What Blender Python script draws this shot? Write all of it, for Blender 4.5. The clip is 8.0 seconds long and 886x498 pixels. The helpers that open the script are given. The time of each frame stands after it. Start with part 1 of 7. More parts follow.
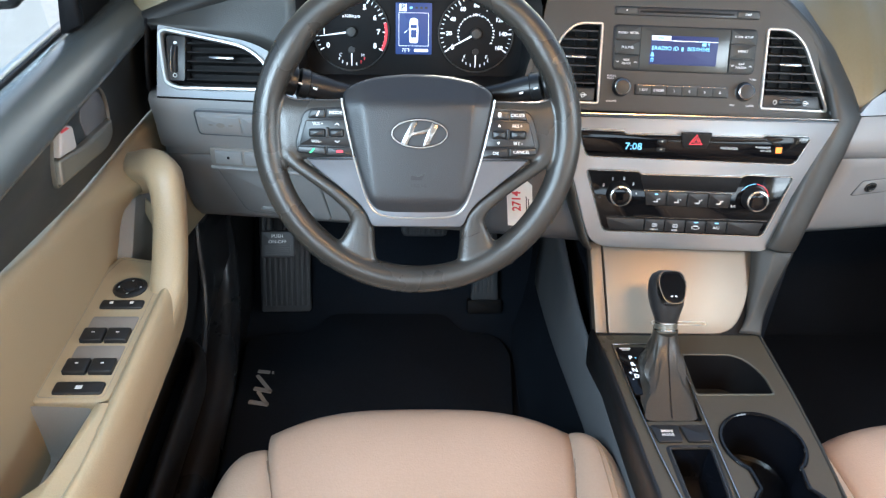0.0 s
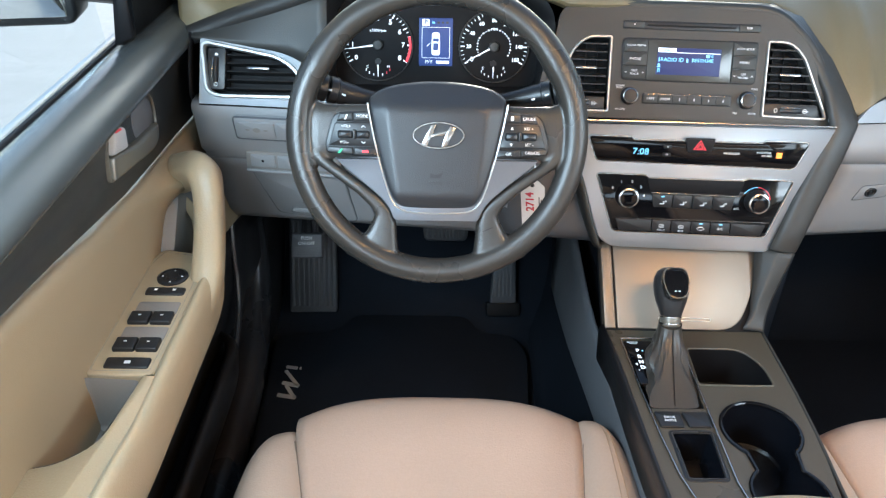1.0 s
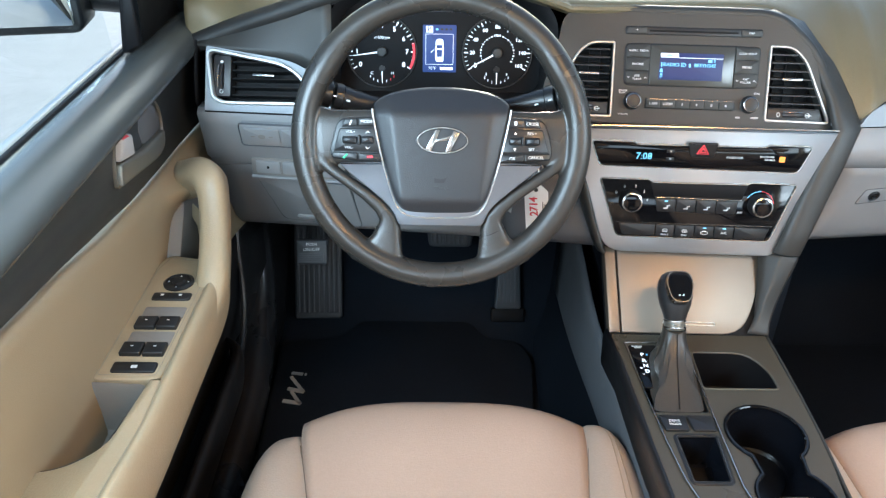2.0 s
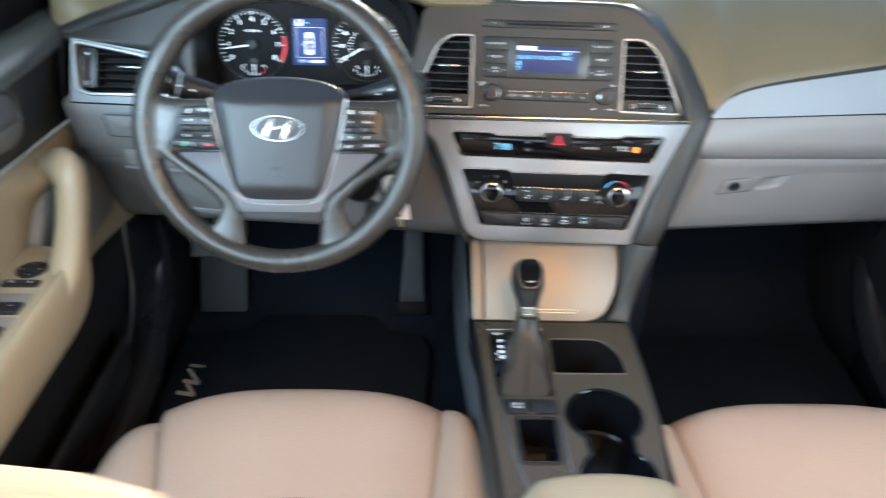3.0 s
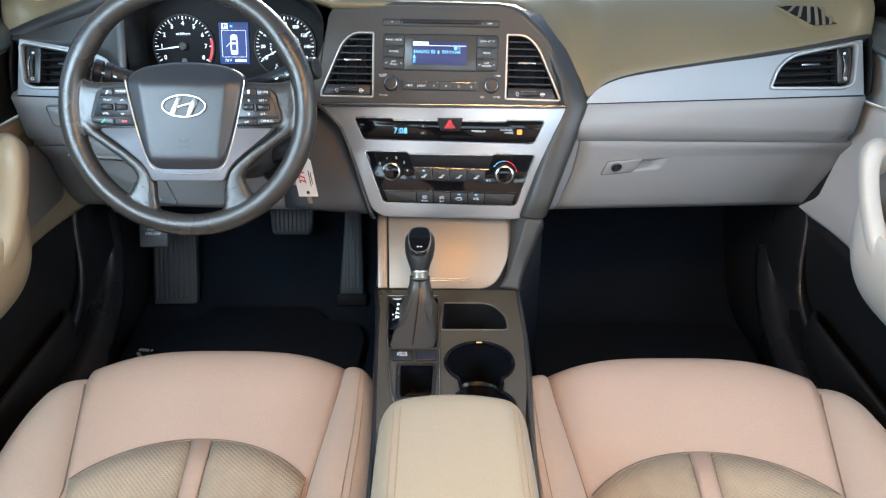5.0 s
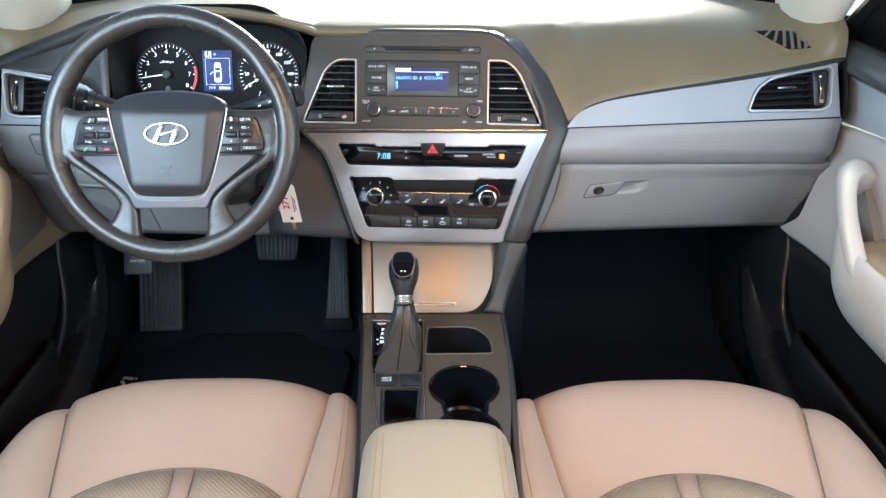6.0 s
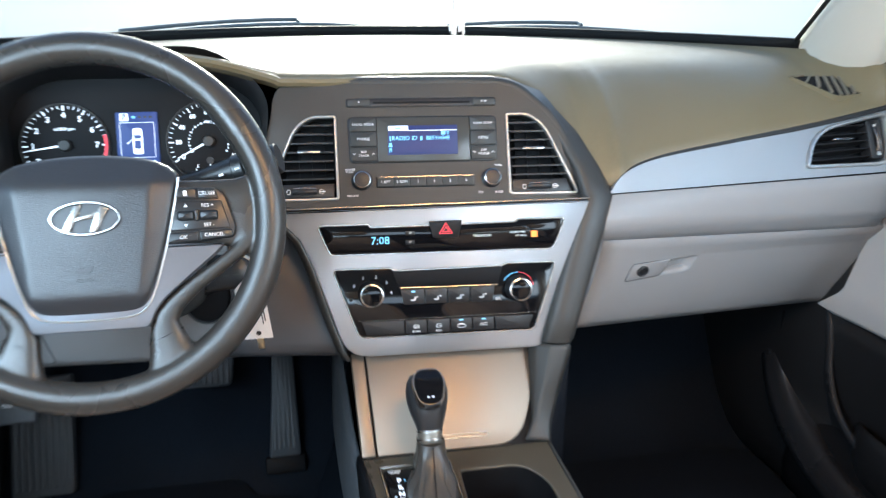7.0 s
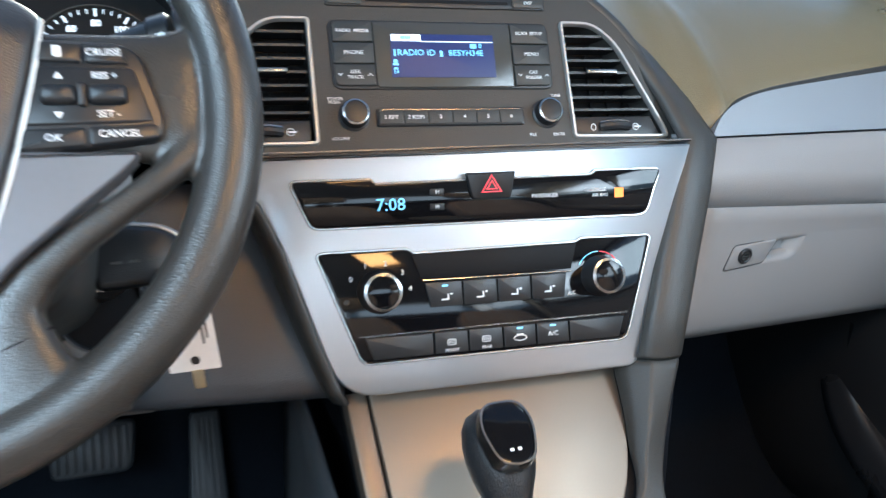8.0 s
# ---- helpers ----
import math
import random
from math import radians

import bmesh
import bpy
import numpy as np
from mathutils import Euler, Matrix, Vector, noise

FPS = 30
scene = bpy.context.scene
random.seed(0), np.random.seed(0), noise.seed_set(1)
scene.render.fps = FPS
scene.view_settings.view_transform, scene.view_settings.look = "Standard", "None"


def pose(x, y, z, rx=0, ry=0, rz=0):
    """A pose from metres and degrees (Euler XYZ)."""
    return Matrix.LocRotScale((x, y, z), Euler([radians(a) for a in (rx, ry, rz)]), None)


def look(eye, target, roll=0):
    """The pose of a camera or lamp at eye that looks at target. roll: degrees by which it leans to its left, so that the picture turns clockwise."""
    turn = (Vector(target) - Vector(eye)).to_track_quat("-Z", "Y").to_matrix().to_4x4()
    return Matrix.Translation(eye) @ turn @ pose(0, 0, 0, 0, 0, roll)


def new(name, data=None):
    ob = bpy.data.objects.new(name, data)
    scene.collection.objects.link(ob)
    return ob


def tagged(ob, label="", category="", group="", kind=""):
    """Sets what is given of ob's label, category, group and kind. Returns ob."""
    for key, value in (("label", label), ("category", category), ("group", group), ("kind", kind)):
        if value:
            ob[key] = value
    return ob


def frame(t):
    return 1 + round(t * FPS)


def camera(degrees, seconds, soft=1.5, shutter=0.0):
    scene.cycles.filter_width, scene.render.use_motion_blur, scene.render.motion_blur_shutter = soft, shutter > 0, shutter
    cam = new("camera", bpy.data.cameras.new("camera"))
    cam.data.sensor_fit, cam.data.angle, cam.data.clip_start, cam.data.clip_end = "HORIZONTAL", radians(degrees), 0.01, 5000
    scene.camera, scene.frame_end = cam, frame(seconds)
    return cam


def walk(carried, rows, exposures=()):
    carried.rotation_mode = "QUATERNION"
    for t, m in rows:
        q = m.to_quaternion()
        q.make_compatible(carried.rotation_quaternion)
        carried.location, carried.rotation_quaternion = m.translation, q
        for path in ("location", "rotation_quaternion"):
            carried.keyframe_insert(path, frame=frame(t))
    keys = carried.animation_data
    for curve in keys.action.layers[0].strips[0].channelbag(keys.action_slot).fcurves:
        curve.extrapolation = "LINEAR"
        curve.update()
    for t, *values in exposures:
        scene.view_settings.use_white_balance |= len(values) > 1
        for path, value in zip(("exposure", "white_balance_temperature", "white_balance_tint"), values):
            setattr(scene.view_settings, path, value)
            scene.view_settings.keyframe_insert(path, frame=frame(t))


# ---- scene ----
cam = camera(60.0, 8.0, soft=1.25, shutter=0.5)
PATH = [
    (0, (-0.385, -0.791, 1.070), (-0.297, 0.873, -0.038), 1.97),
    (0.5, (-0.373, -0.844, 1.083), (-0.311, 0.832, -0.007), 1.72),
    (1, (-0.376, -0.871, 1.084), (-0.356, 0.820, 0.017), 1.20),
    (2.5, (-0.375, -0.884, 1.082), (-0.367, 0.820, 0.034), 0.74),
    (3, (-0.183, -0.908, 1.077), (-0.146, 0.800, 0.036), 1.19),
    (3.5, (-0.014, -0.931, 1.036), (0.041, 0.790, 0.020), 1.38),
    (4, (-0.020, -1.009, 1.035), (0.016, 0.732, 0.052), 0.98),
    (5.5, (0.001, -1.080, 1.046), (0.011, 0.693, 0.120), 0.25),
    (6, (0.003, -1.080, 1.046), (0.042, 0.710, 0.156), 0.08),
    (6.5, (-0.030, -1.007, 1.010), (0.076, 0.816, 0.194), -0.12),
    (6.8, (-0.131, -0.862, 0.976), (0.133, 0.978, 0.239), 0.4),
    (7, (-0.179, -0.756, 0.917), (0.198, 1.095, 0.258), 0.52),
    (7.2, (-0.214, -0.653, 0.863), (0.220, 1.193, 0.228), 0.3),
    (7.5, (-0.250, -0.532, 0.777), (0.273, 1.309, 0.195), 0.31),
    (7.7, (-0.247, -0.469, 0.753), (0.322, 1.362, 0.185), 0.4),
    (8, (-0.235, -0.409, 0.712), (0.418, 1.423, 0.242), 0.39),
]
EXPOSURES = [(0.0, 1.5, 5950, 6), (2.5, 1.42, 5800, 3), (3.5, 1.38, 5800, 3), (5.5, 1.38, 5900, 6), (6.5, 1.45, 5900, 6), (7.0, 1.48, 5700, 5), (7.5, 1.47, 5350, 5), (8.0, 1.39, 5680, 4)]
walk(cam, [(t, look(eye, target, roll)) for t, eye, target, roll in PATH], EXPOSURES)

# ---- world and light ----
world = bpy.data.worlds.new("sky")
scene.world = world
world.use_nodes = True
wt = world.node_tree
sky = wt.nodes.new("ShaderNodeTexSky")
sky.sky_type = "NISHITA"
sky.sun_disc = False
sky.sun_elevation = radians(20)
sky.sun_rotation = radians(8)
wt.nodes["Background"].inputs["Strength"].default_value = 0.15
wt.links.new(sky.outputs[0], wt.nodes["Background"].inputs["Color"])

sun = new("sun", bpy.data.lights.new("sun", "SUN"))
sun.data.energy = 2.2
sun.data.angle = radians(4)
sun.data.color = (1.0, 0.9, 0.72)
sun.matrix_world = look((0, 0, 0), (-0.13, -0.93, -0.34))


def window_light(name, eye, target, w, h, power, color=(1, 1, 1)):
    """Area light: sky light that enters by a window opening, or the added warm lamp."""
    lamp = new(name, bpy.data.lights.new(name, "AREA"))
    lamp.data.shape, lamp.data.size, lamp.data.size_y = "RECTANGLE", w, h
    lamp.data.energy, lamp.data.color = power, color
    lamp.matrix_world = look(eye, target)
    return lamp


window_light("rear_window_light", (0.0, -1.95, 1.12), (0, 0, 0.3), 1.1, 0.35, 2.3, (0.86, 0.94, 1.0))
window_light("rear_door_light_l", (-0.80, -1.3, 1.02), (0.1, -0.4, 0.4), 0.7, 0.32, 3.6, (0.74, 0.89, 1.0))
window_light("rear_door_light_r", (0.80, -1.3, 1.02), (0, -0.5, 0.4), 0.7, 0.32, 2.6, (0.90, 0.95, 0.96))
window_light("front_door_light_l", (-0.76, -0.56, 1.0), (0.3, 0.0, 0.5), 0.5, 0.3, 4.2, (0.74, 0.89, 1.0))
window_light("front_door_light_r", (0.76, -0.60, 1.0), (-0.3, -0.1, 0.5), 0.4, 0.3, 2.8, (0.86, 0.94, 1.0))
# added orange light for the warm glow on the lid, no known source
window_light("warm_glow_light", (0.07, -0.62, 1.242), (0.07, -0.56, 0.3), 0.24, 0.15, 2.5, (1.0, 0.48, 0.15))

# ---- materials ----


def material(name, color, rough=0.5, metal=0.0, bump=0.0, scale=400.0, vary=0.0, spec=0.5, kind="noise", emit=0.0, coat=0.0, wear=0.0):
    """Procedural surface: base colour with variation at two scales, and fine relief."""
    m = bpy.data.materials.new(name)
    m.use_nodes = True
    nt = m.node_tree
    b = nt.nodes["Principled BSDF"]
    b.inputs["Base Color"].default_value = (*color, 1)
    b.inputs["Roughness"].default_value = rough
    b.inputs["Metallic"].default_value = metal
    b.inputs["Specular IOR Level"].default_value = spec
    b.inputs["Coat Weight"].default_value = coat
    b.inputs["Coat Roughness"].default_value = 0.05
    if emit:
        b.inputs["Emission Color"].default_value = (*color, 1)
        b.inputs["Emission Strength"].default_value = emit
        return m
    co = nt.nodes.new("ShaderNodeTexCoord")
    if vary:
        big = nt.nodes.new("ShaderNodeTexNoise")
        big.inputs["Scale"].default_value, big.inputs["Detail"].default_value = 7.0, 6.0
        small = nt.nodes.new("ShaderNodeTexNoise")
        small.inputs["Scale"].default_value, small.inputs["Detail"].default_value = scale * 0.7, 3.0
        for n in (big, small):
            nt.links.new(co.outputs["Object"], n.inputs["Vector"])
        add = nt.nodes.new("ShaderNodeMath")
        add.operation = "ADD"
        nt.links.new(big.outputs["Fac"], add.inputs[0])
        nt.links.new(small.outputs["Fac"], add.inputs[1])
        ramp = nt.nodes.new("ShaderNodeMapRange")
        ramp.inputs["From Min"].default_value, ramp.inputs["From Max"].default_value = 0.6, 1.4
        ramp.inputs["To Min"].default_value, ramp.inputs["To Max"].default_value = 1 - vary, 1 + vary
        nt.links.new(add.outputs[0], ramp.inputs["Value"])
        mul = nt.nodes.new("ShaderNodeVectorMath")
        mul.operation = "SCALE"
        mul.inputs[0].default_value = color
        nt.links.new(ramp.outputs[0], mul.inputs["Scale"])
        nt.links.new(mul.outputs[0], b.inputs["Base Color"])
        rr = nt.nodes.new("ShaderNodeMapRange")
        rr.inputs["From Min"].default_value, rr.inputs["From Max"].default_value = 0.3, 0.7
        rr.inputs["To Min"].default_value, rr.inputs["To Max"].default_value = max(rough - 0.08 - wear, 0.02), min(rough + 0.08 + wear, 1)
        nt.links.new(big.outputs["Fac"], rr.inputs["Value"])
        nt.links.new(rr.outputs[0], b.inputs["Roughness"])
    if bump:
        if kind == "grain":
            tex = nt.nodes.new("ShaderNodeTexVoronoi")
            tex.inputs["Scale"].default_value = scale
            out = tex.outputs["Distance"]
        elif kind == "weave":
            # two crossed sets of threads make small diamonds
            turn = nt.nodes.new("ShaderNodeMapping")
            turn.inputs["Rotation"].default_value = (0, 0, radians(45))
            nt.links.new(co.outputs["Object"], turn.inputs["Vector"])
            tex = nt.nodes.new("ShaderNodeMath")
            tex.operation = "MULTIPLY"
            for k, way in enumerate("XY"):
                wave = nt.nodes.new("ShaderNodeTexWave")
                wave.bands_direction = way
                wave.inputs["Scale"].default_value, wave.inputs["Distortion"].default_value = scale, 0.6
                wave.inputs["Detail Scale"].default_value = 3.0
                nt.links.new(turn.outputs[0], wave.inputs["Vector"])
                nt.links.new(wave.outputs["Fac"], tex.inputs[k])
            out = tex.outputs[0]
        else:
            tex = nt.nodes.new("ShaderNodeTexNoise")
            tex.inputs["Scale"].default_value, tex.inputs["Detail"].default_value = scale, 4.0
            out = tex.outputs["Fac"]
        if kind != "weave":
            nt.links.new(co.outputs["Object"], tex.inputs["Vector"])
        bp = nt.nodes.new("ShaderNodeBump")
        bp.inputs["Strength"].default_value, bp.inputs["Distance"].default_value = bump, 0.001
        nt.links.new(out, bp.inputs["Height"])
        nt.links.new(bp.outputs[0], b.inputs["Normal"])
    return m


DASH = material("soft_dash_plastic", (0.150, 0.123, 0.069), 0.44, bump=0.25, scale=700, vary=0.08, kind="grain")
TRIM_DARK = material("dark_trim_plastic", (0.033, 0.0325, 0.030), 0.46, bump=0.2, scale=900, vary=0.08, kind="grain")
DOOR_PAD = material("dark_slate_door_vinyl", (0.056, 0.062, 0.062), 0.19, bump=0.12, scale=1100, vary=0.02, kind="grain")
CONSOLE = material("olive_brown_console_plastic", (0.057, 0.0490, 0.0345), 0.32, bump=0.2, scale=900, vary=0.08, kind="grain")
WING_SILVER = material("satin_dark_silver", (0.20, 0.212, 0.238), 0.38, metal=0.6, vary=0.03)
BRONZE = material("dark_bronze_metal", (0.16, 0.145, 0.13), 0.28, metal=0.9, vary=0.04)
# silver with the orange light it reflects tinted into the base colour
LID = material("warm_tinted_silver_lid", (0.275, 0.226, 0.180), 0.50, metal=0.85, bump=0.05, scale=1500, vary=0.03)
SLATE = material("slate_grey_plastic", (0.105, 0.110, 0.119), 0.46, bump=0.18, scale=900, vary=0.05, kind="grain")
# slate darkened for the shade beside the column; also used for dark gaps
SLATE_SHADED = material("shaded_slate_plastic", (0.046, 0.048, 0.053), 0.44, bump=0.18, scale=900, vary=0.06, kind="grain")
KNOB = material("black_knob_leather", (0.018, 0.019, 0.021), 0.36, bump=0.25, scale=700, vary=0.08, kind="grain")
TRIP_BLUE = material("lit_blue_trip_screen", (0.022, 0.05, 0.19), emit=0.16)
# passenger door copies: window light on armrest and insert is put into the colour
PALE = material("armrest_vinyl_in_light", (0.56, 0.54, 0.49), 0.42, bump=0.2, scale=500, vary=0.05, kind="grain")
SKY_INSERT = material("sky_lit_insert", (0.62, 0.70, 0.76), 0.30, metal=0.35, bump=0.2, scale=1400, vary=0.03, kind="grain")
TAUPE = material("taupe_vent_plastic", (0.13, 0.115, 0.085), 0.5, vary=0.05)
TRIM_BROWN = material("brown_grey_frame_plastic", (0.075, 0.068, 0.052), 0.46, bump=0.2, scale=900, vary=0.08, kind="grain")
# door beige paled for window light on the passenger side; also the pale lock tab
PALE_GREY = material("pale_lit_door_plastic", (0.47, 0.46, 0.45), 0.5, bump=0.18, scale=900, vary=0.04, kind="grain")
LEVER = material("dark_satin_lever_metal", (0.25, 0.24, 0.21), 0.34, metal=0.7, vary=0.04)
SATIN = material("satin_nickel", (0.55, 0.545, 0.53), 0.42, metal=0.85, vary=0.03)
# black wiper plastic, greyed for the glare of the bright sky behind it
WIPER = material("glare_greyed_wiper_plastic", (0.10, 0.11, 0.12), 0.4, vary=0.1)
BEZEL = material("glossy_brown_grey_bezel", (0.05, 0.047, 0.041), 0.18, vary=0.03)
LIP = material("dark_edge_plastic", (0.022, 0.022, 0.022), 0.45, bump=0.2, scale=900, vary=0.08, kind="grain")
GREY = material("light_grey_plastic", (0.24, 0.24, 0.243), 0.5, bump=0.18, scale=900, vary=0.04, kind="grain")
BEIGE = material("beige_door_plastic", (0.295, 0.235, 0.150), 0.45, bump=0.15, scale=800, vary=0.05, kind="grain")
BEIGE_SOFT = material("beige_armrest_vinyl", (0.355, 0.283, 0.182), 0.42, bump=0.2, scale=500, vary=0.05, kind="grain")
POCKET = material("grey_beige_recess_plastic", (0.21, 0.195, 0.18), 0.6, bump=0.1, scale=800, vary=0.05, kind="grain")
SEAT = material("beige_pink_leather", (0.392, 0.292, 0.230), 0.42, bump=0.22, scale=420, vary=0.06, kind="grain", wear=0.05)
SEAT_SIDE = material("beige_side_leather", (0.37, 0.290, 0.232), 0.45, bump=0.22, scale=420, vary=0.06, kind="grain", wear=0.05)
FABRIC = material("beige_woven_fabric", (0.345, 0.280, 0.205), 0.9, bump=0.75, scale=62, vary=0.10, kind="weave", spec=0.2)
CREAM = material("cream_armrest_leather", (0.275, 0.25, 0.188), 0.45, bump=0.22, scale=420, vary=0.05, kind="grain")
# thread darkened for the shade in the seat's seam grooves
SEAM = material("shadowed_seam_thread", (0.17, 0.125, 0.095), 0.85, vary=0.1)
THREAD = material("tan_thread", (0.30, 0.225, 0.165), 0.8, vary=0.1)
SILVER = material("brushed_silver_paint", (0.53, 0.55, 0.575), 0.34, metal=0.85, bump=0.05, scale=1500, vary=0.03)
SILVER_BLUE = material("fine_mesh_silver_trim", (0.275, 0.295, 0.315), 0.42, metal=0.45, bump=0.3, scale=1400, vary=0.03, kind="grain")
CHROME = material("satin_chrome", (0.42, 0.41, 0.40), 0.26, metal=1.0)
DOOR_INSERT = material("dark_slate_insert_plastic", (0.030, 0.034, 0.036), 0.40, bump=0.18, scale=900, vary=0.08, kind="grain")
CUP_BLACK = material("semi_gloss_cup_plastic", (0.005, 0.006, 0.009), 0.22, vary=0.1, spec=0.35)
PAD = material("satin_black_switch_plastic", (0.012, 0.0125, 0.014), 0.36, bump=0.05, scale=900, vary=0.1, kind="grain")
GLOSS = material("piano_black", (0.004, 0.004, 0.005), 0.07, spec=0.28)
BLACK = material("black_plastic", (0.012, 0.012, 0.013), 0.38, bump=0.1, scale=900, vary=0.1, kind="grain")
KICK = material("satin_black_kick_plastic", (0.020, 0.020, 0.022), 0.30, bump=0.1, scale=900, vary=0.15, kind="grain")
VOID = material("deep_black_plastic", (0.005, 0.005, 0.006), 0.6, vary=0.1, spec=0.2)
RUBBER = material("black_ribbed_rubber", (0.055, 0.058, 0.064), 0.45, bump=0.2, scale=500, vary=0.15)
CARPET = material("black_carpet", (0.0095, 0.0125, 0.018), 0.95, bump=0.9, scale=600, vary=0.35, spec=0.1)
MAT = material("black_floor_mat_pile", (0.0096, 0.0126, 0.018), 0.95, bump=0.9, scale=500, vary=0.35, spec=0.1)
MAT_MARK = material("grey_mat_embroidery", (0.32, 0.30, 0.28), 0.8, bump=0.4, scale=900, vary=0.1)
WHEEL = material("dark_grey_wheel_rubber", (0.029, 0.0265, 0.0235), 0.31, spec=0.55, bump=0.17, scale=850, vary=0.1, kind="grain", wear=0.06)
HUB = material("dark_grey_hub_plastic", (0.024, 0.025, 0.028), 0.34, bump=0.19, scale=850, vary=0.08, kind="grain")
BOOT = material("dark_grey_boot_leather", (0.034, 0.030, 0.025), 0.40, bump=0.16, scale=420, vary=0.12, kind="grain")
WHITE = material("white_print", (0.75, 0.76, 0.77), 0.6, vary=0.02)
PAPER = material("white_card", (0.78, 0.76, 0.74), 0.7, vary=0.04)
RED = material("red_print", (0.62, 0.05, 0.07), 0.6, vary=0.05)
GREEN = material("green_print", (0.05, 0.45, 0.2), 0.6, vary=0.02)
GLOW_WHITE = material("lit_white_marking", (0.85, 0.92, 1.0), emit=0.45)
GLOW_CYAN = material("lit_cyan_digit", (0.22, 0.62, 1.0), emit=0.34)
GLOW_RED = material("lit_red_marking", (0.85, 0.05, 0.07), emit=0.25)
GLOW_ORANGE = material("lit_amber_lamp", (1.0, 0.28, 0.05), emit=0.35)
GLOW_WARM = material("lit_warm_lens", (1.0, 0.62, 0.30), emit=3.0)
SCREEN_BLUE = material("lit_navy_screen", (0.010, 0.018, 0.085), emit=0.22)
SCREEN_BLACK = material("lit_dark_screen", (0.02, 0.03, 0.10), emit=0.15)
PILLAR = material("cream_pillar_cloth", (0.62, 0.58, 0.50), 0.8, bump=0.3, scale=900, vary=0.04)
# cream cloth greyed for the unseen headliner, so that it reflects less
HEADLINER = material("greyed_headliner_cloth", (0.30, 0.285, 0.26), 0.9, bump=0.3, scale=900, vary=0.04)
PAINT = material("dark_car_paint", (0.02, 0.022, 0.025), 0.2, coat=0.6, vary=0.02)
CONCRETE = material("pale_concrete", (0.50, 0.49, 0.47), 0.85, bump=0.4, scale=60, vary=0.10)
MIRROR = material("mirror_glass", (0.9, 0.92, 0.93), 0.02, metal=1.0)
BRASS = material("brass_key", (0.55, 0.48, 0.33), 0.3, metal=1.0)


def glass_material():
    m = bpy.data.materials.new("clear_window_glass")
    m.use_nodes = True
    nt = m.node_tree
    nt.nodes.remove(nt.nodes["Principled BSDF"])
    out = nt.nodes["Material Output"]
    mix, tr, gl = (nt.nodes.new(k) for k in ("ShaderNodeMixShader", "ShaderNodeBsdfTransparent", "ShaderNodeBsdfGlossy"))
    tr.inputs["Color"].default_value = (0.90, 0.94, 0.93, 1)
    gl.inputs["Roughness"].default_value = 0.02
    mix.inputs["Fac"].default_value = 0.05
    nt.links.new(tr.outputs[0], mix.inputs[1])
    nt.links.new(gl.outputs[0], mix.inputs[2])
    nt.links.new(mix.outputs[0], out.inputs["Surface"])
    return m


GLASS = glass_material()

# ---- mesh helpers ----


def axes(o, u, v):
    """A frame with its origin o, u to the right, v up and w out of the surface."""
    u = Vector(u).normalized()
    v = Vector(v)
    v = (v - u * v.dot(u)).normalized()
    w = u.cross(v)
    return Matrix(((u.x, v.x, w.x, o[0]), (u.y, v.y, w.y, o[1]), (u.z, v.z, w.z, o[2]), (0, 0, 0, 1)))


WORLD = Matrix()


def part(name, bm, mat, parent=None, label="", smooth=True):
    """Links a bmesh as one mesh object, under its parent if there is one."""
    me = bpy.data.meshes.new(name)
    bmesh.ops.recalc_face_normals(bm, faces=bm.faces[:])
    bm.to_mesh(me)
    bm.free()
    for p in me.polygons:
        p.use_smooth = smooth and len(p.vertices) <= 6
    if smooth:
        me.set_sharp_from_angle(angle=radians(38))
    me.materials.append(mat)
    ob = new(name, me)
    if parent is not None:
        ob.parent = parent
    if label:
        ob["label"] = label
    return ob


def thing(name, label, category, group="", kind=""):
    """An empty at the base of a thing, which parents its parts."""
    return tagged(new(name), label, category, group, kind)


def rounded(points, r, n=4):
    """The polygon with its corners rounded; r is one radius or one for each corner."""
    out, k = [], len(points)
    for i, p in enumerate(points):
        rad = r[i] if isinstance(r, (list, tuple)) else r
        p, a, b = Vector(p), Vector(points[i - 1]), Vector(points[(i + 1) % k])
        da, db = (a - p), (b - p)
        la, lb = da.length, db.length
        d = min(rad, la * 0.48, lb * 0.48)
        if d < 1e-5:
            out.append(tuple(p))
            continue
        s, e = p + da / la * d, p + db / lb * d
        for j in range(n + 1):
            t = j / n
            out.append(tuple((1 - t) ** 2 * s + 2 * t * (1 - t) * p + t * t * e))
    return out


def box2(x0, y0, x1, y1):
    return [(x0, y0), (x1, y0), (x1, y1), (x0, y1)]


def ellipse(cx, cy, rx, ry, n=32):
    return [(cx + rx * math.cos(2 * math.pi * i / n), cy + ry * math.sin(2 * math.pi * i / n)) for i in range(n)]


def inset(points, d):
    """The outline moved inwards by d (outwards: minus)."""
    k = len(points)
    area = sum(points[i - 1][0] * points[i][1] - points[i][0] * points[i - 1][1] for i in range(k))
    sign = 1 if area > 0 else -1
    out = []
    for i in range(k):
        p, a, b = Vector(points[i]), Vector(points[i - 1]), Vector(points[(i + 1) % k])
        e1, e2 = (p - a), (b - p)
        e1 = e1.normalized() if e1.length > 1e-7 else e2.normalized()
        e2 = e2.normalized() if e2.length > 1e-7 else e1
        n1, n2 = Vector((-e1.y, e1.x)), Vector((-e2.y, e2.x))
        m = n1 + n2
        m = m.normalized() / max(0.5, m.normalized().dot(n1)) if m.length > 1e-6 else n1
        out.append(tuple(p + m * d * sign))
    return out


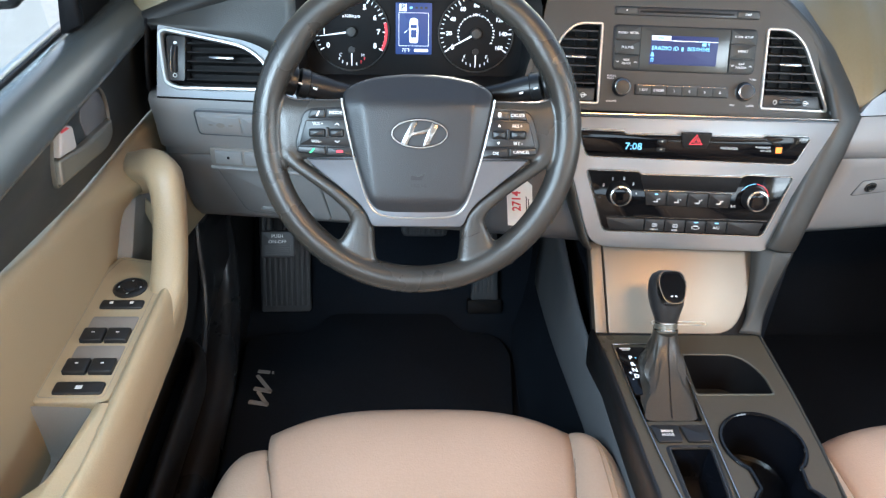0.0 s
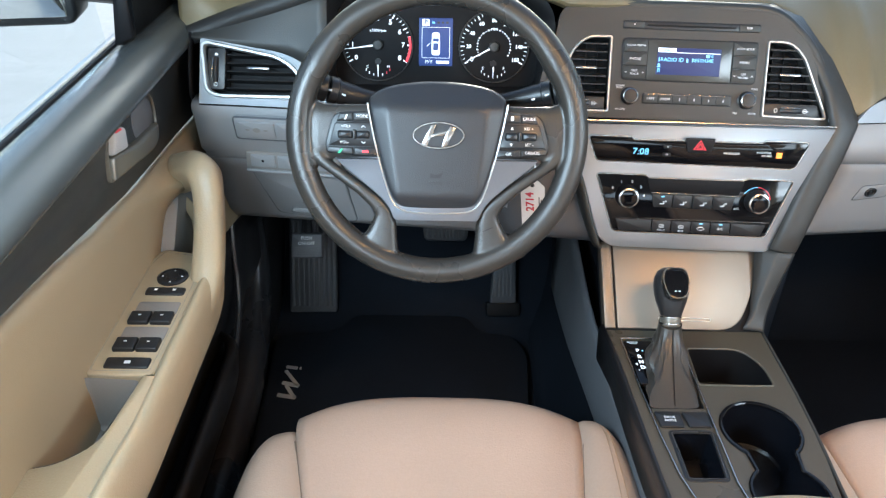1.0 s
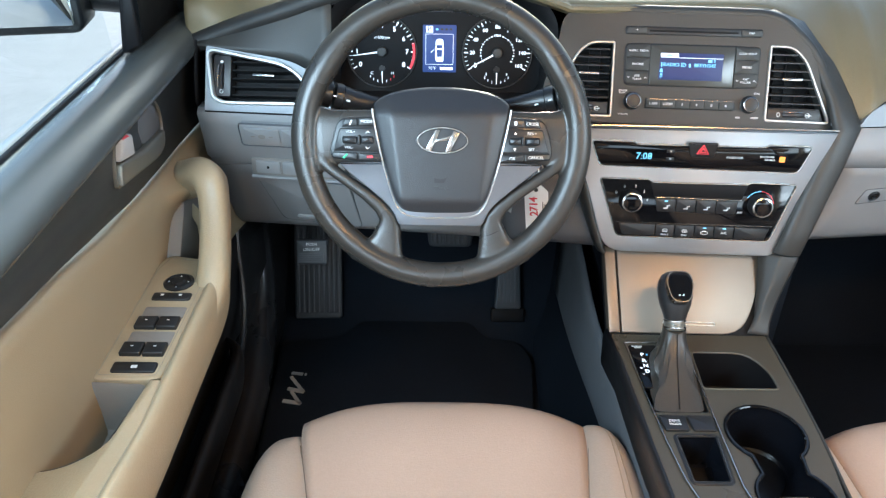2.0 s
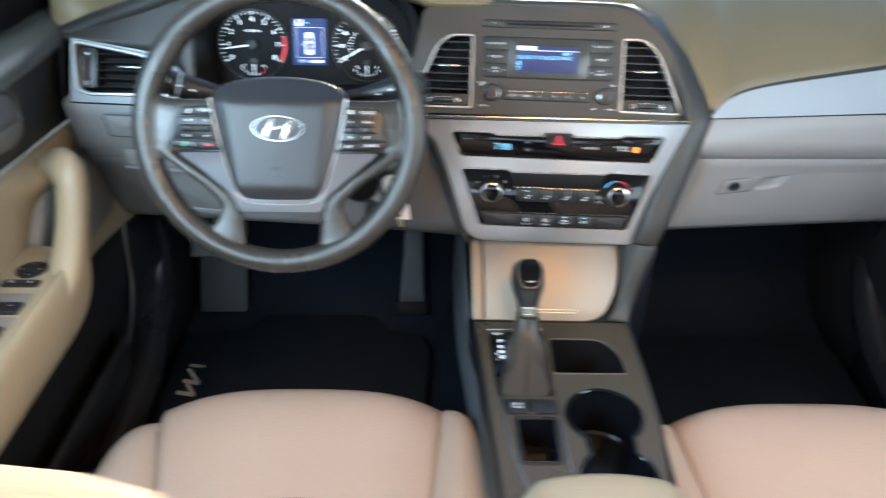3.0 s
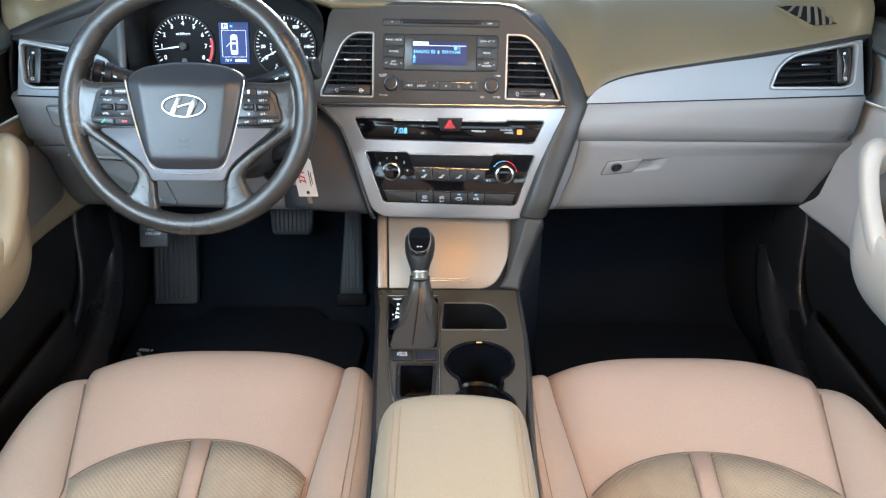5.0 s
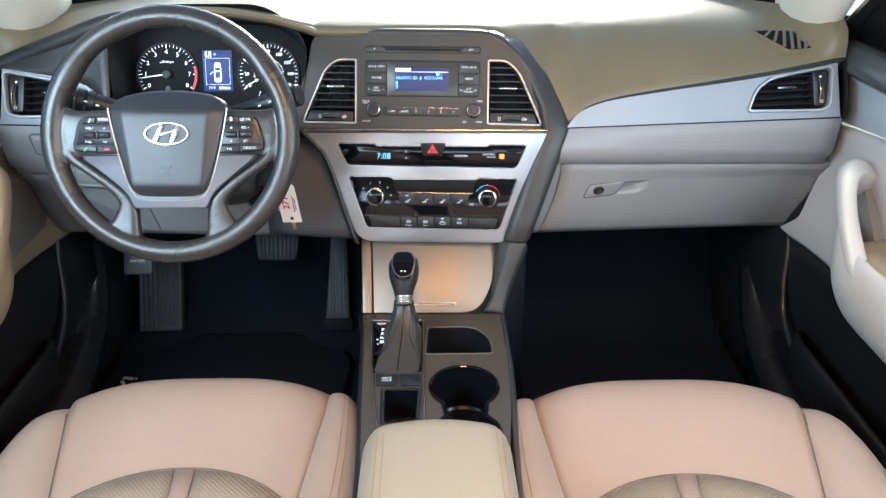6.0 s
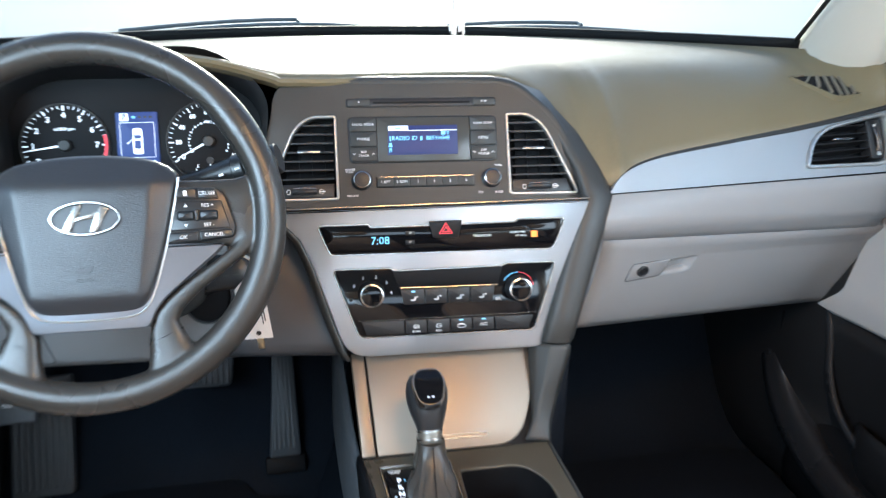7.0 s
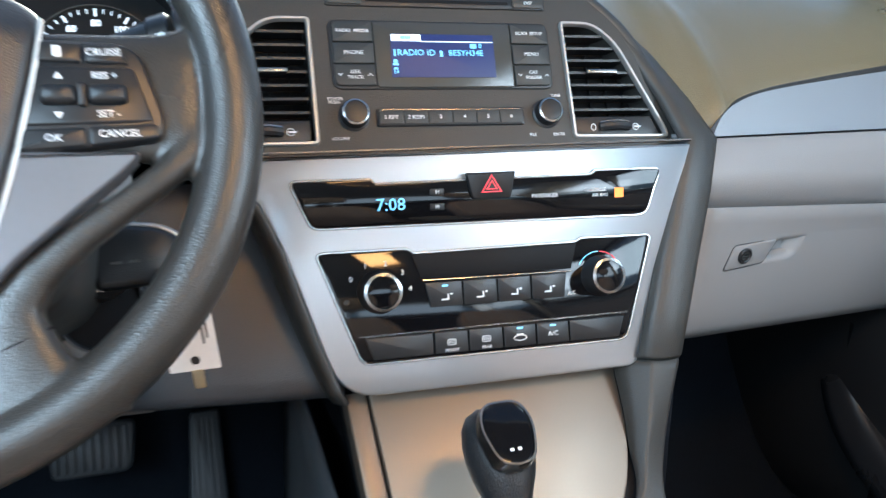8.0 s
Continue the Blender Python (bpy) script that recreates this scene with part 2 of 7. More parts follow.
def loops_mesh(bm, M, loops, cap0=True, cap1=True, closed=True):
    """Bridges loops of equal length; each loop is a list of (u, v, w)."""
    rings = [[bm.verts.new(M @ Vector(p)) for p in lp] for lp in loops]
    k = len(rings[0])
    for a, b in zip(rings, rings[1:]):
        for i in range(k if closed else k - 1):
            j = (i + 1) % k
            bm.faces.new((a[i], a[j], b[j], b[i]))
    if cap0:
        bm.faces.new(rings[0][::-1])
    if cap1:
        bm.faces.new(rings[-1])
    return bm


def plate(name, M, outline, w0, w1, mat, parent=None, bevel=0.0008, label="", dome=0.0):
    """A slab with the given outline, from w0 to w1, with softened front edges and, if wanted, a domed face."""
    bm = bmesh.new()
    at = lambda pts, w: [(p[0], p[1], w) for p in pts]  # noqa: E731
    if bevel:
        loops = [at(outline, w0), at(outline, w1 - bevel), at(inset(outline, bevel * 0.35), w1 - bevel * 0.35), at(inset(outline, bevel), w1)]
    else:
        loops = [at(outline, w0), at(outline, w1)]
    if dome:
        last = inset(outline, bevel)
        cx, cy = sum(p[0] for p in last) / len(last), sum(p[1] for p in last) / len(last)
        for s in (0.93, 0.82, 0.65, 0.45, 0.2):
            loops.append([(cx + (p[0] - cx) * s, cy + (p[1] - cy) * s, w1 + dome * (1 - s * s)) for p in last])
    loops_mesh(bm, M, loops)
    return part(name, bm, mat, parent, label)


def rim(name, M, outer, width, w0, w1, mat, parent=None, label=""):
    """A frame of the given width that follows an outline, rounded in section."""
    bm = bmesh.new()
    d = (0.0, 0.0, width * 0.25, width * 0.75, width, width)
    w = (w0, w1 - (w1 - w0) * 0.35, w1, w1, w1 - (w1 - w0) * 0.35, w0)
    loops = [[(p[0], p[1], h) for p in inset(outer, dd)] for dd, h in zip(d, w)]
    loops.append(loops[0])
    rings = [[bm.verts.new(M @ Vector(p)) for p in lp] for lp in loops[:-1]]
    k = len(outer)
    for a, b in zip(rings, rings[1:] + rings[:1]):
        for i in range(k):
            j = (i + 1) % k
            bm.faces.new((a[i], a[j], b[j], b[i]))
    return part(name, bm, mat, parent, label)


def holed(name, M, outer, holes, w0, w1, mat, parent=None, label="", depth=None):
    """A panel whose holes go through it: front face at w1, edges back to w0 (the holes' walls back to w1 - depth)."""
    bm = bmesh.new()
    edges = []
    for q, lp in enumerate([outer, *holes]):
        vs = [bm.verts.new(M @ Vector((p[0], p[1], w1))) for p in lp]
        back = w0 if q == 0 or depth is None else w1 - depth
        bs = [bm.verts.new(M @ Vector((p[0], p[1], back))) for p in lp]
        k = len(vs)
        for i in range(k):
            j = (i + 1) % k
            edges.append(bm.edges.new((vs[i], vs[j])))
            bm.faces.new((vs[i], vs[j], bs[j], bs[i]))
    bmesh.ops.triangle_fill(bm, use_beauty=True, use_dissolve=False, edges=edges)
    return part(name, bm, mat, parent, label)


def well(name, M, outline, w_top, depth, mat, parent=None, taper=0.004, label=""):
    """An open box sunk into a surface: walls and a floor, with thickness."""
    bm = bmesh.new()
    at = lambda pts, w: [(p[0], p[1], w) for p in pts]  # noqa: E731
    lo = inset(outline, taper)
    loops = [at(outline, w_top), at(inset(outline, taper * 0.5), w_top - depth * 0.6), at(lo, w_top - depth + 0.004), at(inset(lo, 0.004), w_top - depth)]
    loops_mesh(bm, M, loops, cap0=False, cap1=True)
    return part(name, bm, mat, parent, label)


def tube(name, points, r, mat, parent=None, label="", n=10, closed=False, flat=1.0, power=1.0):
    """A round bar along points (squarer with a power below 1); r is one radius or one for each point."""
    soft = lambda c: math.copysign(abs(c) ** power, c)  # noqa: E731
    bm = bmesh.new()
    pts = [Vector(p) for p in points]
    k = len(pts)
    rings, ref = [], None
    for i, p in enumerate(pts):
        a = pts[i - 1] if (i or closed) else p
        b = pts[(i + 1) % k] if (i < k - 1 or closed) else p
        t = (b - a).normalized()
        if ref is None:
            ref = Vector((0, 0, 1)) if abs(t.z) < 0.9 else Vector((1, 0, 0))
        s = t.cross(ref).normalized()
        ref = s.cross(t).normalized()
        rad = r[i] if isinstance(r, (list, tuple)) else r
        rings.append([bm.verts.new(p + s * rad * soft(math.cos(2 * math.pi * j / n)) + ref * rad * flat * soft(math.sin(2 * math.pi * j / n))) for j in range(n)])
    for a, b in zip(rings, rings[1:] + (rings[:1] if closed else [])):
        for i in range(n):
            j = (i + 1) % n
            bm.faces.new((a[i], a[j], b[j], b[i]))
    if not closed:
        bm.faces.new(rings[0][::-1])
        bm.faces.new(rings[-1])
    return part(name, bm, mat, parent, label)


def lathe(name, M, profile, mat, parent=None, label="", n=32, sx=1.0, sy=1.0):
    """A turned body: profile rows of (radius, w) about the frame's w axis."""
    bm = bmesh.new()
    loops = [[(r * sx * math.cos(2 * math.pi * i / n), r * sy * math.sin(2 * math.pi * i / n), w) for i in range(n)] for r, w in profile]
    loops_mesh(bm, M, loops)
    return part(name, bm, mat, parent, label)


def sheet(name, rows, mat, parent=None, thick=0.004, label="", sub=0, flip=False, closed=False):
    """A skin through rows of points, with thickness; smoothed by subdivision if wanted."""
    bm = bmesh.new()
    vs = [[bm.verts.new(Vector(p)) for p in r] for r in rows]
    k = len(vs[0])
    for a, b in zip(vs, vs[1:]):
        for i in range(k if closed else k - 1):
            j = (i + 1) % k
            f = (a[i], a[j], b[j], b[i])
            bm.faces.new(f[::-1] if flip else f)
    me = bpy.data.meshes.new(name)
    bm.to_mesh(me)
    bm.free()
    for p in me.polygons:
        p.use_smooth = True
    me.materials.append(mat)
    ob = new(name, me)
    if parent is not None:
        ob.parent = parent
    if label:
        ob["label"] = label
    if sub:
        s = ob.modifiers.new("smooth", "SUBSURF")
        s.levels = s.render_levels = sub
    if thick:
        s = ob.modifiers.new("thickness", "SOLIDIFY")
        s.thickness, s.offset = thick, -1
    return ob


def block(name, lo, hi, mat, parent=None, bevel=0.004, label=""):
    """A box with softened edges."""
    bm = bmesh.new()
    bmesh.ops.create_cube(bm, size=1.0)
    for v in bm.verts:
        v.co = Vector([lo[i] + (hi[i] - lo[i]) * (v.co[i] + 0.5) for i in range(3)])
    if bevel:
        bmesh.ops.bevel(bm, geom=bm.edges[:], offset=bevel, segments=2, affect="EDGES", clamp_overlap=True)
    return part(name, bm, mat, parent, label)


def lettering(name, text, M, u, v, size, mat, parent, w=0.0005, align="CENTER", bold=0.0):
    """Printed characters on a surface, as a mesh."""
    cu = bpy.data.curves.new(name, "FONT")
    cu.body, cu.size, cu.align_x, cu.align_y, cu.offset, cu.extrude = text, size, align, "CENTER", bold, 0.0002
    cu.resolution_u = 2
    tmp = bpy.data.objects.new(name, cu)
    scene.collection.objects.link(tmp)
    me = bpy.data.meshes.new_from_object(tmp.evaluated_get(bpy.context.evaluated_depsgraph_get()))
    bpy.data.objects.remove(tmp)
    me.transform(M @ Matrix.Translation((u, v, w)))
    me.materials.clear()
    me.materials.append(mat)
    ob = new(name, me)
    ob.parent = parent
    return ob


def bar(name, M, u0, v0, u1, v1, mat, parent, w=0.0006):
    """A small printed bar or mark."""
    return plate(name, M, box2(u0, v0, u1, v1), w - 0.0004, w, mat, parent, bevel=0)

# ---- frames of the main surfaces ----
A = axes((0, 0.2085, 0.646), (1, -0.066, 0), (0, 0.043, 0.1))
B = axes((0, 0.177, 0.62), (1, -0.062, 0), (0, 0.27, 1))
TILT_W = radians(22.2)
W = axes((-0.3755, 0.019, 0.691), (1, 0, 0), (0, math.sin(TILT_W), math.cos(TILT_W)))
C = axes((0, 0, 0.352), (1, 0, 0), (0, 1, 0))
D = axes((0, 0.063, 0.354), (1, -0.04, 0), (0, 0.083, 0.087))
G = axes((-0.38, 0.333, 0.706), (1, 0, 0), (0, 0.3, 1))
PT = axes((0.239, 0.187, 0.647), (1, 0.105, 0), (0, 0.5, 1))
DT = axes((-0.733, 0.222, 0.647), (1, -0.085, 0), (0, 0.5, 1))


def lerp(a, b, t):
    return a + (b - a) * t


def along(points, x):
    """Interpolates rows of (x, value, ...) at x."""
    if x <= points[0][0]:
        return points[0][1:]
    for p, q in zip(points, points[1:]):
        if x <= q[0]:
            t = (x - p[0]) / (q[0] - p[0])
            return tuple(lerp(a, b, t) for a, b in zip(p[1:], q[1:]))
    return points[-1][1:]


def spline(points, n=6, closed=False):
    """A smooth run through points."""
    pts = [Vector(p) for p in points]
    k, out = len(pts), []
    for i in range(k if closed else k - 1):
        p1, p2 = pts[i], pts[(i + 1) % k]
        p0 = pts[i - 1] if (i or closed) else p1
        p3 = pts[(i + 2) % k] if (i + 2 < k or closed) else p2
        for j in range(n):
            t = j / n
            out.append(0.5 * ((2 * p1) + (p2 - p0) * t + (2 * p0 - 5 * p1 + 4 * p2 - p3) * t * t + (3 * p1 - p0 - 3 * p2 + p3) * t ** 3))
    if not closed:
        out.append(pts[-1])
    return [tuple(p) for p in out]


# ---- floor, toe boards and body shell ----
floor_ob = sheet("floor", [[(x, y, z) for x in np.linspace(-0.85, 0.85, 35)] for y, z in ((-2.1, 0.0), (-1.2, 0.0), (-0.6, 0.0), (0.0, 0.0), (0.30, 0.0), (0.46, 0.0), (0.54, 0.012), (0.62, 0.10), (0.72, 0.29), (0.76, 0.48), (0.77, 0.62))], CARPET, thick=0.02, sub=1)
tagged(floor_ob, "black cut-pile carpet over the car floor", "carpet", kind="structure")
for s, nm in ((-1, "wall_left"), (1, "wall_right")):
    kick = sheet(nm, [[(s * x, y, z) for x, z in ((0.86, -0.01), (0.86, 0.10), (0.835, 0.14), (0.80, 0.16), (0.76, 0.15), (0.735, 0.10), (0.73, -0.005))] for y in (-2.1, -1.0, 0.0, 0.30, 0.36)], VOID, thick=0.01, sub=1)
    tagged(kick, "black plastic door sill trim beside the carpet", "sill trim", kind="structure")
    panel = sheet("baseboard", [[(s * x, y, z) for y, x in ((0.26, 0.80), (0.33, 0.755), (0.40, 0.735), (0.55, 0.725), (0.78, 0.72))] for z in (-0.01, 0.15, 0.3, 0.42, 0.55)], BLACK, thick=0.01, sub=1)
    tagged(panel, "black plastic kick panel beside the footwell", "kick panel", kind="structure")

for s in (-1, 1):
    sweep = spline([(0.745, 0.46, 0.42), (0.735, 0.445, 0.28), (0.725, 0.385, 0.185), (0.715, 0.27, 0.125), (0.712, 0.10, 0.095), (0.712, -0.25, 0.085), (0.712, -0.80, 0.085)], 5)
    ridge = sheet("trim_sill_sweep", [[(s * (x + dx), y + dy, z + dz) for dx, dy, dz in ((0.045, 0.012, -0.004), (0.020, 0.002, 0.004), (0.008, -0.004, 0.005), (0.0, -0.002, 0.0), (-0.006, 0.008, -0.010), (-0.008, 0.03, -0.04))] for x, y, z in sweep], KICK, thick=0.004, sub=1, flip=s > 0)
    tagged(ridge, "satin black trim sweeping from the kick panel into the sill", "sill trim", kind="structure")
    lip = tube("trim_door_seal", [(s * x, y, z) for x, y, z in spline([(0.752, 0.36, 0.41), (0.748, 0.325, 0.33), (0.742, 0.30, 0.26), (0.738, 0.25, 0.20), (0.736, 0.15, 0.165), (0.736, -0.10, 0.15), (0.736, -0.80, 0.15)], 5)], 0.006, KICK, n=8)
    tagged(lip, "black rubber door seal along the opening", "seal", kind="structure")

# unseen sheets, added to stop sunlight leaking through the hollow dash
for s, nm in ((-1, "wall_sun_block_left"), (1, "wall_sun_block_right")):
    side_block = sheet(nm, [[(s * 0.795, y, z) for y in (0.44, 0.62, 0.80)] for z in (-0.05, 0.4, 0.775)], VOID, thick=0.02)
    tagged(side_block, "unseen black sheet ahead of the door, blocks stray sun", "body side", kind="structure")
firewall = sheet("wall_sun_block_front", [[(x, 0.785, z) for x in (-0.80, 0.0, 0.80)] for z in (0.45, 0.62, 0.79)], VOID, thick=0.02)
tagged(firewall, "unseen black sheet behind the dashboard, blocks stray sun", "firewall", kind="structure")

# one more unseen sun block, below the cowl
cowl_wall = sheet("wall_sun_block_cowl", [[(x, 0.86 - 0.40 * min(abs(x) / 0.66, 1.1) ** 2.2, z) for x in np.linspace(-0.80, 0.80, 17)] for z in (0.53, 0.66, 0.80)], VOID, thick=0.01)
tagged(cowl_wall, "unseen black sheet under the windscreen cowl, blocks stray sun", "bulkhead", kind="structure")

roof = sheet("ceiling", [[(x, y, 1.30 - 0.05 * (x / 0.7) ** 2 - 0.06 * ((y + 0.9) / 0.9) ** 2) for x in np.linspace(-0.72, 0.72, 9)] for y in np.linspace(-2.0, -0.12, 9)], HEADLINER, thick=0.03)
tagged(roof, "cloth headliner under the roof, unseen, greyed to dim its reflections", "headliner", kind="structure")
# unseen rear of the cabin, kept dark to cut bounce and reflections
rear_wall = sheet("wall_back", [[(x, -2.1, z) for x in (-0.9, 0, 0.9)] for z in (0, 0.5, 0.95)], TRIM_DARK, thick=0.03)
tagged(rear_wall, "plain unseen rear wall of the cabin, dark to cut bounce", "rear wall", kind="structure")
rear_shelf = sheet("wall_back_shelf", [[(x, y, 0.95) for x in (-0.8, 0, 0.8)] for y in (-2.1, -1.8)], TRIM_DARK, thick=0.03)
tagged(rear_shelf, "unseen shelf under the rear window, dark to cut bounce", "rear shelf", kind="structure")

# windscreen base line: distance ahead at x
base_y = lambda x: 0.83 - 0.40 * min(abs(x) / 0.66, 1.1) ** 2.2  # noqa: E731
glass_rows = [[(x * (1 - 0.18 * t), lerp(base_y(x) + 0.02, -0.10 - 0.12 * (x / 0.7) ** 2, t), lerp(0.815, 1.245, t) + 0.05 * math.sin(math.pi * t)) for x in np.linspace(-0.70, 0.70, 15)] for t in np.linspace(0, 1, 8)]
windscreen = sheet("window_windscreen", glass_rows, GLASS, thick=0)
windscreen.visible_shadow = False
tagged(windscreen, "clear raked windscreen glass", "windscreen", kind="structure")
band = sheet("trim_glass_band", [[(x, base_y(x) + 0.013, 0.812), (x, base_y(x) + 0.014, 0.822), (x, base_y(x) + 0.010, 0.8285), (x, base_y(x) + 0.016, 0.829)] for x in np.linspace(-0.67, 0.67, 33)], VOID, thick=0.003)
tagged(band, "black printed band along the lower windscreen edge", "windscreen band", kind="structure")
for s in (-1, 1):
    seam = tube("trim_glass_edge", [(s * 0.668, 0.440, 0.826), (s * 0.646, 0.38, 0.858), (s * 0.624, 0.32, 0.890), (s * 0.590, 0.22, 0.945), (s * 0.56, 0.10, 1.02)], 0.004, VOID, n=6)
    tagged(seam, "black glass edge beside the windscreen pillar", "windscreen band", kind="structure")
for s, nm in ((-1, "trim_pillar_left"), (1, "trim_pillar_right")):
    rows = []
    for t in np.linspace(-0.14, 1, 10):
        cx, cy, cz = lerp(0.715, 0.585, t), lerp(0.42, -0.22, t), lerp(0.79, 1.25, t) + 0.05 * math.sin(math.pi * max(t, 0))
        rows.append([(s * (cx + dx), cy + dy, cz + dz) for dx, dy, dz in ((-0.035, 0.05, 0.02), (-0.045, 0.0, -0.005), (-0.02, -0.05, -0.03), (0.03, -0.07, -0.04), (0.06, -0.05, -0.02), (0.06, 0.03, 0.03))])
    pl = sheet(nm, rows, PILLAR, thick=0.01, sub=1)
    tagged(pl, "cream cloth-covered windscreen pillar trim", "pillar trim", kind="structure")
    rail = tube("trim_roof_rail", [(s * 0.60, -0.20, 1.235), (s * 0.64, -0.6, 1.27), (s * 0.64, -1.2, 1.26), (s * 0.60, -2.0, 1.18)], 0.035, PILLAR, n=8)
    tagged(rail, "cream roof side rail trim", "roof rail", kind="structure")
    post = tube("trim_centre_pillar", [(s * 0.80, -0.82, 0.0), (s * 0.79, -0.84, 0.6), (s * 0.76, -0.88, 0.85), (s * 0.64, -0.95, 1.25)], 0.05, PILLAR, n=8)
    tagged(post, "cream centre pillar trim", "pillar trim", kind="structure")
    # unseen rear side, dark for the same reason as the rear wall
    low = block("wall_rear_side", (s * 0.86 - 0.03, -2.1, 0.0), (s * 0.86 + 0.03, -0.82, 0.80), TRIM_DARK, bevel=0.01)
    tagged(low, "unseen rear side trim below the rear window, dark to cut bounce", "side trim", kind="structure")
    quarter = tube("trim_rear_pillar", [(s * 0.80, -1.75, 0.8), (s * 0.72, -1.9, 1.05), (s * 0.60, -2.0, 1.2)], 0.09, PILLAR, n=8)
    tagged(quarter, "cream rear pillar trim", "pillar trim", kind="structure")

# ---- outside: ground, front of the car ----
ground = sheet("ground", [[(x, y, -0.25) for x in np.linspace(-400, 400, 9)] for y in np.linspace(-400, 400, 9)], CONCRETE, thick=0)
tagged(ground, "pale sunlit concrete paving around the car", "paving", kind="structure")
hood_rows = [[(x, base_y(x) + 0.18 + d, 0.74 - 0.10 * (d / 0.9) ** 1.6 - 0.05 * (x / 0.8) ** 2) for x in np.linspace(-0.80, 0.80, 11)] for d in (0.0, 0.25, 0.5, 0.75, 0.95)]
bonnet = sheet("bonnet", hood_rows, PAINT, thick=0.02, sub=1)
tagged(bonnet, "dark glossy bonnet ahead of the windscreen", "bonnet")
cowl = sheet("cowl_panel", [[(x, base_y(x) + dy, z) for x in np.linspace(-0.72, 0.72, 17)] for dy, z in ((0.012, 0.805), (0.03, 0.80), (0.06, 0.775), (0.20, 0.745))], BLACK, thick=0.01)
tagged(cowl, "black plastic cowl panel below the windscreen", "cowl panel")


def wiper(x0, x1, lift):
    th = thing("windscreen_wiper", "black wiper arm and blade resting on the cowl, greyed for sky glare", "wiper", "windscreen wipers")
    pts = [(x, base_y(x) + 0.055, 0.822 + lift * math.sin(math.pi * (x - x0) / (x1 - x0))) for x in np.linspace(x0, x1, 10)]
    tube("blade", pts, 0.0035, WIPER, th, n=6)
    tube("arm", [(p[0], p[1] + 0.02, p[2] + 0.008) for p in pts[:6]] + [(pts[5][0], pts[5][1], pts[5][2] + 0.005)], 0.004, WIPER, th, n=6)
    lathe("pivot_cap", Matrix.Translation((x0, base_y(x0) + 0.08, 0.79)), [(0.018, 0), (0.018, 0.022), (0.012, 0.03), (0.003, 0.031)], WIPER, th, n=12)
    return th


wiper(-0.46, 0.10, 0.012)
wiper(0.16, 0.60, 0.010)

# ---- dash pad ----
EDGE = [(-0.765, 0.285, 0.738), (-0.70, 0.282, 0.764), (-0.62, 0.272, 0.793), (-0.52, 0.262, 0.826), (-0.38, 0.258, 0.836), (-0.27, 0.262, 0.824), (-0.20, 0.268, 0.804), (-0.17, 0.276, 0.797), (0.0, 0.283, 0.796), (0.085, 0.284, 0.796), (0.130, 0.288, 0.789), (0.165, 0.278, 0.770), (0.196, 0.255, 0.738), (0.218, 0.230, 0.702), (0.232, 0.208, 0.676), (0.243, 0.196, 0.660), (0.252, 0.194, 0.662), (0.266, 0.195, 0.674), (0.293, 0.209, 0.685), (0.356, 0.220, 0.696), (0.462, 0.235, 0.709), (0.614, 0.258, 0.727), (0.727, 0.276, 0.744), (0.752, 0.281, 0.746)]
EDGE = [tuple(round(c, 4) for c in p) for p in spline(EDGE, 4)]
rows = []
for x in sorted(set([round(v, 3) for v in np.linspace(-0.765, 0.752, 52)] + [e[0] for e in EDGE])):
    y, z = along(EDGE, x)
    yb = base_y(x) + 0.01
    zm = sum(along(EDGE, x + d)[1] for d in np.linspace(-0.07, 0.07, 9)) / 9
    drop = max(0.0, 0.80 - zm)
    over = max(0.0, zm - 0.80)
    crest = 0.05 + 1.25 * drop
    yc, zc = min(y + crest, yb - 0.05), 0.806 + 0.75 * over - 0.012 * max(0, abs(x) - 0.5) / 0.2
    flat = 0.12 * min(1.0, max(0.0, abs(x) - 0.45) / 0.2)
    q1 = (lerp(y, yc, 0.30), lerp(z, zc, 0.50 - flat))
    q2 = (lerp(y, yc, 0.65), lerp(z, zc, 0.86 - flat))
    rows.append([(x, y + 0.012, z - 0.018), (x, y, z - 0.006), (x, y + 0.005, z + 0.002), (x, *q1), (x, *q2), (x, yc, zc), (x, lerp(yc, yb, 0.35), lerp(zc, 0.810, 0.6)), (x, lerp(yc, yb, 0.8), 0.812), (x, yb - 0.012, 0.818), (x, yb, 0.812)])
dash_pad = thing("dashboard_pad", "dark brown-grey soft grained dashboard top with cluster hood", "dashboard")
sheet("pad", rows, DASH, dash_pad, thick=0.006, sub=1, flip=True)


roll = [(x, *along(EDGE, x)) for x in sorted(set([round(v, 3) for v in np.linspace(-0.76, 0.745, 60)] + [e[0] for e in EDGE[1:-1]]))]
tube("edge_roll", [(x, y + 0.003, z - 0.006) for x, y, z in roll if -0.46 < x < 0.236], [0.0065 - 0.004 * min(1.0, max(0.0, (x - 0.08) / 0.07)) for x, y, z in roll if -0.46 < x < 0.236], DASH, dash_pad, n=8)
# driver's end: the pad's shaded edge drawn as a thicker dark roll
thick = [(x, y, z, 0.0068 + 0.0082 * min(1.0, max(0.0, (-0.45 - x) / 0.10))) for x, y, z in roll if x < -0.45]
tube("edge_roll", [(x, y + 0.4 * r, z + 0.002 - r) for x, y, z, r in thick], [r for x, y, z, r in thick], LIP, dash_pad, "dark rounded edge roll", n=14)
tube("edge_roll", [(x, y + 0.003, z - 0.006) for x, y, z in roll if x > 0.250], [0.001 + 0.0035 * min(1.0, (x - 0.250) / 0.08) for x, y, z in roll if x > 0.250], LIP, dash_pad, "dark rounded edge roll", n=8)


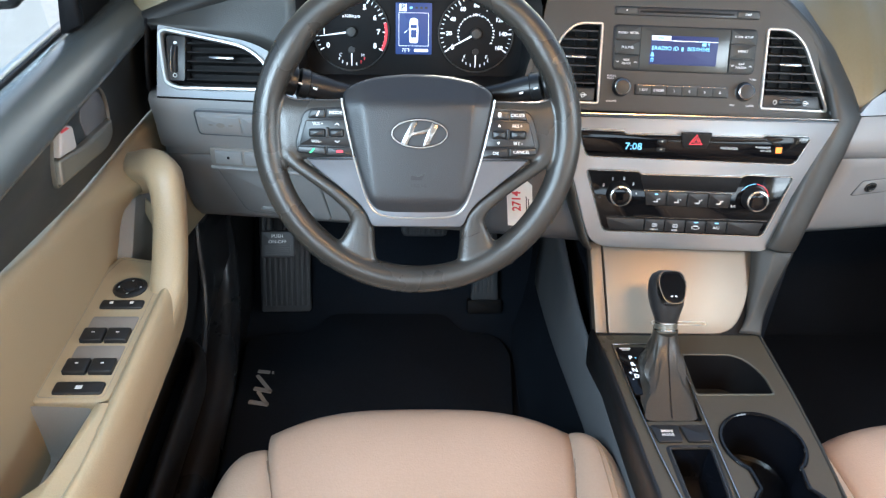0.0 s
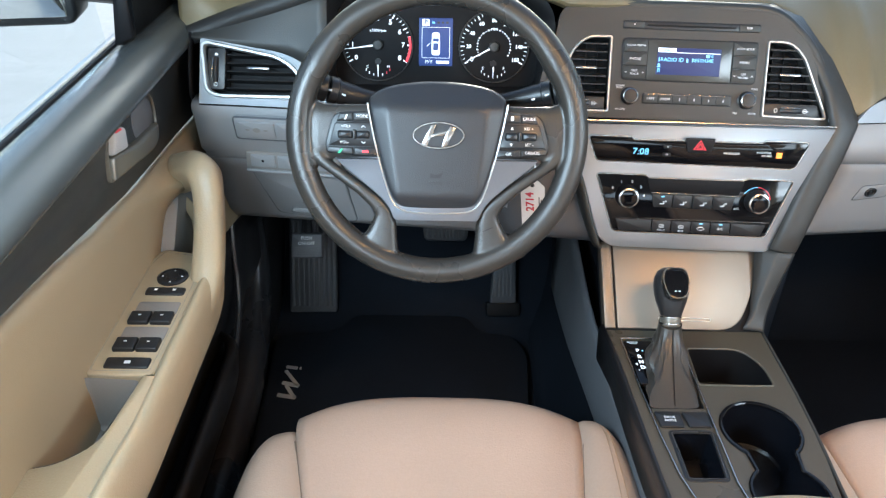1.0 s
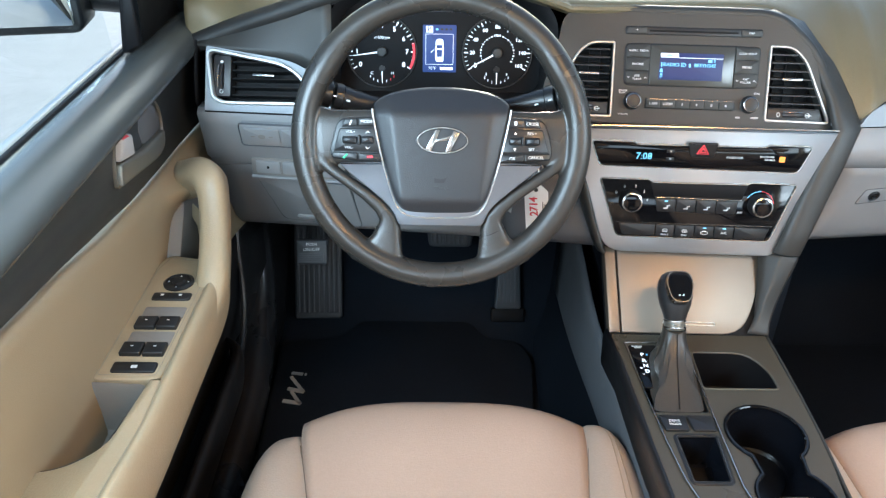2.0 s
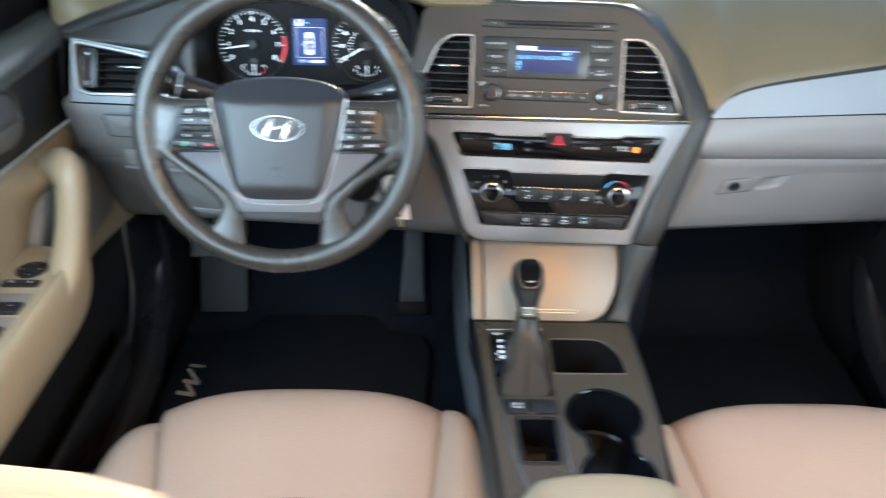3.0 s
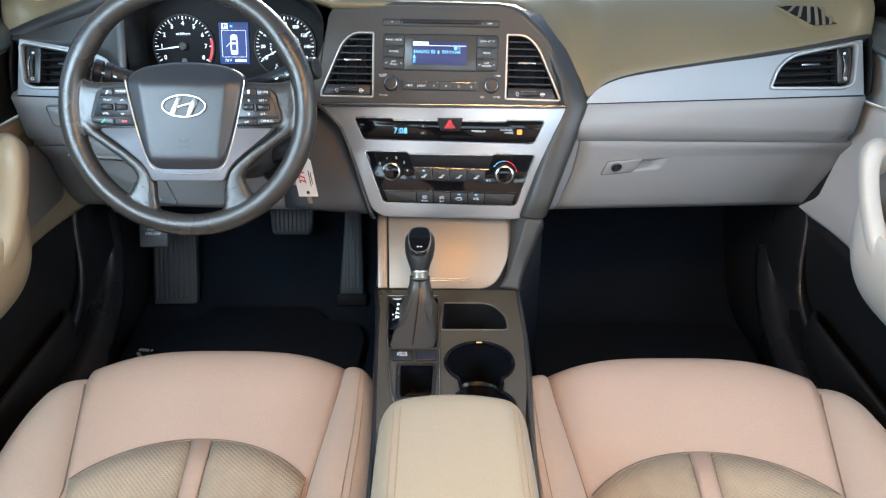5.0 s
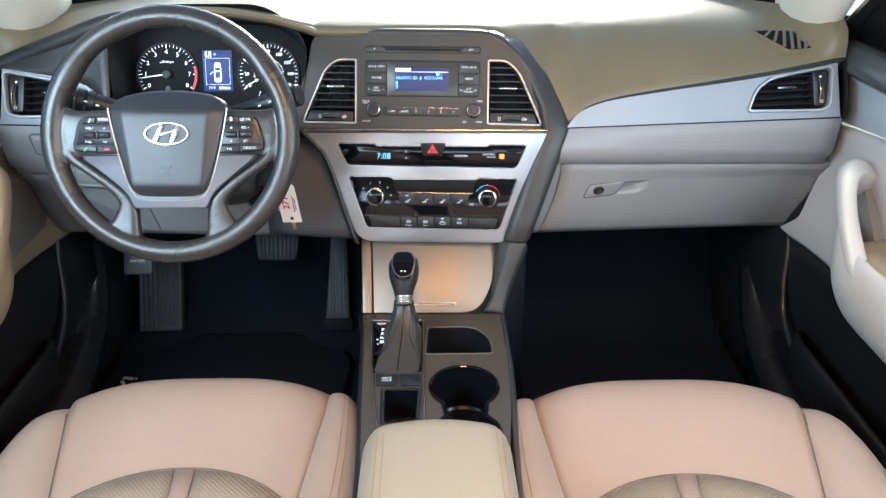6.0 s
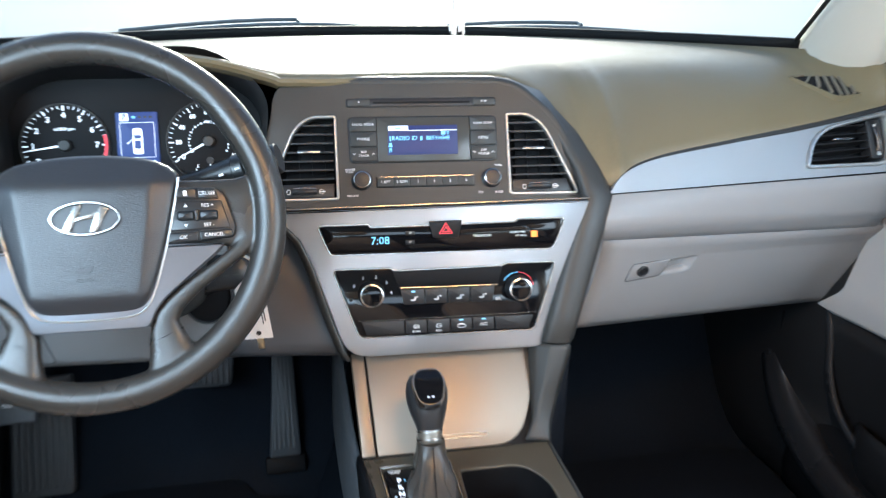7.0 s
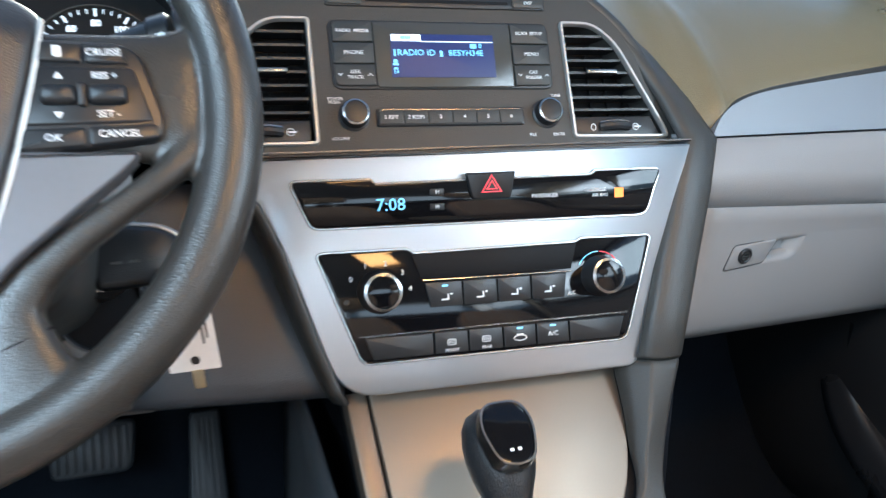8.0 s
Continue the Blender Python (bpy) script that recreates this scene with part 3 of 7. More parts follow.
def defroster(s):
    """Slotted side outlet in the pad, near the pillar."""
    th = thing("side_defroster_vent", "black slotted defroster outlet set in the dashboard top", "air vent", "side defroster vents")
    fr = axes((s * 0.662, 0.316, 0.7675), (1, 0.05 * s, 0.03 * s), (0, 0.90, 0.43))
    out = rounded([(-0.052, 0.032), (-0.012, -0.029), (0.046, -0.024), (0.042, -0.008), (0.02, 0.022)], [0.003, 0.006, 0.004, 0.006, 0.012])
    turn = lambda pts: [(1.17 * p[0], p[1]) for p in pts] if s > 0 else [(-1.17 * p[0], p[1]) for p in pts][::-1]  # noqa: E731
    plate("backing", fr, turn(out), -0.012, 0.002, VOID, th, bevel=0)
    rim("frame", fr, turn(inset(out, -0.003)), 0.004, -0.010, 0.0018, DASH, th)
    for i in range(7):
        ut = -0.036 + i * 0.0105
        ub = ut - 0.013
        vt = along([(-0.052, 0.031), (0.02, 0.021), (0.042, -0.008)], ut)[0]
        vb = along([(-0.052, 0.032), (-0.012, -0.0285), (0.046, -0.0235)], ub)[0]
        plate("slat", fr, turn([(ub - 0.0024, vb), (ub + 0.0026, vb), (ut + 0.0026, vt), (ut - 0.0024, vt)]), 0.0, 0.0045, TAUPE, th, bevel=0.0006)
    return th


defroster(1)
defroster(-1)

# ---- dash side trims with air vents ----
TRIM_R = [(0.002, -0.001), (0.504, 0.0), (0.504, 0.097), (0.376, 0.079), (0.224, 0.060), (0.110, 0.047), (0.062, 0.039), (0.024, 0.024)]
VENT_R = [(0.3307, 0.0158), (0.467, 0.0128), (0.4827, 0.0203), (0.4916, 0.0841), (0.4845, 0.0891), (0.376, 0.0715), (0.347, 0.0525)]
VENT_RAD = [0.006, 0.012, 0.012, 0.007, 0.010, 0.03, 0.03]


TRIM_L = [(0.0, 0.0), (0.196, 0.0), (0.190, 0.022), (0.168, 0.060), (0.128, 0.079), (0.0, 0.096)]


def side_trim(M, mirror, label):
    """Silver dash insert with its vent; mirror flips it for the driver's side."""
    f = (lambda pts: [(0.4957 - p[0], p[1]) for p in pts][::-1]) if mirror else (lambda pts: list(pts))  # noqa: E731
    th = thing("dash_side_trim", label, "dash trim", "dash side trims")
    outline = rounded(TRIM_L, [0.002, 0.01, 0.03, 0.03, 0.03, 0.004]) if mirror else rounded(TRIM_R, [0.002, 0.004, 0.004, 0.05, 0.05, 0.04, 0.02, 0.02])
    hole = f(rounded(VENT_R, VENT_RAD))
    holed("insert", M, outline, [hole], -0.03, 0.004, SILVER_BLUE, th, depth=0.03)
    u0, u1 = (0.0, 0.196) if mirror else (0.004, 0.504)
    tube("gap_line", [M @ Vector((u, -0.0012, 0.0028)) for u in np.linspace(u0, u1, 8)], 0.0012, VOID, th, n=6)
    vent = tagged(new("side_air_vent"), "black slatted air vent with satin chrome surround", "air vent", "side air vents")
    rim("surround", M, inset(hole, -0.0035), 0.0060, 0.001, 0.0095, SATIN, vent, "satin chrome surround")
    inner = inset(hole, 0.0025)
    plate("backing", M, inner, -0.035, -0.028, VOID, vent, bevel=0)
    flip = (lambda u: 0.4957 - u) if mirror else (lambda u: u)  # noqa: E731
    # slats run across between the sloping left end and the wheel panel
    for i in range(5):
        v = 0.022 + i * 0.0122
        u0, u1 = 0.337 + max(0, v - 0.02) * 0.42, 0.455
        a, b = sorted((flip(u0), flip(u1)))
        bm = bmesh.new()
        loops_mesh(bm, M, [[(a, v, -0.020), (a, v + 0.0022, -0.020), (a, v + 0.004, 0.0), (a, v + 0.0018, 0.0012)], [(b, v + 0.002, -0.020), (b, v + 0.0042, -0.020), (b, v + 0.006, 0.0), (b, v + 0.0038, 0.0012)]])
        part("slat", bm, BLACK, vent)
    a, b = sorted((flip(0.39), flip(0.425)))
    plate("slider", M, rounded(box2(a, 0.0535, b, 0.0575), 0.0018), -0.003, 0.004, CHROME, vent, label="chrome slat slider")
    a, b = sorted((flip(0.458), flip(0.4845)))
    plate("wheel_panel", M, rounded(box2(a, 0.022, b, 0.083), 0.004), -0.02, 0.0005, BLACK, vent)
    cu = flip(0.472)
    tube("thumbwheel", [M @ Vector((cu, v, 0.001 + 0.004 * math.sin(math.pi * (v - 0.034) / 0.034))) for v in np.linspace(0.034, 0.068, 8)], 0.0038, BLACK, vent, n=8)
    tube("thumbwheel_rim", [M @ Vector((cu - 0.004, v, 0.002 + 0.005 * math.sin(math.pi * (v - 0.034) / 0.034))) for v in np.linspace(0.034, 0.068, 8)], 0.0012, CHROME, vent, n=6)
    rim("open_mark", M, ellipse(cu, 0.0295, 0.003, 0.003, 14), 0.0008, 0.0005, 0.0012, WHITE, vent)
    plate("closed_mark", M, ellipse(cu, 0.0735, 0.0026, 0.002, 14), 0.0005, 0.001, WHITE, vent, bevel=0)
    return th


side_trim(PT, False, "pale blue-grey silver passenger dash insert")
side_trim(DT, True, "pale blue-grey silver driver dash insert")

# dark lip above the passenger insert, and the dark face left of the cluster
FACE = [(-0.745, 0.731), (-0.605, 0.717), (-0.580, 0.709), (-0.565, 0.701), (-0.550, 0.675), (-0.538, 0.645)]
left_face = sheet("dash_left_face", [[(x, lerp(0.225 - 0.085 * (x + 0.733) + (z0 - 0.647) * 0.5, along(EDGE, x)[0] + 0.004, t), lerp(z0, along(EDGE, x)[1] - 0.010, t)) for t in np.linspace(0, 1, 6)] for x, z0 in [(x, along(FACE, x)[0]) for x in np.linspace(-0.745, -0.538, 14)]], TRIM_DARK, thick=0.004)
tagged(left_face, "dark grey grained dash face beside the instrument hood", "dash panel")

# ---- lower dash panels ----


def lower_profile(x, glove):
    """Points (y, z) down the panel face at |x|, from the trim's lower edge to the underside."""
    k = (x - 0.21) / 0.53
    yt = 0.187 + 0.105 * (x - 0.239) if glove else 0.180 + 0.085 * (x - 0.239)
    ys = 0.184 + 0.165 * (x - 0.235)
    zs = 0.577 - 0.034 * max(0.0, k)
    zb = 0.446 - 0.062 * k
    yb = 0.186 + 0.30 * (x - 0.21)
    return yt, ys, yb, zb, zs


def lower_panels(s, split):
    """Light grey panels under the side trims: an upper roll and the lower face."""
    xs = np.linspace(0.205, 0.744, 16) if split else np.linspace(0.262, 0.746, 15)
    lift = 0.007 if split else 0.0
    upper, lower = [], []
    for x in xs:
        yt, ys, yb, zb, zs = lower_profile(x, split)
        zs += lift
        if split:
            face = ((yt - 0.001, 0.642), (lerp(yt, ys, 0.25) - 0.006, 0.624), (lerp(yt, ys, 0.5) - 0.0105, zs + 0.036), (lerp(yt, ys, 0.7) - 0.0118, zs + 0.027), (ys - 0.0105, zs + 0.019), (ys - 0.0060, zs + 0.0105), (ys + 0.0005, zs + 0.003), (ys + 0.0045, zs + 0.0005))
        else:
            face = ((yt - 0.001, 0.642), (lerp(yt, ys, 0.25) - 0.006, 0.624), (lerp(yt, ys, 0.6) - 0.0105, zs + 0.027), (ys - 0.0120, zs + 0.014), (ys - 0.0115, zs + 0.005), (ys - 0.004, zs + 0.0005))
        upper.append([(s * x, y, z) for y, z in ((yt + 0.03, 0.6465), (yt + 0.004, 0.6455), *face, (ys + 0.03, zs))])
        lower.append([(s * x, y, z) for y, z in ((ys + 0.03, zs - 0.0015), (ys + 0.002, zs - 0.002), (ys, zs - 0.007), (lerp(ys, yb, 0.3), zs - 0.032), (lerp(ys, yb, 0.65), lerp(zs, zb, 0.6)), (yb, zb + 0.012), (yb + 0.008, zb), (yb + 0.10, zb - 0.008), (yb + 0.25, zb + 0.01))])
    return upper, lower


pu, plow = lower_panels(1, True)
top_roll = thing("passenger_dash_panel", "light grey grained panel above the glove box", "dash panel")
sheet("upper_roll", pu, GREY, top_roll, thick=0.004, flip=True)
glove = thing("glove_box", "light grey glove box door with keyed latch, closed", "glove box")


def lid_edge(z):
    """The glove box lid's curved side edge beside the stack frame."""
    k = max(0.0, (0.575 - z) / 0.123)
    return 0.239 - 0.008 * k - 0.022 * k * k


def glove_face(x, edge, top=0.0):
    """One upright strip of the lower face; edge(z) shifts it sideways near the stack."""
    yt, ys, yb, zb, zs = lower_profile(x, True)
    ys, yb, zs = ys + 0.005, yb + 0.006, zs + 0.0062
    prof = ((ys + 0.03, zs - 0.0015 + top), (ys + 0.001 - top, zs - 0.002 + top), (ys, zs - 0.0035), (lerp(ys, yb, 0.15), zs - 0.018), (lerp(ys, yb, 0.3), zs - 0.032), (lerp(ys, yb, 0.48), lerp(zs, zb, 0.42)), (lerp(ys, yb, 0.65), lerp(zs, zb, 0.6)), (lerp(ys, yb, 0.85), lerp(zs, zb, 0.78)), (yb, zb + 0.012), (yb + 0.008, zb), (yb + 0.10, zb - 0.008), (yb + 0.25, zb + 0.01))
    return [(edge(z), y, z) for y, z in prof]


def ease(e0, e1, v):
    t = min(1.0, max(0.0, (v - e0) / (e1 - e0)))
    return t * t * (3 - 2 * t)


def scoop(x, z):
    """Depth of the finger recess beside the latch."""
    u, v = x - 0.345, z - 0.522
    return 0.012 * ease(0.004 + 0.7 * v, 0.008 + 0.7 * v, u) * (1 - ease(0.036 + 0.5 * v, 0.062 + 0.5 * v, u)) * ease(-0.0125, -0.0045, v) * (1 - ease(0.0115, 0.0135, v))


strips = []
for x in sorted(set([round(v, 4) for v in np.linspace(0.239, 0.778, 17)] + [round(v, 4) for v in np.arange(0.336, 0.418, 0.0016)])):
    strip = glove_face(x, lambda z, k=(x - 0.239) / 0.539: lerp(lid_edge(z), 0.778, k))
    steps = [0, 1, 2, 3, *np.arange(4, 5.4, 0.05), 6, 7, 8, 9, 10, 11]
    strip = [along([(i, *p) for i, p in enumerate(strip)], v) for v in steps]
    strips.append([(px, y + scoop(px, z), z) for px, y, z in strip])
sheet("lid", strips, GREY, glove, thick=0.004, flip=True)
sheet("end_panel", [glove_face(0.222, lambda z, k=k: lid_edge(z) - 0.0022 - k, 0.002) for k in (0.060, 0.030, 0.0)], GREY, glove, thick=0.004, flip=True)
seam = [lower_profile(x, True) for x in np.linspace(0.239, 0.742, 16)]
tube("seam_gap", [(x, p[1] + 0.0048, p[4] + 0.0060) for x, p in zip(np.linspace(0.239, 0.742, 16), seam)], 0.0012, VOID, top_roll, n=6)
tube("seam_gap", [(px - 0.0011, y - 0.0002, z) for px, y, z in glove_face(0.239, lid_edge)[2:9]], 0.0012, VOID, glove, n=6)
GLV = axes((0.345, 0.2149, 0.522), (1, 0.21, 0), (0, -0.14, 1))
LATCH = [(-0.060, -0.0130), (0.000, -0.0115), (0.017, 0.0130), (-0.051, 0.0125)]
rim("latch_gap", GLV, rounded(inset(LATCH, -0.0016), 0.006), 0.0018, -0.004, 0.0004, SLATE_SHADED, glove)
latch = plate("latch_plate", GLV, rounded(LATCH, 0.005), -0.012, 0.0014, GREY, glove, 0.0012)
LOCK = GLV @ Matrix.Translation((-0.033, 0.0005, 0.001))
lathe("lock_cylinder", LOCK, [(0.0105, 0), (0.0105, 0.0016), (0.0085, 0.0024), (0.0070, 0.0012), (0.001, 0.0012)], BLACK, latch, n=24, sy=0.82)
lathe("lock_ring", LOCK, [(0.0058, 0.001), (0.0058, 0.0022), (0.0046, 0.0022), (0.0046, 0.001)], CHROME, latch, "thin chrome ring", n=20, sy=0.82)
bar("key_slot", GLV, -0.0372, -0.0003, -0.0288, 0.0013, CHROME, latch, w=0.0034)

du, dlow = lower_panels(-1, False)
knee = thing("driver_knee_panel", "light grey grained lower dash panel under the column", "dash panel")
sheet("upper_roll", du, GREY, knee, thick=0.004)
sheet("lower_face", dlow, GREY, knee, thick=0.004)
KN = axes((-0.618, 0.2060, 0.614), (1, -0.10, 0), (0, -0.25, 1))
sw = plate("dimmer_panel", KN, rounded(box2(-0.064, -0.019, 0.085, 0.019), 0.006), -0.012, 0.0035, GREY, knee, 0.0015)
rim("dimmer_edge", KN, rounded(box2(-0.066, -0.021, 0.087, 0.021), 0.007), 0.0016, 0.0, 0.0030, SLATE, sw)
for u0, u1 in ((-0.057, -0.002), (0.002, 0.040), (0.044, 0.080)):
    key = plate("blank_switch", KN, rounded(box2(u0, -0.014, u1, 0.014), 0.002), 0.0, 0.0055, GREY, sw, 0.001)
plate("dimmer_mark", KN, ellipse(-0.030, 0.0, 0.006, 0.004, 12), 0.005, 0.0059, POCKET, sw, bevel=0)
bar("dimmer_mark", KN, -0.047, -0.0012, -0.041, 0.0012, POCKET, sw, w=0.0059)
bar("dimmer_mark", KN, -0.019, -0.0012, -0.013, 0.0012, POCKET, sw, w=0.0059)
KL = axes((-0.608, 0.2270, 0.549), (1, -0.13, 0), (0, -0.02, 1))
lip = plate("switch_recess", KL, rounded(box2(-0.070, -0.019, 0.082, 0.014), 0.004), -0.012, 0.0015, POCKET, knee, 0.001)
for u0, u1 in ((-0.062, -0.022), (-0.018, 0.022), (0.026, 0.066)):
    plate("blank_switch", KL, rounded(box2(u0, -0.010, u1, 0.011), 0.002), 0.0, 0.0045, GREY, lip, 0.001)
plate("lamp_dot", KL, ellipse(-0.042, 0.001, 0.0022, 0.0022, 10), 0.004, 0.0052, VOID, lip, bevel=0)
tube("recess_ledge", [KL @ Vector((u, -0.017, 0.003)) for u in (-0.070, 0.0, 0.082)], 0.0028, GREY, lip, n=8)
KF = axes((-0.590, 0.2735, 0.464), (1, -0.21, 0), (0, -0.37, 1))
fuse = plate("fuse_cover", KF, rounded([(-0.064, -0.050), (0.078, -0.050), (0.069, 0.052), (-0.090, 0.052)], 0.01), -0.01, 0.0025, GREY, knee, 0.0012)
rim("cover_gap", KF, rounded([(-0.0655, -0.0515), (0.0795, -0.0515), (0.0705, 0.0535), (-0.0915, 0.0535)], 0.01), 0.0012, -0.004, 0.0014, SLATE, fuse)
plate("pull_ledge", KF, rounded([(-0.040, -0.042), (0.050, -0.042), (0.046, -0.032), (-0.034, -0.032)], 0.003), 0.001, 0.0050, GREY, fuse, 0.002)
for u in (-0.012, 0.0, 0.012):
    bar("fuse_mark", KF, u - 0.003, -0.018, u + 0.003, -0.015, POCKET, fuse, w=0.0029)
tagged(plate("bonnet_release", axes((-0.668, 0.36, 0.395), (1, 0, 0), (0, 0.3, 1)), rounded(box2(-0.022, -0.012, 0.022, 0.012), 0.005), -0.03, 0.004, BLACK, bevel=0.003), "black bonnet release lever under the dash", "lever")

# black sheets put into the dark gaps where the dash meets the doors
for s, nm in ((-1, "trim_gap_left"), (1, "trim_gap_right")):
    path = [(0.292, 0.752), (0.266, 0.735), (0.240, 0.695), (0.226, 0.655)] + [(y, z) for _, y, z in pu[-1][2:6]] + [(y, z) for _, y, z in (glove_face(0.746, lambda z: 0.746)[2:4] if s > 0 else plow[-1][2:7])]
    seal = sheet(nm, [[(s * x, y + d, z) for x, d in ((0.7455, 0.020), (0.7470, 0.006), (0.750, 0.005), (0.753, 0.016), (0.758, 0.09))] for y, z in path], VOID, thick=0.002, flip=s > 0)
    tagged(seal, "black sheet filling the dark gap between dashboard end and door", "seal", kind="structure")

# ---- instrument cluster ----
cluster = thing("instrument_cluster", "black instrument cluster with two lit dials and a trip screen", "instrument cluster")
CL_OUT = rounded([(-0.158, -0.062), (0.160, -0.062), (0.166, 0.045), (0.110, 0.088), (-0.11, 0.088), (-0.162, 0.055)], [0.02, 0.02, 0.03, 0.05, 0.05, 0.03], 5)
plate("face", G, CL_OUT, -0.012, -0.004, VOID, cluster, bevel=0)
NEAR = rounded([(-0.158, -0.095), (0.160, -0.095), (0.180, 0.050), (0.115, 0.112), (-0.11, 0.112), (-0.166, 0.060)], [0.02, 0.02, 0.03, 0.06, 0.06, 0.03], 5)
bm = bmesh.new()
loops_mesh(bm, G, [[(p[0], p[1], -0.006) for p in CL_OUT], [(lerp(p[0], q[0], 0.5), lerp(p[1], q[1], 0.5), 0.04) for p, q in zip(CL_OUT, NEAR)], [(q[0], q[1], 0.085) for q in NEAR]], cap0=False, cap1=False)
part("hood_lining", bm, BLACK, cluster)


def dial(cx, labels, needle, red, title, step):
    """A round gauge with tick marks, figures, needle and small lower scale."""
    d = plate("dial", G, ellipse(cx, 0, 0.0545, 0.0545, 48), -0.004, -0.002, VOID, cluster, bevel=0)
    rim("bezel", G, ellipse(cx, 0, 0.0565, 0.0565, 48), 0.0018, -0.004, 0.0015, TRIM_DARK, d)
    n = (len(labels) - 1) * step
    for i in range(n + 1):
        a = radians(210 - 240 * i / n)
        major = i % step == 0
        r0, r1, hw = (0.0465 if major else 0.0490), 0.0530, (0.0009 if major else 0.0004)
        c, sn = math.cos(a), math.sin(a)
        plate("tick", G, [(cx + r0 * c - hw * sn, r0 * sn + hw * c), (cx + r0 * c + hw * sn, r0 * sn - hw * c), (cx + r1 * c + hw * sn, r1 * sn - hw * c), (cx + r1 * c - hw * sn, r1 * sn + hw * c)], -0.002, -0.0012, GLOW_WHITE, d, bevel=0)
    for i, tx in enumerate(labels):
        a = radians(210 - 240 * i / (len(labels) - 1))
        lettering("figure", tx, G, cx + 0.0400 * math.cos(a), 0.0400 * math.sin(a), 0.0105 if len(tx) < 2 else 0.0082, GLOW_WHITE, d, w=-0.0012, bold=0.0002)
    if red:
        k = [radians(v) for v in np.linspace(15, -30, 10)]
        plate("red_zone", G, [(cx + 0.0535 * math.cos(a), 0.0535 * math.sin(a)) for a in k] + [(cx + 0.0495 * math.cos(a), 0.0495 * math.sin(a)) for a in k[::-1]], -0.002, -0.0010, GLOW_RED, d, bevel=0)
    a = radians(needle)
    c, sn = math.cos(a), math.sin(a)
    plate("needle", G, [(cx - 0.0014 * sn, 0.0014 * c), (cx + 0.0014 * sn, -0.0014 * c), (cx + 0.047 * c + 0.0005 * sn, 0.047 * sn - 0.0005 * c), (cx + 0.047 * c - 0.0005 * sn, 0.047 * sn + 0.0005 * c)], 0.003, 0.0042, GLOW_WHITE, d, bevel=0)
    lathe("needle_cap", G @ Matrix.Translation((cx, 0, -0.002)), [(0.0080, 0), (0.0080, 0.007), (0.0066, 0.009), (0.002, 0.0095)], TRIM_DARK, d, n=24)
    # small lower scale
    for i in range(7):
        a = radians(215 + 110 * i / 6)
        c, sn = math.cos(a), math.sin(a)
        bx, by = cx + 0.023 * c, -0.027 + 0.020 * sn
        plate("small_tick", G, [(bx - 0.0005, by - 0.002), (bx + 0.0005, by - 0.002), (bx + 0.0005, by + 0.002), (bx - 0.0005, by + 0.002)], -0.002, -0.001, GLOW_RED if (red and i > 4) else GLOW_WHITE, d, bevel=0)
    plate("small_needle", G, [(cx - 0.0012, -0.026), (cx + 0.0012, -0.026), (cx + 0.0005, -0.046), (cx - 0.0005, -0.046)], -0.001, 0.0002, GLOW_WHITE, d, bevel=0)
    plate("small_hub", G, ellipse(cx, -0.026, 0.005, 0.005, 16), -0.001, 0.001, BLACK, d, bevel=0)
    for tx, u in title:
        lettering("scale_letter", tx, G, cx + u, -0.0335, 0.0065, GLOW_WHITE, d, w=-0.0012)
    return d


tach = dial(-0.092, list("012345678"), 188, True, (("C", -0.0165), ("H", 0.0165)), 4)
lettering("unit", "x1000rpm", G, -0.092, 0.022, 0.0062, GLOW_WHITE, tach, w=-0.0012)
speedo = dial(0.0925, ["0", "20", "40", "60", "80", "100", "120", "140", "160"], 208, False, (("E", -0.0165), ("F", 0.0165)), 4)
lettering("unit", "MPH", G, 0.0925, 0.027, 0.005, GLOW_WHITE, speedo, w=-0.0012)
for i in range(25):
    a = radians(210 - 240 * i / 24)
    c, sn = 0.0925 + 0.0265 * math.cos(a), 0.0265 * math.sin(a)
    w2 = 0.0014 if i % 2 == 0 else 0.0006
    plate("inner_mark", G, box2(c - w2, sn - 0.0010, c + w2, sn + 0.0010), -0.002, -0.0012, GLOW_WHITE, speedo, bevel=0)

trip = plate("trip_screen", G, rounded(box2(-0.0268, -0.031, 0.0268, 0.0425), 0.002), -0.004, 0.0, TRIP_BLUE, cluster, 0.0005, "lit blue trip computer screen")
rim("screen_frame", G, rounded(box2(-0.0222, -0.019, 0.0222, 0.0285), 0.001), 0.0006, 0.0, 0.0008, GLOW_WHITE, trip)
plate("gear_field", G, box2(-0.0215, 0.0305, -0.0105, 0.0405), 0.0, 0.0006, GLOW_WHITE, trip, bevel=0)
lettering("gear_letter", "P", G, -0.016, 0.0355, 0.0105, SCREEN_BLACK, trip, w=0.0008, bold=0.0004)
for u in (-0.004, 0.004, 0.011, 0.018):
    bar("icon", G, u - 0.002, 0.034, u + 0.002, 0.037, GLOW_CYAN if u < 0 else TRIM_DARK, trip)
# open-door car symbol seen from above
plate("car_symbol", G, rounded([(-0.0062, -0.0145), (0.0062, -0.0145), (0.0068, 0.0), (0.0058, 0.0195), (0.0, 0.0215), (-0.0058, 0.0195), (-0.0068, 0.0)], 0.003), 0.0, 0.0007, GLOW_WHITE, trip, bevel=0)
plate("car_glass", G, rounded([(-0.0045, 0.0065), (0.0045, 0.0065), (0.005, 0.0115), (-0.005, 0.0115)], 0.001), 0.0007, 0.001, TRIP_BLUE, trip, bevel=0)
plate("car_roof", G, rounded(box2(-0.0042, -0.007, 0.0042, 0.004), 0.001), 0.0007, 0.001, TRIP_BLUE, trip, bevel=0)
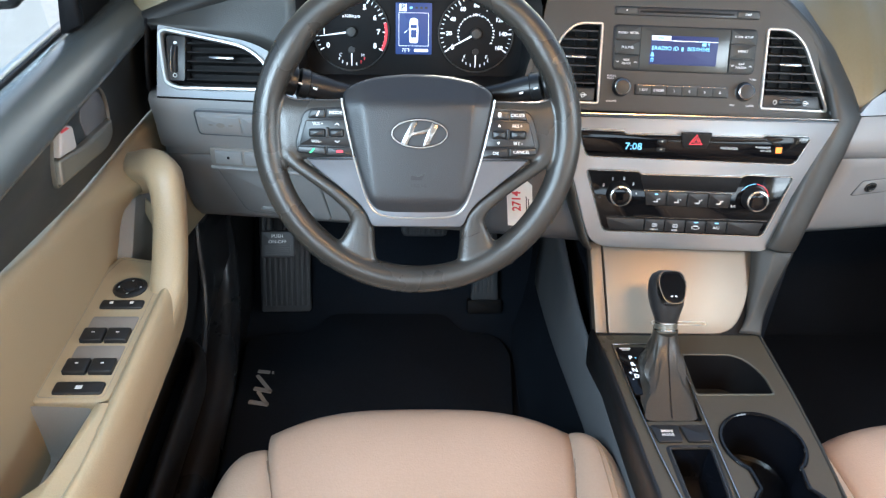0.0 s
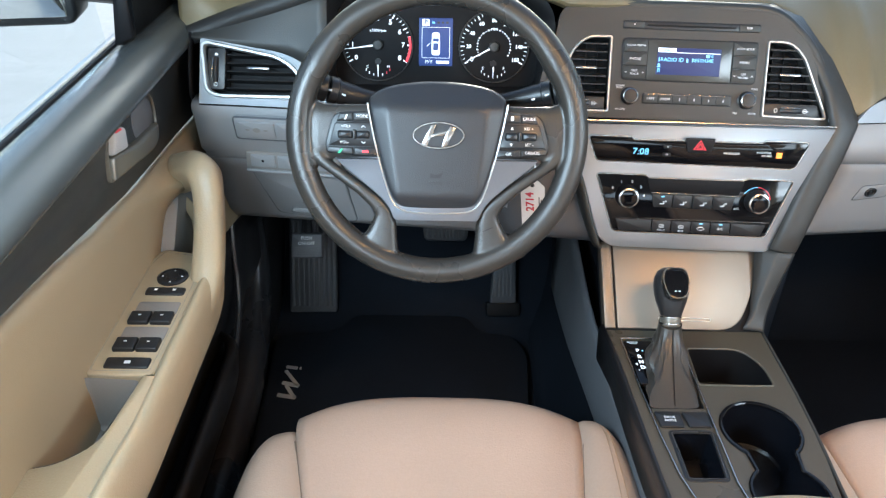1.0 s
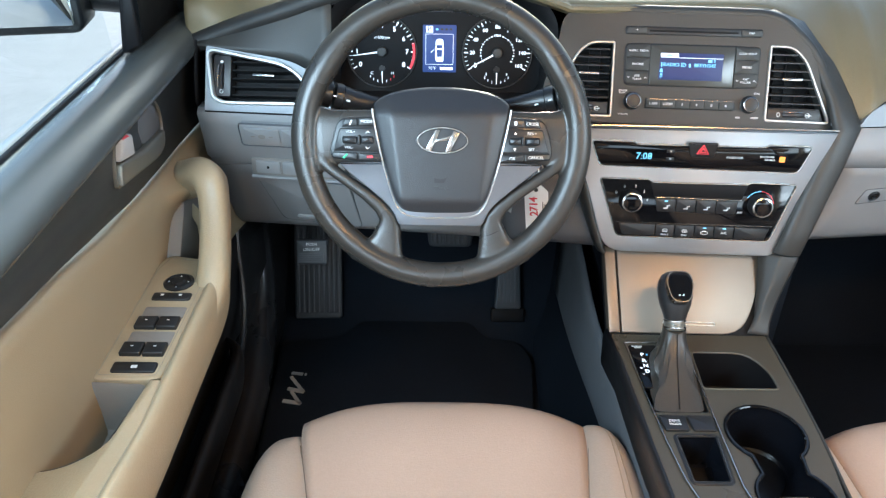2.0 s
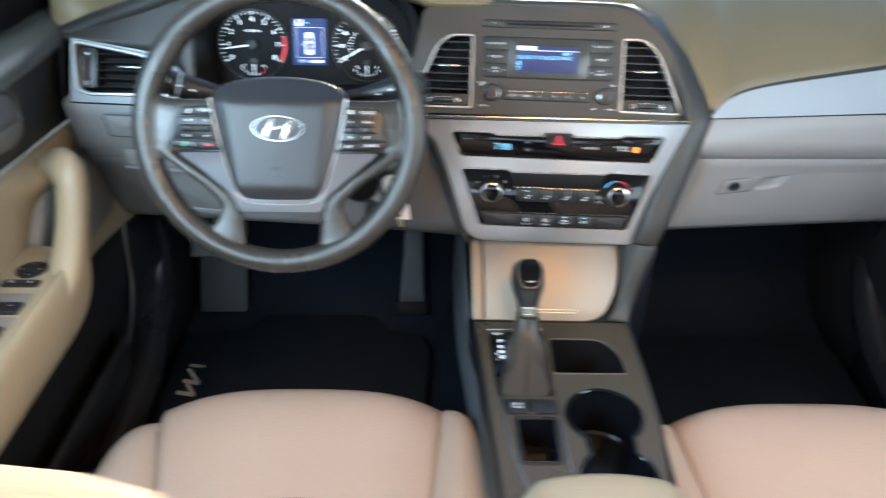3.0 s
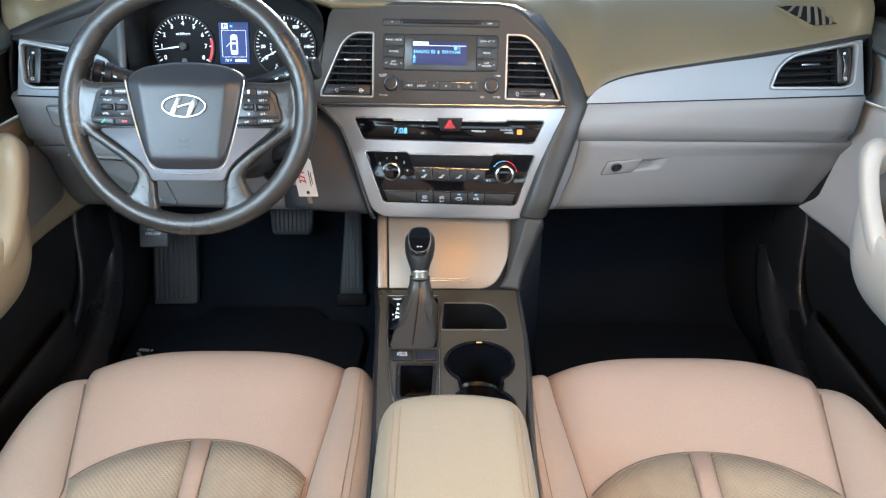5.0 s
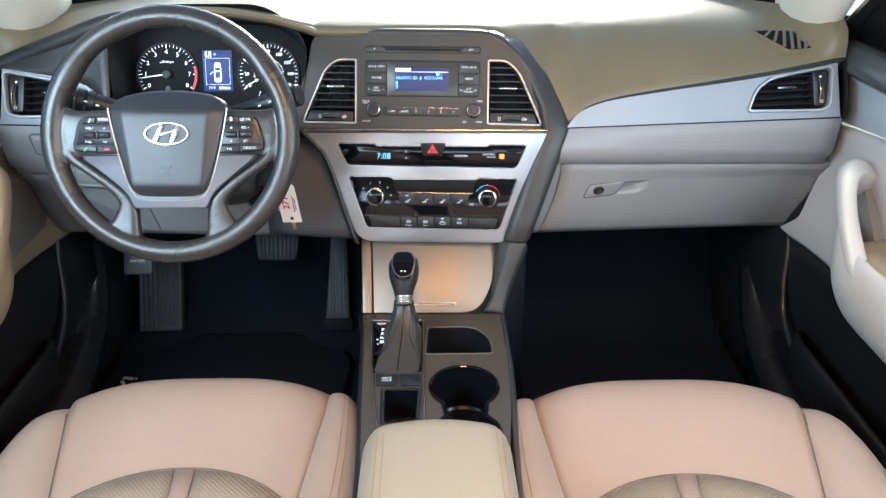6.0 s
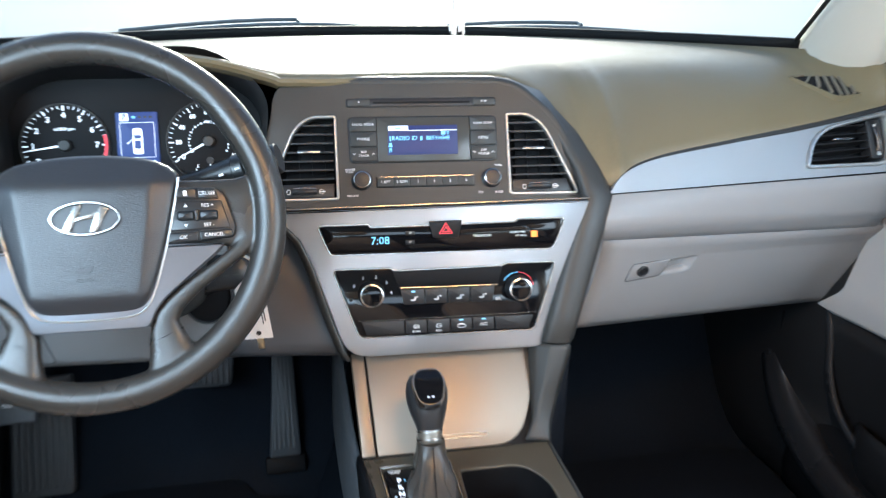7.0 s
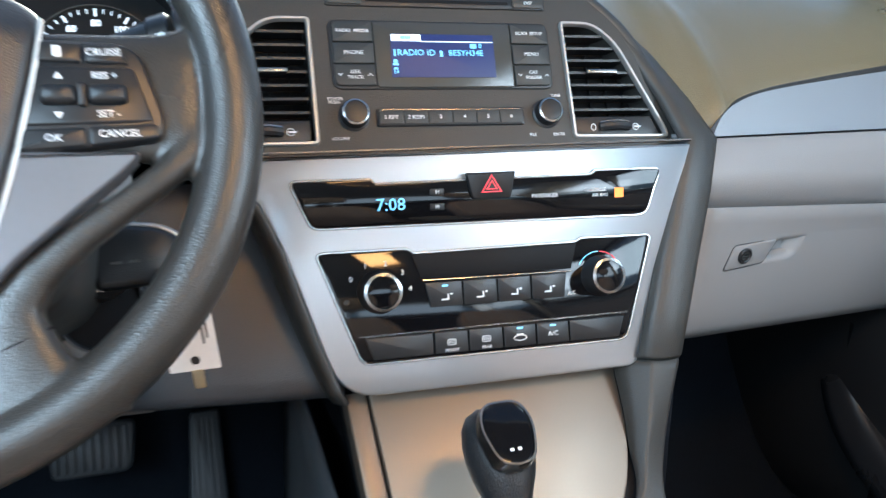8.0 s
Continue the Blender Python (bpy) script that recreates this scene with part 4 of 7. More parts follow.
plate("car_door", G, [(-0.0068, 0.006), (-0.0060, 0.007), (-0.0135, -0.001), (-0.0140, 0.0003)], 0.0, 0.0007, GLOW_WHITE, trip, bevel=0)
lettering("temperature", "70\u00b0F", G, -0.0115, -0.0252, 0.0068, GLOW_WHITE, trip, w=0.0006)
bar("odometer_bar", G, 0.001, -0.0272, 0.0215, -0.0230, GLOW_WHITE, trip)

# ---- centre stack ----
radio = thing("radio_unit", "dark grey radio panel with blue screen, knobs and two centre vents", "car radio")
RAD_OUT = rounded([(-0.232, -0.0085), (0.224, -0.0085), (0.190, 0.075), (0.168, 0.112), (0.125, 0.150), (0.095, 0.1575), (-0.186, 0.1575), (-0.200, 0.142), (-0.206, 0.10), (-0.224, 0.045)], [0.003, 0.003, 0.03, 0.03, 0.03, 0.02, 0.01, 0.01, 0.02, 0.03], 5)
V_R = [(0.1075, 0.0030), (0.2005, 0.0020), (0.1985, 0.0100), (0.160, 0.0930), (0.1385, 0.1115), (0.1070, 0.1115)]
V_L = [(-0.1205, 0.0015), (-0.1215, 0.1107), (-0.1560, 0.1107), (-0.1760, 0.0940), (-0.2110, 0.0100), (-0.2125, 0.0015)]
VR, VL = rounded(V_R, [0.004, 0.006, 0.006, 0.03, 0.012, 0.003]), rounded(V_L, [0.004, 0.003, 0.012, 0.03, 0.006, 0.006])
plate("backing", A, rounded([(-0.215, -0.02), (0.205, -0.02), (0.200, 0.080), (0.170, 0.125), (0.135, 0.158), (0.095, 0.164), (-0.186, 0.158), (-0.198, 0.142), (-0.215, 0.05)], 0.01), -0.045, -0.036, TRIM_DARK, radio, bevel=0)
holed("panel", A, RAD_OUT, [VR, VL], -0.05, 0.0, TRIM_DARK, radio, depth=0.028)


right_edge = [p for p in RAD_OUT if p[0] > 0.085]
right_edge = sorted(right_edge, key=lambda p: p[1])
right_edge.append((0.02, 0.1580))
right_edge.append((-0.18, 0.1580))
tube("edge_roll", [A @ Vector((u, v, -0.0075)) for u, v, _ in spline([(u, v, 0) for u, v in right_edge], 3)], 0.0085, TRIM_DARK, radio, n=10)


def centre_vent(outline, s, label):
    """Upright vent with a chrome edge, slats, slider and a thumbwheel below."""
    th = thing("centre_air_vent", label, "air vent", "centre air vents")
    rim("surround", A, inset(outline, -0.0015), 0.0038, -0.002, 0.0032, SATIN, th, "satin chrome surround")
    plate("backing", A, inset(outline, 0.0015), -0.034, -0.027, VOID, th, bevel=0)
    c = 0.111 if s > 0 else -0.1255
    for i in range(7):
        v = 0.0285 + i * 0.0118
        far = along([(0.0, 0.0905), (0.0930 - 0.0, 0.0545), (0.1115, 0.030)], v)[0]
        a, b = sorted((c, c + s * (far - 0.003)))
        bm = bmesh.new()
        loops_mesh(bm, A, [[(u, v + 0.003, -0.022), (u, v + 0.0048, -0.022), (u, v + 0.0016, -0.001), (u, v - 0.0006, -0.0015)] for u in (a, b)])
        part("slat", bm, BLACK, th)
    for i in range(4):
        u = c + s * (0.012 + i * 0.017)
        plate("vane", A, box2(u - 0.0008, 0.026, u + 0.0008, 0.100 - max(0, i - 1) * 0.018), -0.026, -0.022, VOID, th, bevel=0)
    a, b = sorted((c + s * 0.016, c + s * 0.046))
    plate("slider", A, rounded(box2(a, 0.0620, b, 0.0660), 0.0018), -0.003, 0.0045, CHROME, th, label="chrome slat slider")
    lo = [(c, 0.0045), (c + s * 0.0835, 0.0045), (c + s * 0.0760, 0.0225), (c, 0.0225)]
    lo = lo if s > 0 else lo[::-1]
    plate("wheel_panel", A, lo, -0.02, -0.0015, BLACK, th)
    wu = c + s * 0.038
    tube("thumbwheel", [A @ Vector((wu + d, 0.0125, -0.001 + 0.0045 * (1 - (d / 0.014) ** 2))) for d in np.linspace(-0.014, 0.014, 9)], 0.0040, BLACK, th, n=8)
    tube("thumbwheel_rim", [A @ Vector((wu + d, 0.0165, 0.0 + 0.0045 * (1 - (d / 0.014) ** 2))) for d in np.linspace(-0.014, 0.014, 9)], 0.0012, CHROME, th, n=6)
    rim("open_mark", A, ellipse(wu - 0.021, 0.0125, 0.0026, 0.0034, 14), 0.0007, -0.0015, -0.0006, WHITE, th)
    rim("closed_mark", A, ellipse(wu + 0.0215, 0.0125, 0.0034, 0.0034, 14), 0.0007, -0.0015, -0.0006, WHITE, th)
    bar("closed_bar", A, wu + 0.0195, 0.0118, wu + 0.0265, 0.0132, WHITE, th, w=-0.0006)
    return th


centre_vent(VR, 1, "black slatted centre vent beside the radio, chrome edged")
centre_vent(VL, -1, "black slatted centre vent beside the radio, chrome edged")

# radio face: button block, screen, knobs, presets, disc slot
plate("button_frame", A, rounded([(-0.1045, 0.0480), (0.0925, 0.0480), (0.0935, 0.1100), (-0.1060, 0.1100)], 0.008), -0.002, 0.0016, BLACK, radio)
for s, c0, texts in ((-1, -0.0857, ("RADIO  MEDIA", "PHONE", "SEEK\nTRACK")), (1, 0.0738, ("SCAN  SETUP", "MENU", "CAT\nFOLDER"))):
    for i, tx in enumerate(texts):
        v0 = 0.0895 - i * 0.0195
        hw = 0.0172
        shape = box2(c0 - hw, v0, c0 + hw, v0 + 0.0186)
        rr = [0.001] * 4
        if i == 0:
            rr[3 if s < 0 else 2] = 0.006
        if i == 2:
            rr[0 if s < 0 else 1] = 0.006
        key = plate("radio_button", A, rounded(shape, rr), 0.0, 0.0042, TRIM_DARK, radio, 0.0009)
        if i < 2:
            lettering("print", tx, A, c0, v0 + 0.0093, 0.0050 if i else 0.0043, WHITE, key, w=0.0044)
        else:
            lettering("print", tx.split("\n")[0], A, c0, v0 + 0.0118, 0.0042, WHITE, key, w=0.0044)
            lettering("print", tx.split("\n")[1], A, c0, v0 + 0.0070, 0.0042, WHITE, key, w=0.0044)
            for d, up in ((-1, 1), (1, -1)):
                x = c0 + d * 0.0125
                for e in (-1, 1):
                    plate("arrow", A, [(x, v0 + 0.0093 - up * 0.0012), (x, v0 + 0.0093 - up * 0.0004), (x + e * 0.0018, v0 + 0.0093 + up * 0.0014), (x + e * 0.0018, v0 + 0.0093 + up * 0.0006)], 0.0040, 0.0046, WHITE, key, bevel=0)
plate("screen_bezel", A, rounded([(-0.0675, 0.0492), (0.0555, 0.0492), (0.0560, 0.1085), (-0.0680, 0.1085)], 0.003), 0.0, 0.0030, BEZEL, radio, label="glossy dark screen surround")
screen = plate("screen", A, rounded([(-0.0545, 0.0580), (0.0390, 0.0580), (0.0395, 0.0972), (-0.0530, 0.0972)], 0.001), 0.002, 0.0034, SCREEN_BLUE, radio, 0.0003, "lit navy radio display")
bar("heading_field", A, -0.0525, 0.0905, -0.0265, 0.0965, GLOW_WHITE, screen, w=0.0038)
bar("heading_line", A, -0.0265, 0.0899, 0.0385, 0.0906, GLOW_WHITE, screen, w=0.0038)
bar("heading_text", A, -0.0450, 0.0920, -0.0350, 0.0950, GLOW_CYAN, screen, w=0.0042)
lettering("line_text", "RADIO ID", A, -0.0315, 0.0798, 0.0078, GLOW_CYAN, screen, w=0.0038)
lettering("line_text", "BE5YH34E", A, 0.0130, 0.0798, 0.0072, GLOW_CYAN, screen, w=0.0038)
plate("signal_icon", A, [(-0.0512, 0.0768), (-0.0498, 0.0768), (-0.0498, 0.0828), (-0.0512, 0.0828)], 0.0034, 0.0038, GLOW_CYAN, screen, bevel=0)
plate("head_icon", A, ellipse(-0.0505, 0.0722, 0.0018, 0.0020, 10), 0.0034, 0.0038, GLOW_CYAN, screen, bevel=0)
bar("shoulder_icon", A, -0.0530, 0.0686, -0.0480, 0.0702, GLOW_CYAN, screen, w=0.0038)
bar("note_icon", A, -0.0520, 0.0610, -0.0512, 0.0660, GLOW_CYAN, screen, w=0.0038)
bar("note_icon", A, -0.0495, 0.0615, -0.0487, 0.0665, GLOW_CYAN, screen, w=0.0038)
bar("note_icon", A, -0.0520, 0.0652, -0.0487, 0.0666, GLOW_CYAN, screen, w=0.0038)
bar("lock_icon", A, -0.0105, 0.0768, -0.0080, 0.0820, GLOW_CYAN, screen, w=0.0038)
bar("corner_icon", A, 0.0175, 0.0845, 0.0230, 0.0885, GLOW_CYAN, screen, w=0.0038)
lettering("corner_figure", "0", A, 0.0265, 0.0866, 0.0060, GLOW_CYAN, screen, w=0.0038)
for u in (-0.0893, 0.0832):
    M = A @ Matrix.Translation((u, 0.0253, 0))
    kn = lathe("radio_knob", M, [(0.0135, -0.002), (0.0135, 0.0010), (0.0118, 0.002), (0.0112, 0.007), (0.0108, 0.010)], BLACK, radio)
    lathe("knob_ring", M, [(0.0109, 0.0085), (0.0111, 0.0108), (0.0096, 0.0116), (0.0092, 0.0106)], CHROME, kn, "chrome ring")
    lathe("knob_face", M, [(0.0095, 0.009), (0.0093, 0.0106), (0.006, 0.0110), (0.001, 0.0111)], PAD, kn)
strip = plate("preset_strip", A, rounded([(-0.0705, 0.0152), (0.0605, 0.0152), (0.0605, 0.0308), (-0.0705, 0.0308)], 0.002), -0.001, 0.0028, BLACK, radio)
# thin chrome bar drawn for the highlight above the preset keys
bar("preset_highlight", A, -0.067, 0.0288, 0.057, 0.0294, CHROME, strip, w=0.0032)
for i, tx in enumerate(("1 RPT", "2 RDM", "3", "4", "5", "6")):
    u0 = -0.0690 + i * 0.0214
    key = plate("preset_key", A, rounded(box2(u0, 0.0164, u0 + 0.0206, 0.0282), 0.0008), 0.002, 0.0040, TRIM_DARK, strip, 0.0006)
    lettering("print", tx, A, u0 + 0.0103, 0.0222, 0.0050, WHITE, key, w=0.0042)
for tx, u, v in (("POWER", -0.1040, 0.0400), ("PUSH", -0.1050, 0.0370), ("VOLUME", -0.1020, 0.0055), ("TUNE", 0.0935, 0.0420), ("FILE", 0.0680, 0.0060), ("ENTER", 0.0930, 0.0060)):
    lettering("panel_print", tx, A, u, v, 0.0038, WHITE, radio, w=0.0004)
disc = plate("disc_panel", A, rounded(box2(-0.1065, 0.1228, 0.0935, 0.1345), 0.003), -0.001, 0.0018, BLACK, radio)
plate("disc_slot", A, rounded(box2(-0.0715, 0.1268, 0.0580, 0.1296), 0.001), 0.001, 0.0022, VOID, disc, bevel=0)
for u0, u1 in ((-0.1045, -0.0755), (0.0625, 0.0915)):
    plate("disc_button", A, rounded(box2(u0, 0.1240, u1, 0.1333), 0.002), 0.001, 0.0034, TRIM_DARK, disc, 0.0007)
plate("eject_mark", A, [(-0.0915, 0.1284), (-0.0885, 0.1284), (-0.0900, 0.1304)], 0.003, 0.0038, WHITE, disc, bevel=0)
lettering("print", "DISP", A, 0.0770, 0.1286, 0.0042, WHITE, disc, w=0.0036)

stack = thing("centre_stack_trim", "brushed silver centre stack panel with clock and climate controls", "centre stack")
ST_OUT = rounded([(-0.1190, -0.1700), (0.1400, -0.1685), (0.2085, 0.0245), (-0.2140, 0.0200), (-0.1720, -0.0140), (-0.1500, -0.0750)], [0.03, 0.012, 0.003, 0.003, 0.03, 0.05], 5)
plate("panel", B, ST_OUT, -0.03, 0.0, SILVER, stack, 0.002)
tube("upper_chrome_line", [B @ Vector((u, 0.0235 + 0.004 * (u + 0.2) / 0.4, 0.001)) for u in np.linspace(-0.21, 0.207, 8)], 0.0014, CHROME, stack, n=6)
BT = B @ Matrix.Translation((0, -0.018, 0.0018)) @ Matrix.Rotation(radians(7), 4, "X") @ Matrix.Translation((0, 0.018, 0))
CK = rounded([(-0.1345, -0.0350), (0.1560, -0.0362), (0.1722, 0.0022), (0.110, 0.0022), (0.106, -0.0012), (-0.083, -0.0030), (-0.087, 0.0009), (-0.1495, 0.0009)], [0.006, 0.008, 0.005, 0.001, 0.001, 0.001, 0.001, 0.005], 4)
rim("clock_surround", B, inset(CK, -0.0022), 0.0022, -0.001, 0.0018, CHROME, stack, "satin chrome surround")
clock = plate("clock_panel", BT, CK, -0.001, 0.0010, GLOSS, stack, 0.0004, "glossy black clock strip")
lettering("clock_digits", "7:08", BT, -0.0715, -0.0195, 0.0142, GLOW_CYAN, clock, w=0.0014)
for u, v, tx in ((-0.0330, -0.0105, "H"), (-0.0330, -0.0225, "M")):
    plate("clock_button", BT, rounded(box2(u - 0.006, v - 0.0028, u + 0.006, v + 0.0028), 0.001), 0.0005, 0.0018, BLACK, clock, 0.0004)
    lettering("print", tx, BT, u, v, 0.0040, WHITE, clock, w=0.0020)
hz = plate("hazard_button", BT, rounded([(-0.0035, -0.0175), (0.0300, -0.0175), (0.0345, 0.0045), (-0.0085, 0.0040)], [0.003, 0.003, 0.001, 0.001]), 0.0, 0.0045, BLACK, clock, 0.0012)
for k, m, w in ((0.0092, GLOW_RED, 0.0050), (0.0074, BLACK, 0.0053), (0.0050, GLOW_RED, 0.0056), (0.0033, BLACK, 0.0059)):
    plate("hazard_triangle", BT, [(0.0130 - k, -0.0072 - k * 0.55), (0.0130 + k, -0.0072 - k * 0.55), (0.0130, -0.0072 + k * 1.05)], 0.0042, w, m, hz, bevel=0)
lettering("print", "PASSENGER", BT, 0.0617, -0.0170, 0.0046, WHITE, clock, w=0.0013)
lettering("print", "PASSENGER", BT, 0.1085, -0.0140, 0.0040, WHITE, clock, w=0.0013)
lettering("print", "AIR BAG", BT, 0.1130, -0.0185, 0.0040, WHITE, clock, w=0.0013)
plate("airbag_lamp", BT, rounded(box2(0.1268, -0.0212, 0.1352, -0.0128), 0.001), 0.0008, 0.0014, GLOW_ORANGE, clock, bevel=0)

HV = rounded([(-0.1010, -0.1435), (0.1290, -0.1432), (0.1583, -0.0560), (0.0930, -0.0555), (0.0870, -0.0585), (-0.0550, -0.0600), (-0.0610, -0.0560), (-0.1325, -0.0560)], [0.007, 0.008, 0.004, 0.002, 0.002, 0.002, 0.002, 0.005], 4)
rim("climate_surround", B, inset(HV, -0.0022), 0.0024, -0.001, 0.0020, CHROME, stack, "satin chrome surround")
hv = plate("climate_panel", B, HV, -0.001, 0.0008, GLOSS, stack, 0.0004, "glossy black climate control panel")
rim("row_line", B, rounded([(-0.1030, -0.1232), (0.1325, -0.1215), (0.1330, -0.1205), (-0.1034, -0.1222)], 0.0002, 1), 0.0003, 0.0006, 0.0014, CHROME, hv)
plate("climate_display", B, [(-0.0500, -0.0800), (0.0815, -0.0800), (0.0880, -0.0590), (-0.0570, -0.0600)], 0.0, 0.0016, VOID, hv, 0.0004)
tube("mode_line", [B @ Vector((-0.049, -0.0815, 0.0018)), B @ Vector((0.082, -0.0822, 0.0018))], 0.0008, CHROME, hv, n=6)
for i in range(4):
    u0 = -0.0455 + i * 0.0300
    key = plate("mode_button", B, rounded([(u0 + (0.002 if i == 0 else 0), -0.1035), (u0 + 0.0288, -0.1035), (u0 + 0.0288 + (0.003 if i == 3 else 0), -0.0835), (u0 - (0.002 if i == 0 else 0), -0.0835)], 0.001), 0.0, 0.0030, BLACK, hv, 0.0006)
    bar("lamp", B, u0 + 0.0120, -0.0875, u0 + 0.0168, -0.0860, GLOW_CYAN if i == 0 else TRIM_DARK, key, w=0.0033)
    # seated-figure airflow mark as plain strokes
    bar("mark", B, u0 + 0.0110, -0.0985, u0 + 0.0160, -0.0972, WHITE, key, w=0.0033)
    bar("mark", B, u0 + 0.0160, -0.0985, u0 + 0.0173, -0.0935, WHITE, key, w=0.0033)
    bar("mark", B, u0 + 0.0185, -0.0945, u0 + 0.0205, -0.0930, WHITE, key, w=0.0033)
edges = (-0.0995, -0.0430, -0.0137, 0.0163, 0.0457, 0.0757, 0.1285)
marks = (None, "FRONT", "REAR", "CYCLE", "A/C", None)
for i, tx in enumerate(marks):
    u0, u1 = edges[i] + 0.0007, edges[i + 1] - 0.0007
    l0, r0 = (0.006 if i == 0 else 0), (0.006 if i == 5 else 0)
    key = plate("climate_button", B, rounded([(u0 + l0, -0.1415), (u1 - r0, -0.1415), (u1, -0.1240), (u0, -0.1240)], 0.0012), 0.0, 0.0030, BLACK, hv, 0.0006)
    if tx:
        c = (u0 + u1) / 2
        if tx == "A/C":
            lettering("print", tx, B, c, -0.1335, 0.0058, WHITE, key, w=0.0032)
        elif tx == "CYCLE":
            rim("mark", B, ellipse(c, -0.1345, 0.0060, 0.0026, 16), 0.0008, 0.0028, 0.0034, WHITE, key)
            bar("mark", B, c - 0.0030, -0.1325, c + 0.0030, -0.1312, WHITE, key, w=0.0034)
        else:
            lettering("print", tx, B, c, -0.1393, 0.0036, WHITE, key, w=0.0032)
            rim("mark", B, rounded(box2(c - 0.0038, -0.1352, c + 0.0038, -0.1302), 0.002), 0.0006, 0.0028, 0.0034, WHITE, key)
            for d in (-0.0018, 0.0, 0.0018):
                bar("mark", B, c + d - 0.0003, -0.1340, c + d + 0.0003, -0.1314, WHITE, key, w=0.0034)
        if tx in ("CYCLE", "A/C"):
            bar("lamp", B, c - 0.0025, -0.1272, c + 0.0025, -0.1258, GLOW_CYAN, key, w=0.0034)
for u, sgn in ((-0.0850, -1), (0.1080, 1)):
    M = B @ Matrix.Translation((u, -0.0880, 0))
    kn = lathe("climate_knob", M, [(0.0175, 0.0), (0.0175, 0.003), (0.0162, 0.005), (0.0155, 0.016), (0.0148, 0.0185)], BLACK, hv)
    lathe("knob_ring", M, [(0.0150, 0.016), (0.0151, 0.0192), (0.0128, 0.0200), (0.0122, 0.0190)], CHROME, kn, "chrome ring")
    lathe("knob_face", M, [(0.0125, 0.017), (0.0122, 0.0192), (0.008, 0.0200), (0.001, 0.0202)], GLOSS, kn)
    if sgn < 0:
        for i, tx in enumerate("01234"):
            a = radians(150 - i * 37)
            lettering("figure", tx, B, u + 0.0255 * math.cos(a), -0.0880 + 0.0225 * math.sin(a), 0.0062, WHITE, hv, w=0.0011)
        plate("fan_mark", B, ellipse(u - 0.0265, -0.0945, 0.0022, 0.0022, 8), 0.0008, 0.0013, TRIM_DARK, hv, bevel=0)
    else:
        for k in range(9):
            a0, a1 = radians(150 - k * 16), radians(150 - k * 16 - 13)
            pts = [(u + r * math.cos(a), -0.0880 + r * math.sin(a)) for r, a in ((0.0207, a0), (0.0215, a0), (0.0215, a1), (0.0207, a1))]
            plate("heat_mark", B, pts, 0.0007, 0.0012, GLOW_RED if k > 3 else GLOW_CYAN, hv, bevel=0)
        lettering("print", "A/C", B, u - 0.0270, -0.1010, 0.0048, WHITE, hv, w=0.0011)

# dark frame on the passenger side of the stack, running down to the console
frame_ob = thing("stack_side_frame", "dark grey grained frame along the passenger side of the stack", "dash panel")
# rows above z 0.67: the pad's turned-away side, its shade put in as dark trim
FRAME = ((0.788, 0.100, 0.276, 0.130, 0.305), (0.770, 0.142, 0.262, 0.174, 0.298), (0.755, 0.155, 0.252, 0.188, 0.286), (0.72, 0.185, 0.230, 0.214, 0.256), (0.68, 0.205, 0.205, 0.233, 0.219), (0.645, 0.2105, 0.175, 0.240, 0.181), (0.60, 0.193, 0.161, 0.224, 0.164), (0.55, 0.1745, 0.146, 0.205, 0.148), (0.50, 0.157, 0.131, 0.186, 0.131), (0.467, 0.1455, 0.121, 0.1725, 0.119), (0.4645, 0.1450, 0.122, 0.1715, 0.1205))
rows = [[(x0 - 0.008, y0 + 0.006, zz)] + [(lerp(x0, x1, t), lerp(y0, y1, t) - 0.0025 * math.sin(math.pi * t ** 0.8), zz) for t in (0, 0.15, 0.4, 0.65, 0.85, 1)] + [(x1 + 0.006, y1 + 0.010, zz), (x1 + 0.012, y1 + 0.04, zz), (x1 + 0.012, y1 + 0.14, zz)] for zz, x0, y0, x1, y1 in FRAME]
sheet("upper_frame", rows, TRIM_DARK, frame_ob, thick=0.004)
INNER = ((0.124, 0.150, 0.4620), (0.121, 0.118, 0.42), (0.117, 0.100, 0.395), (0.113, 0.080, 0.373), (0.100, 0.064, 0.3555))
OUTER = ((0.1715, 0.1195, 0.4620), (0.157, 0.108, 0.425), (0.144, 0.094, 0.395), (0.134, 0.078, 0.371), (0.1285, 0.060, 0.3540))
rows, wall = [], []
inner, outer = spline(INNER, 3), spline(OUTER, 3)
for i, (a, b) in enumerate(zip(inner, outer)):
    a, b = Vector(a), Vector(b)
    k = 1 - i / (len(inner) - 1)
    # the crease fades into the lid's lower corner
    c = a.lerp(b, 0.04 + 0.50 * k ** 0.8) + Vector((0.0, -0.011, 0.004)) * min(1.0, 1.6 * k)
    rows.append([a, a.lerp(c, 0.5), a.lerp(c, 0.94), c, c.lerp(b, 0.06), c.lerp(b, 0.5), c.lerp(b, 0.92), b, b + Vector((0.003, 0.004, -0.006)), b + Vector((0.004, 0.008, -0.02))])
    wall.append([b + Vector((0.002, 0.006, -0.018)), b + Vector((0.004, 0.010, -0.08)), Vector((b.x + 0.006, b.y + 0.012, 0.10))])
sheet("lower_frame", rows, TRIM_DARK, frame_ob, thick=0.003)
sheet("tunnel_carpet", wall, CARPET, frame_ob, thick=0.003, label="black carpet below the frame")
rows = []
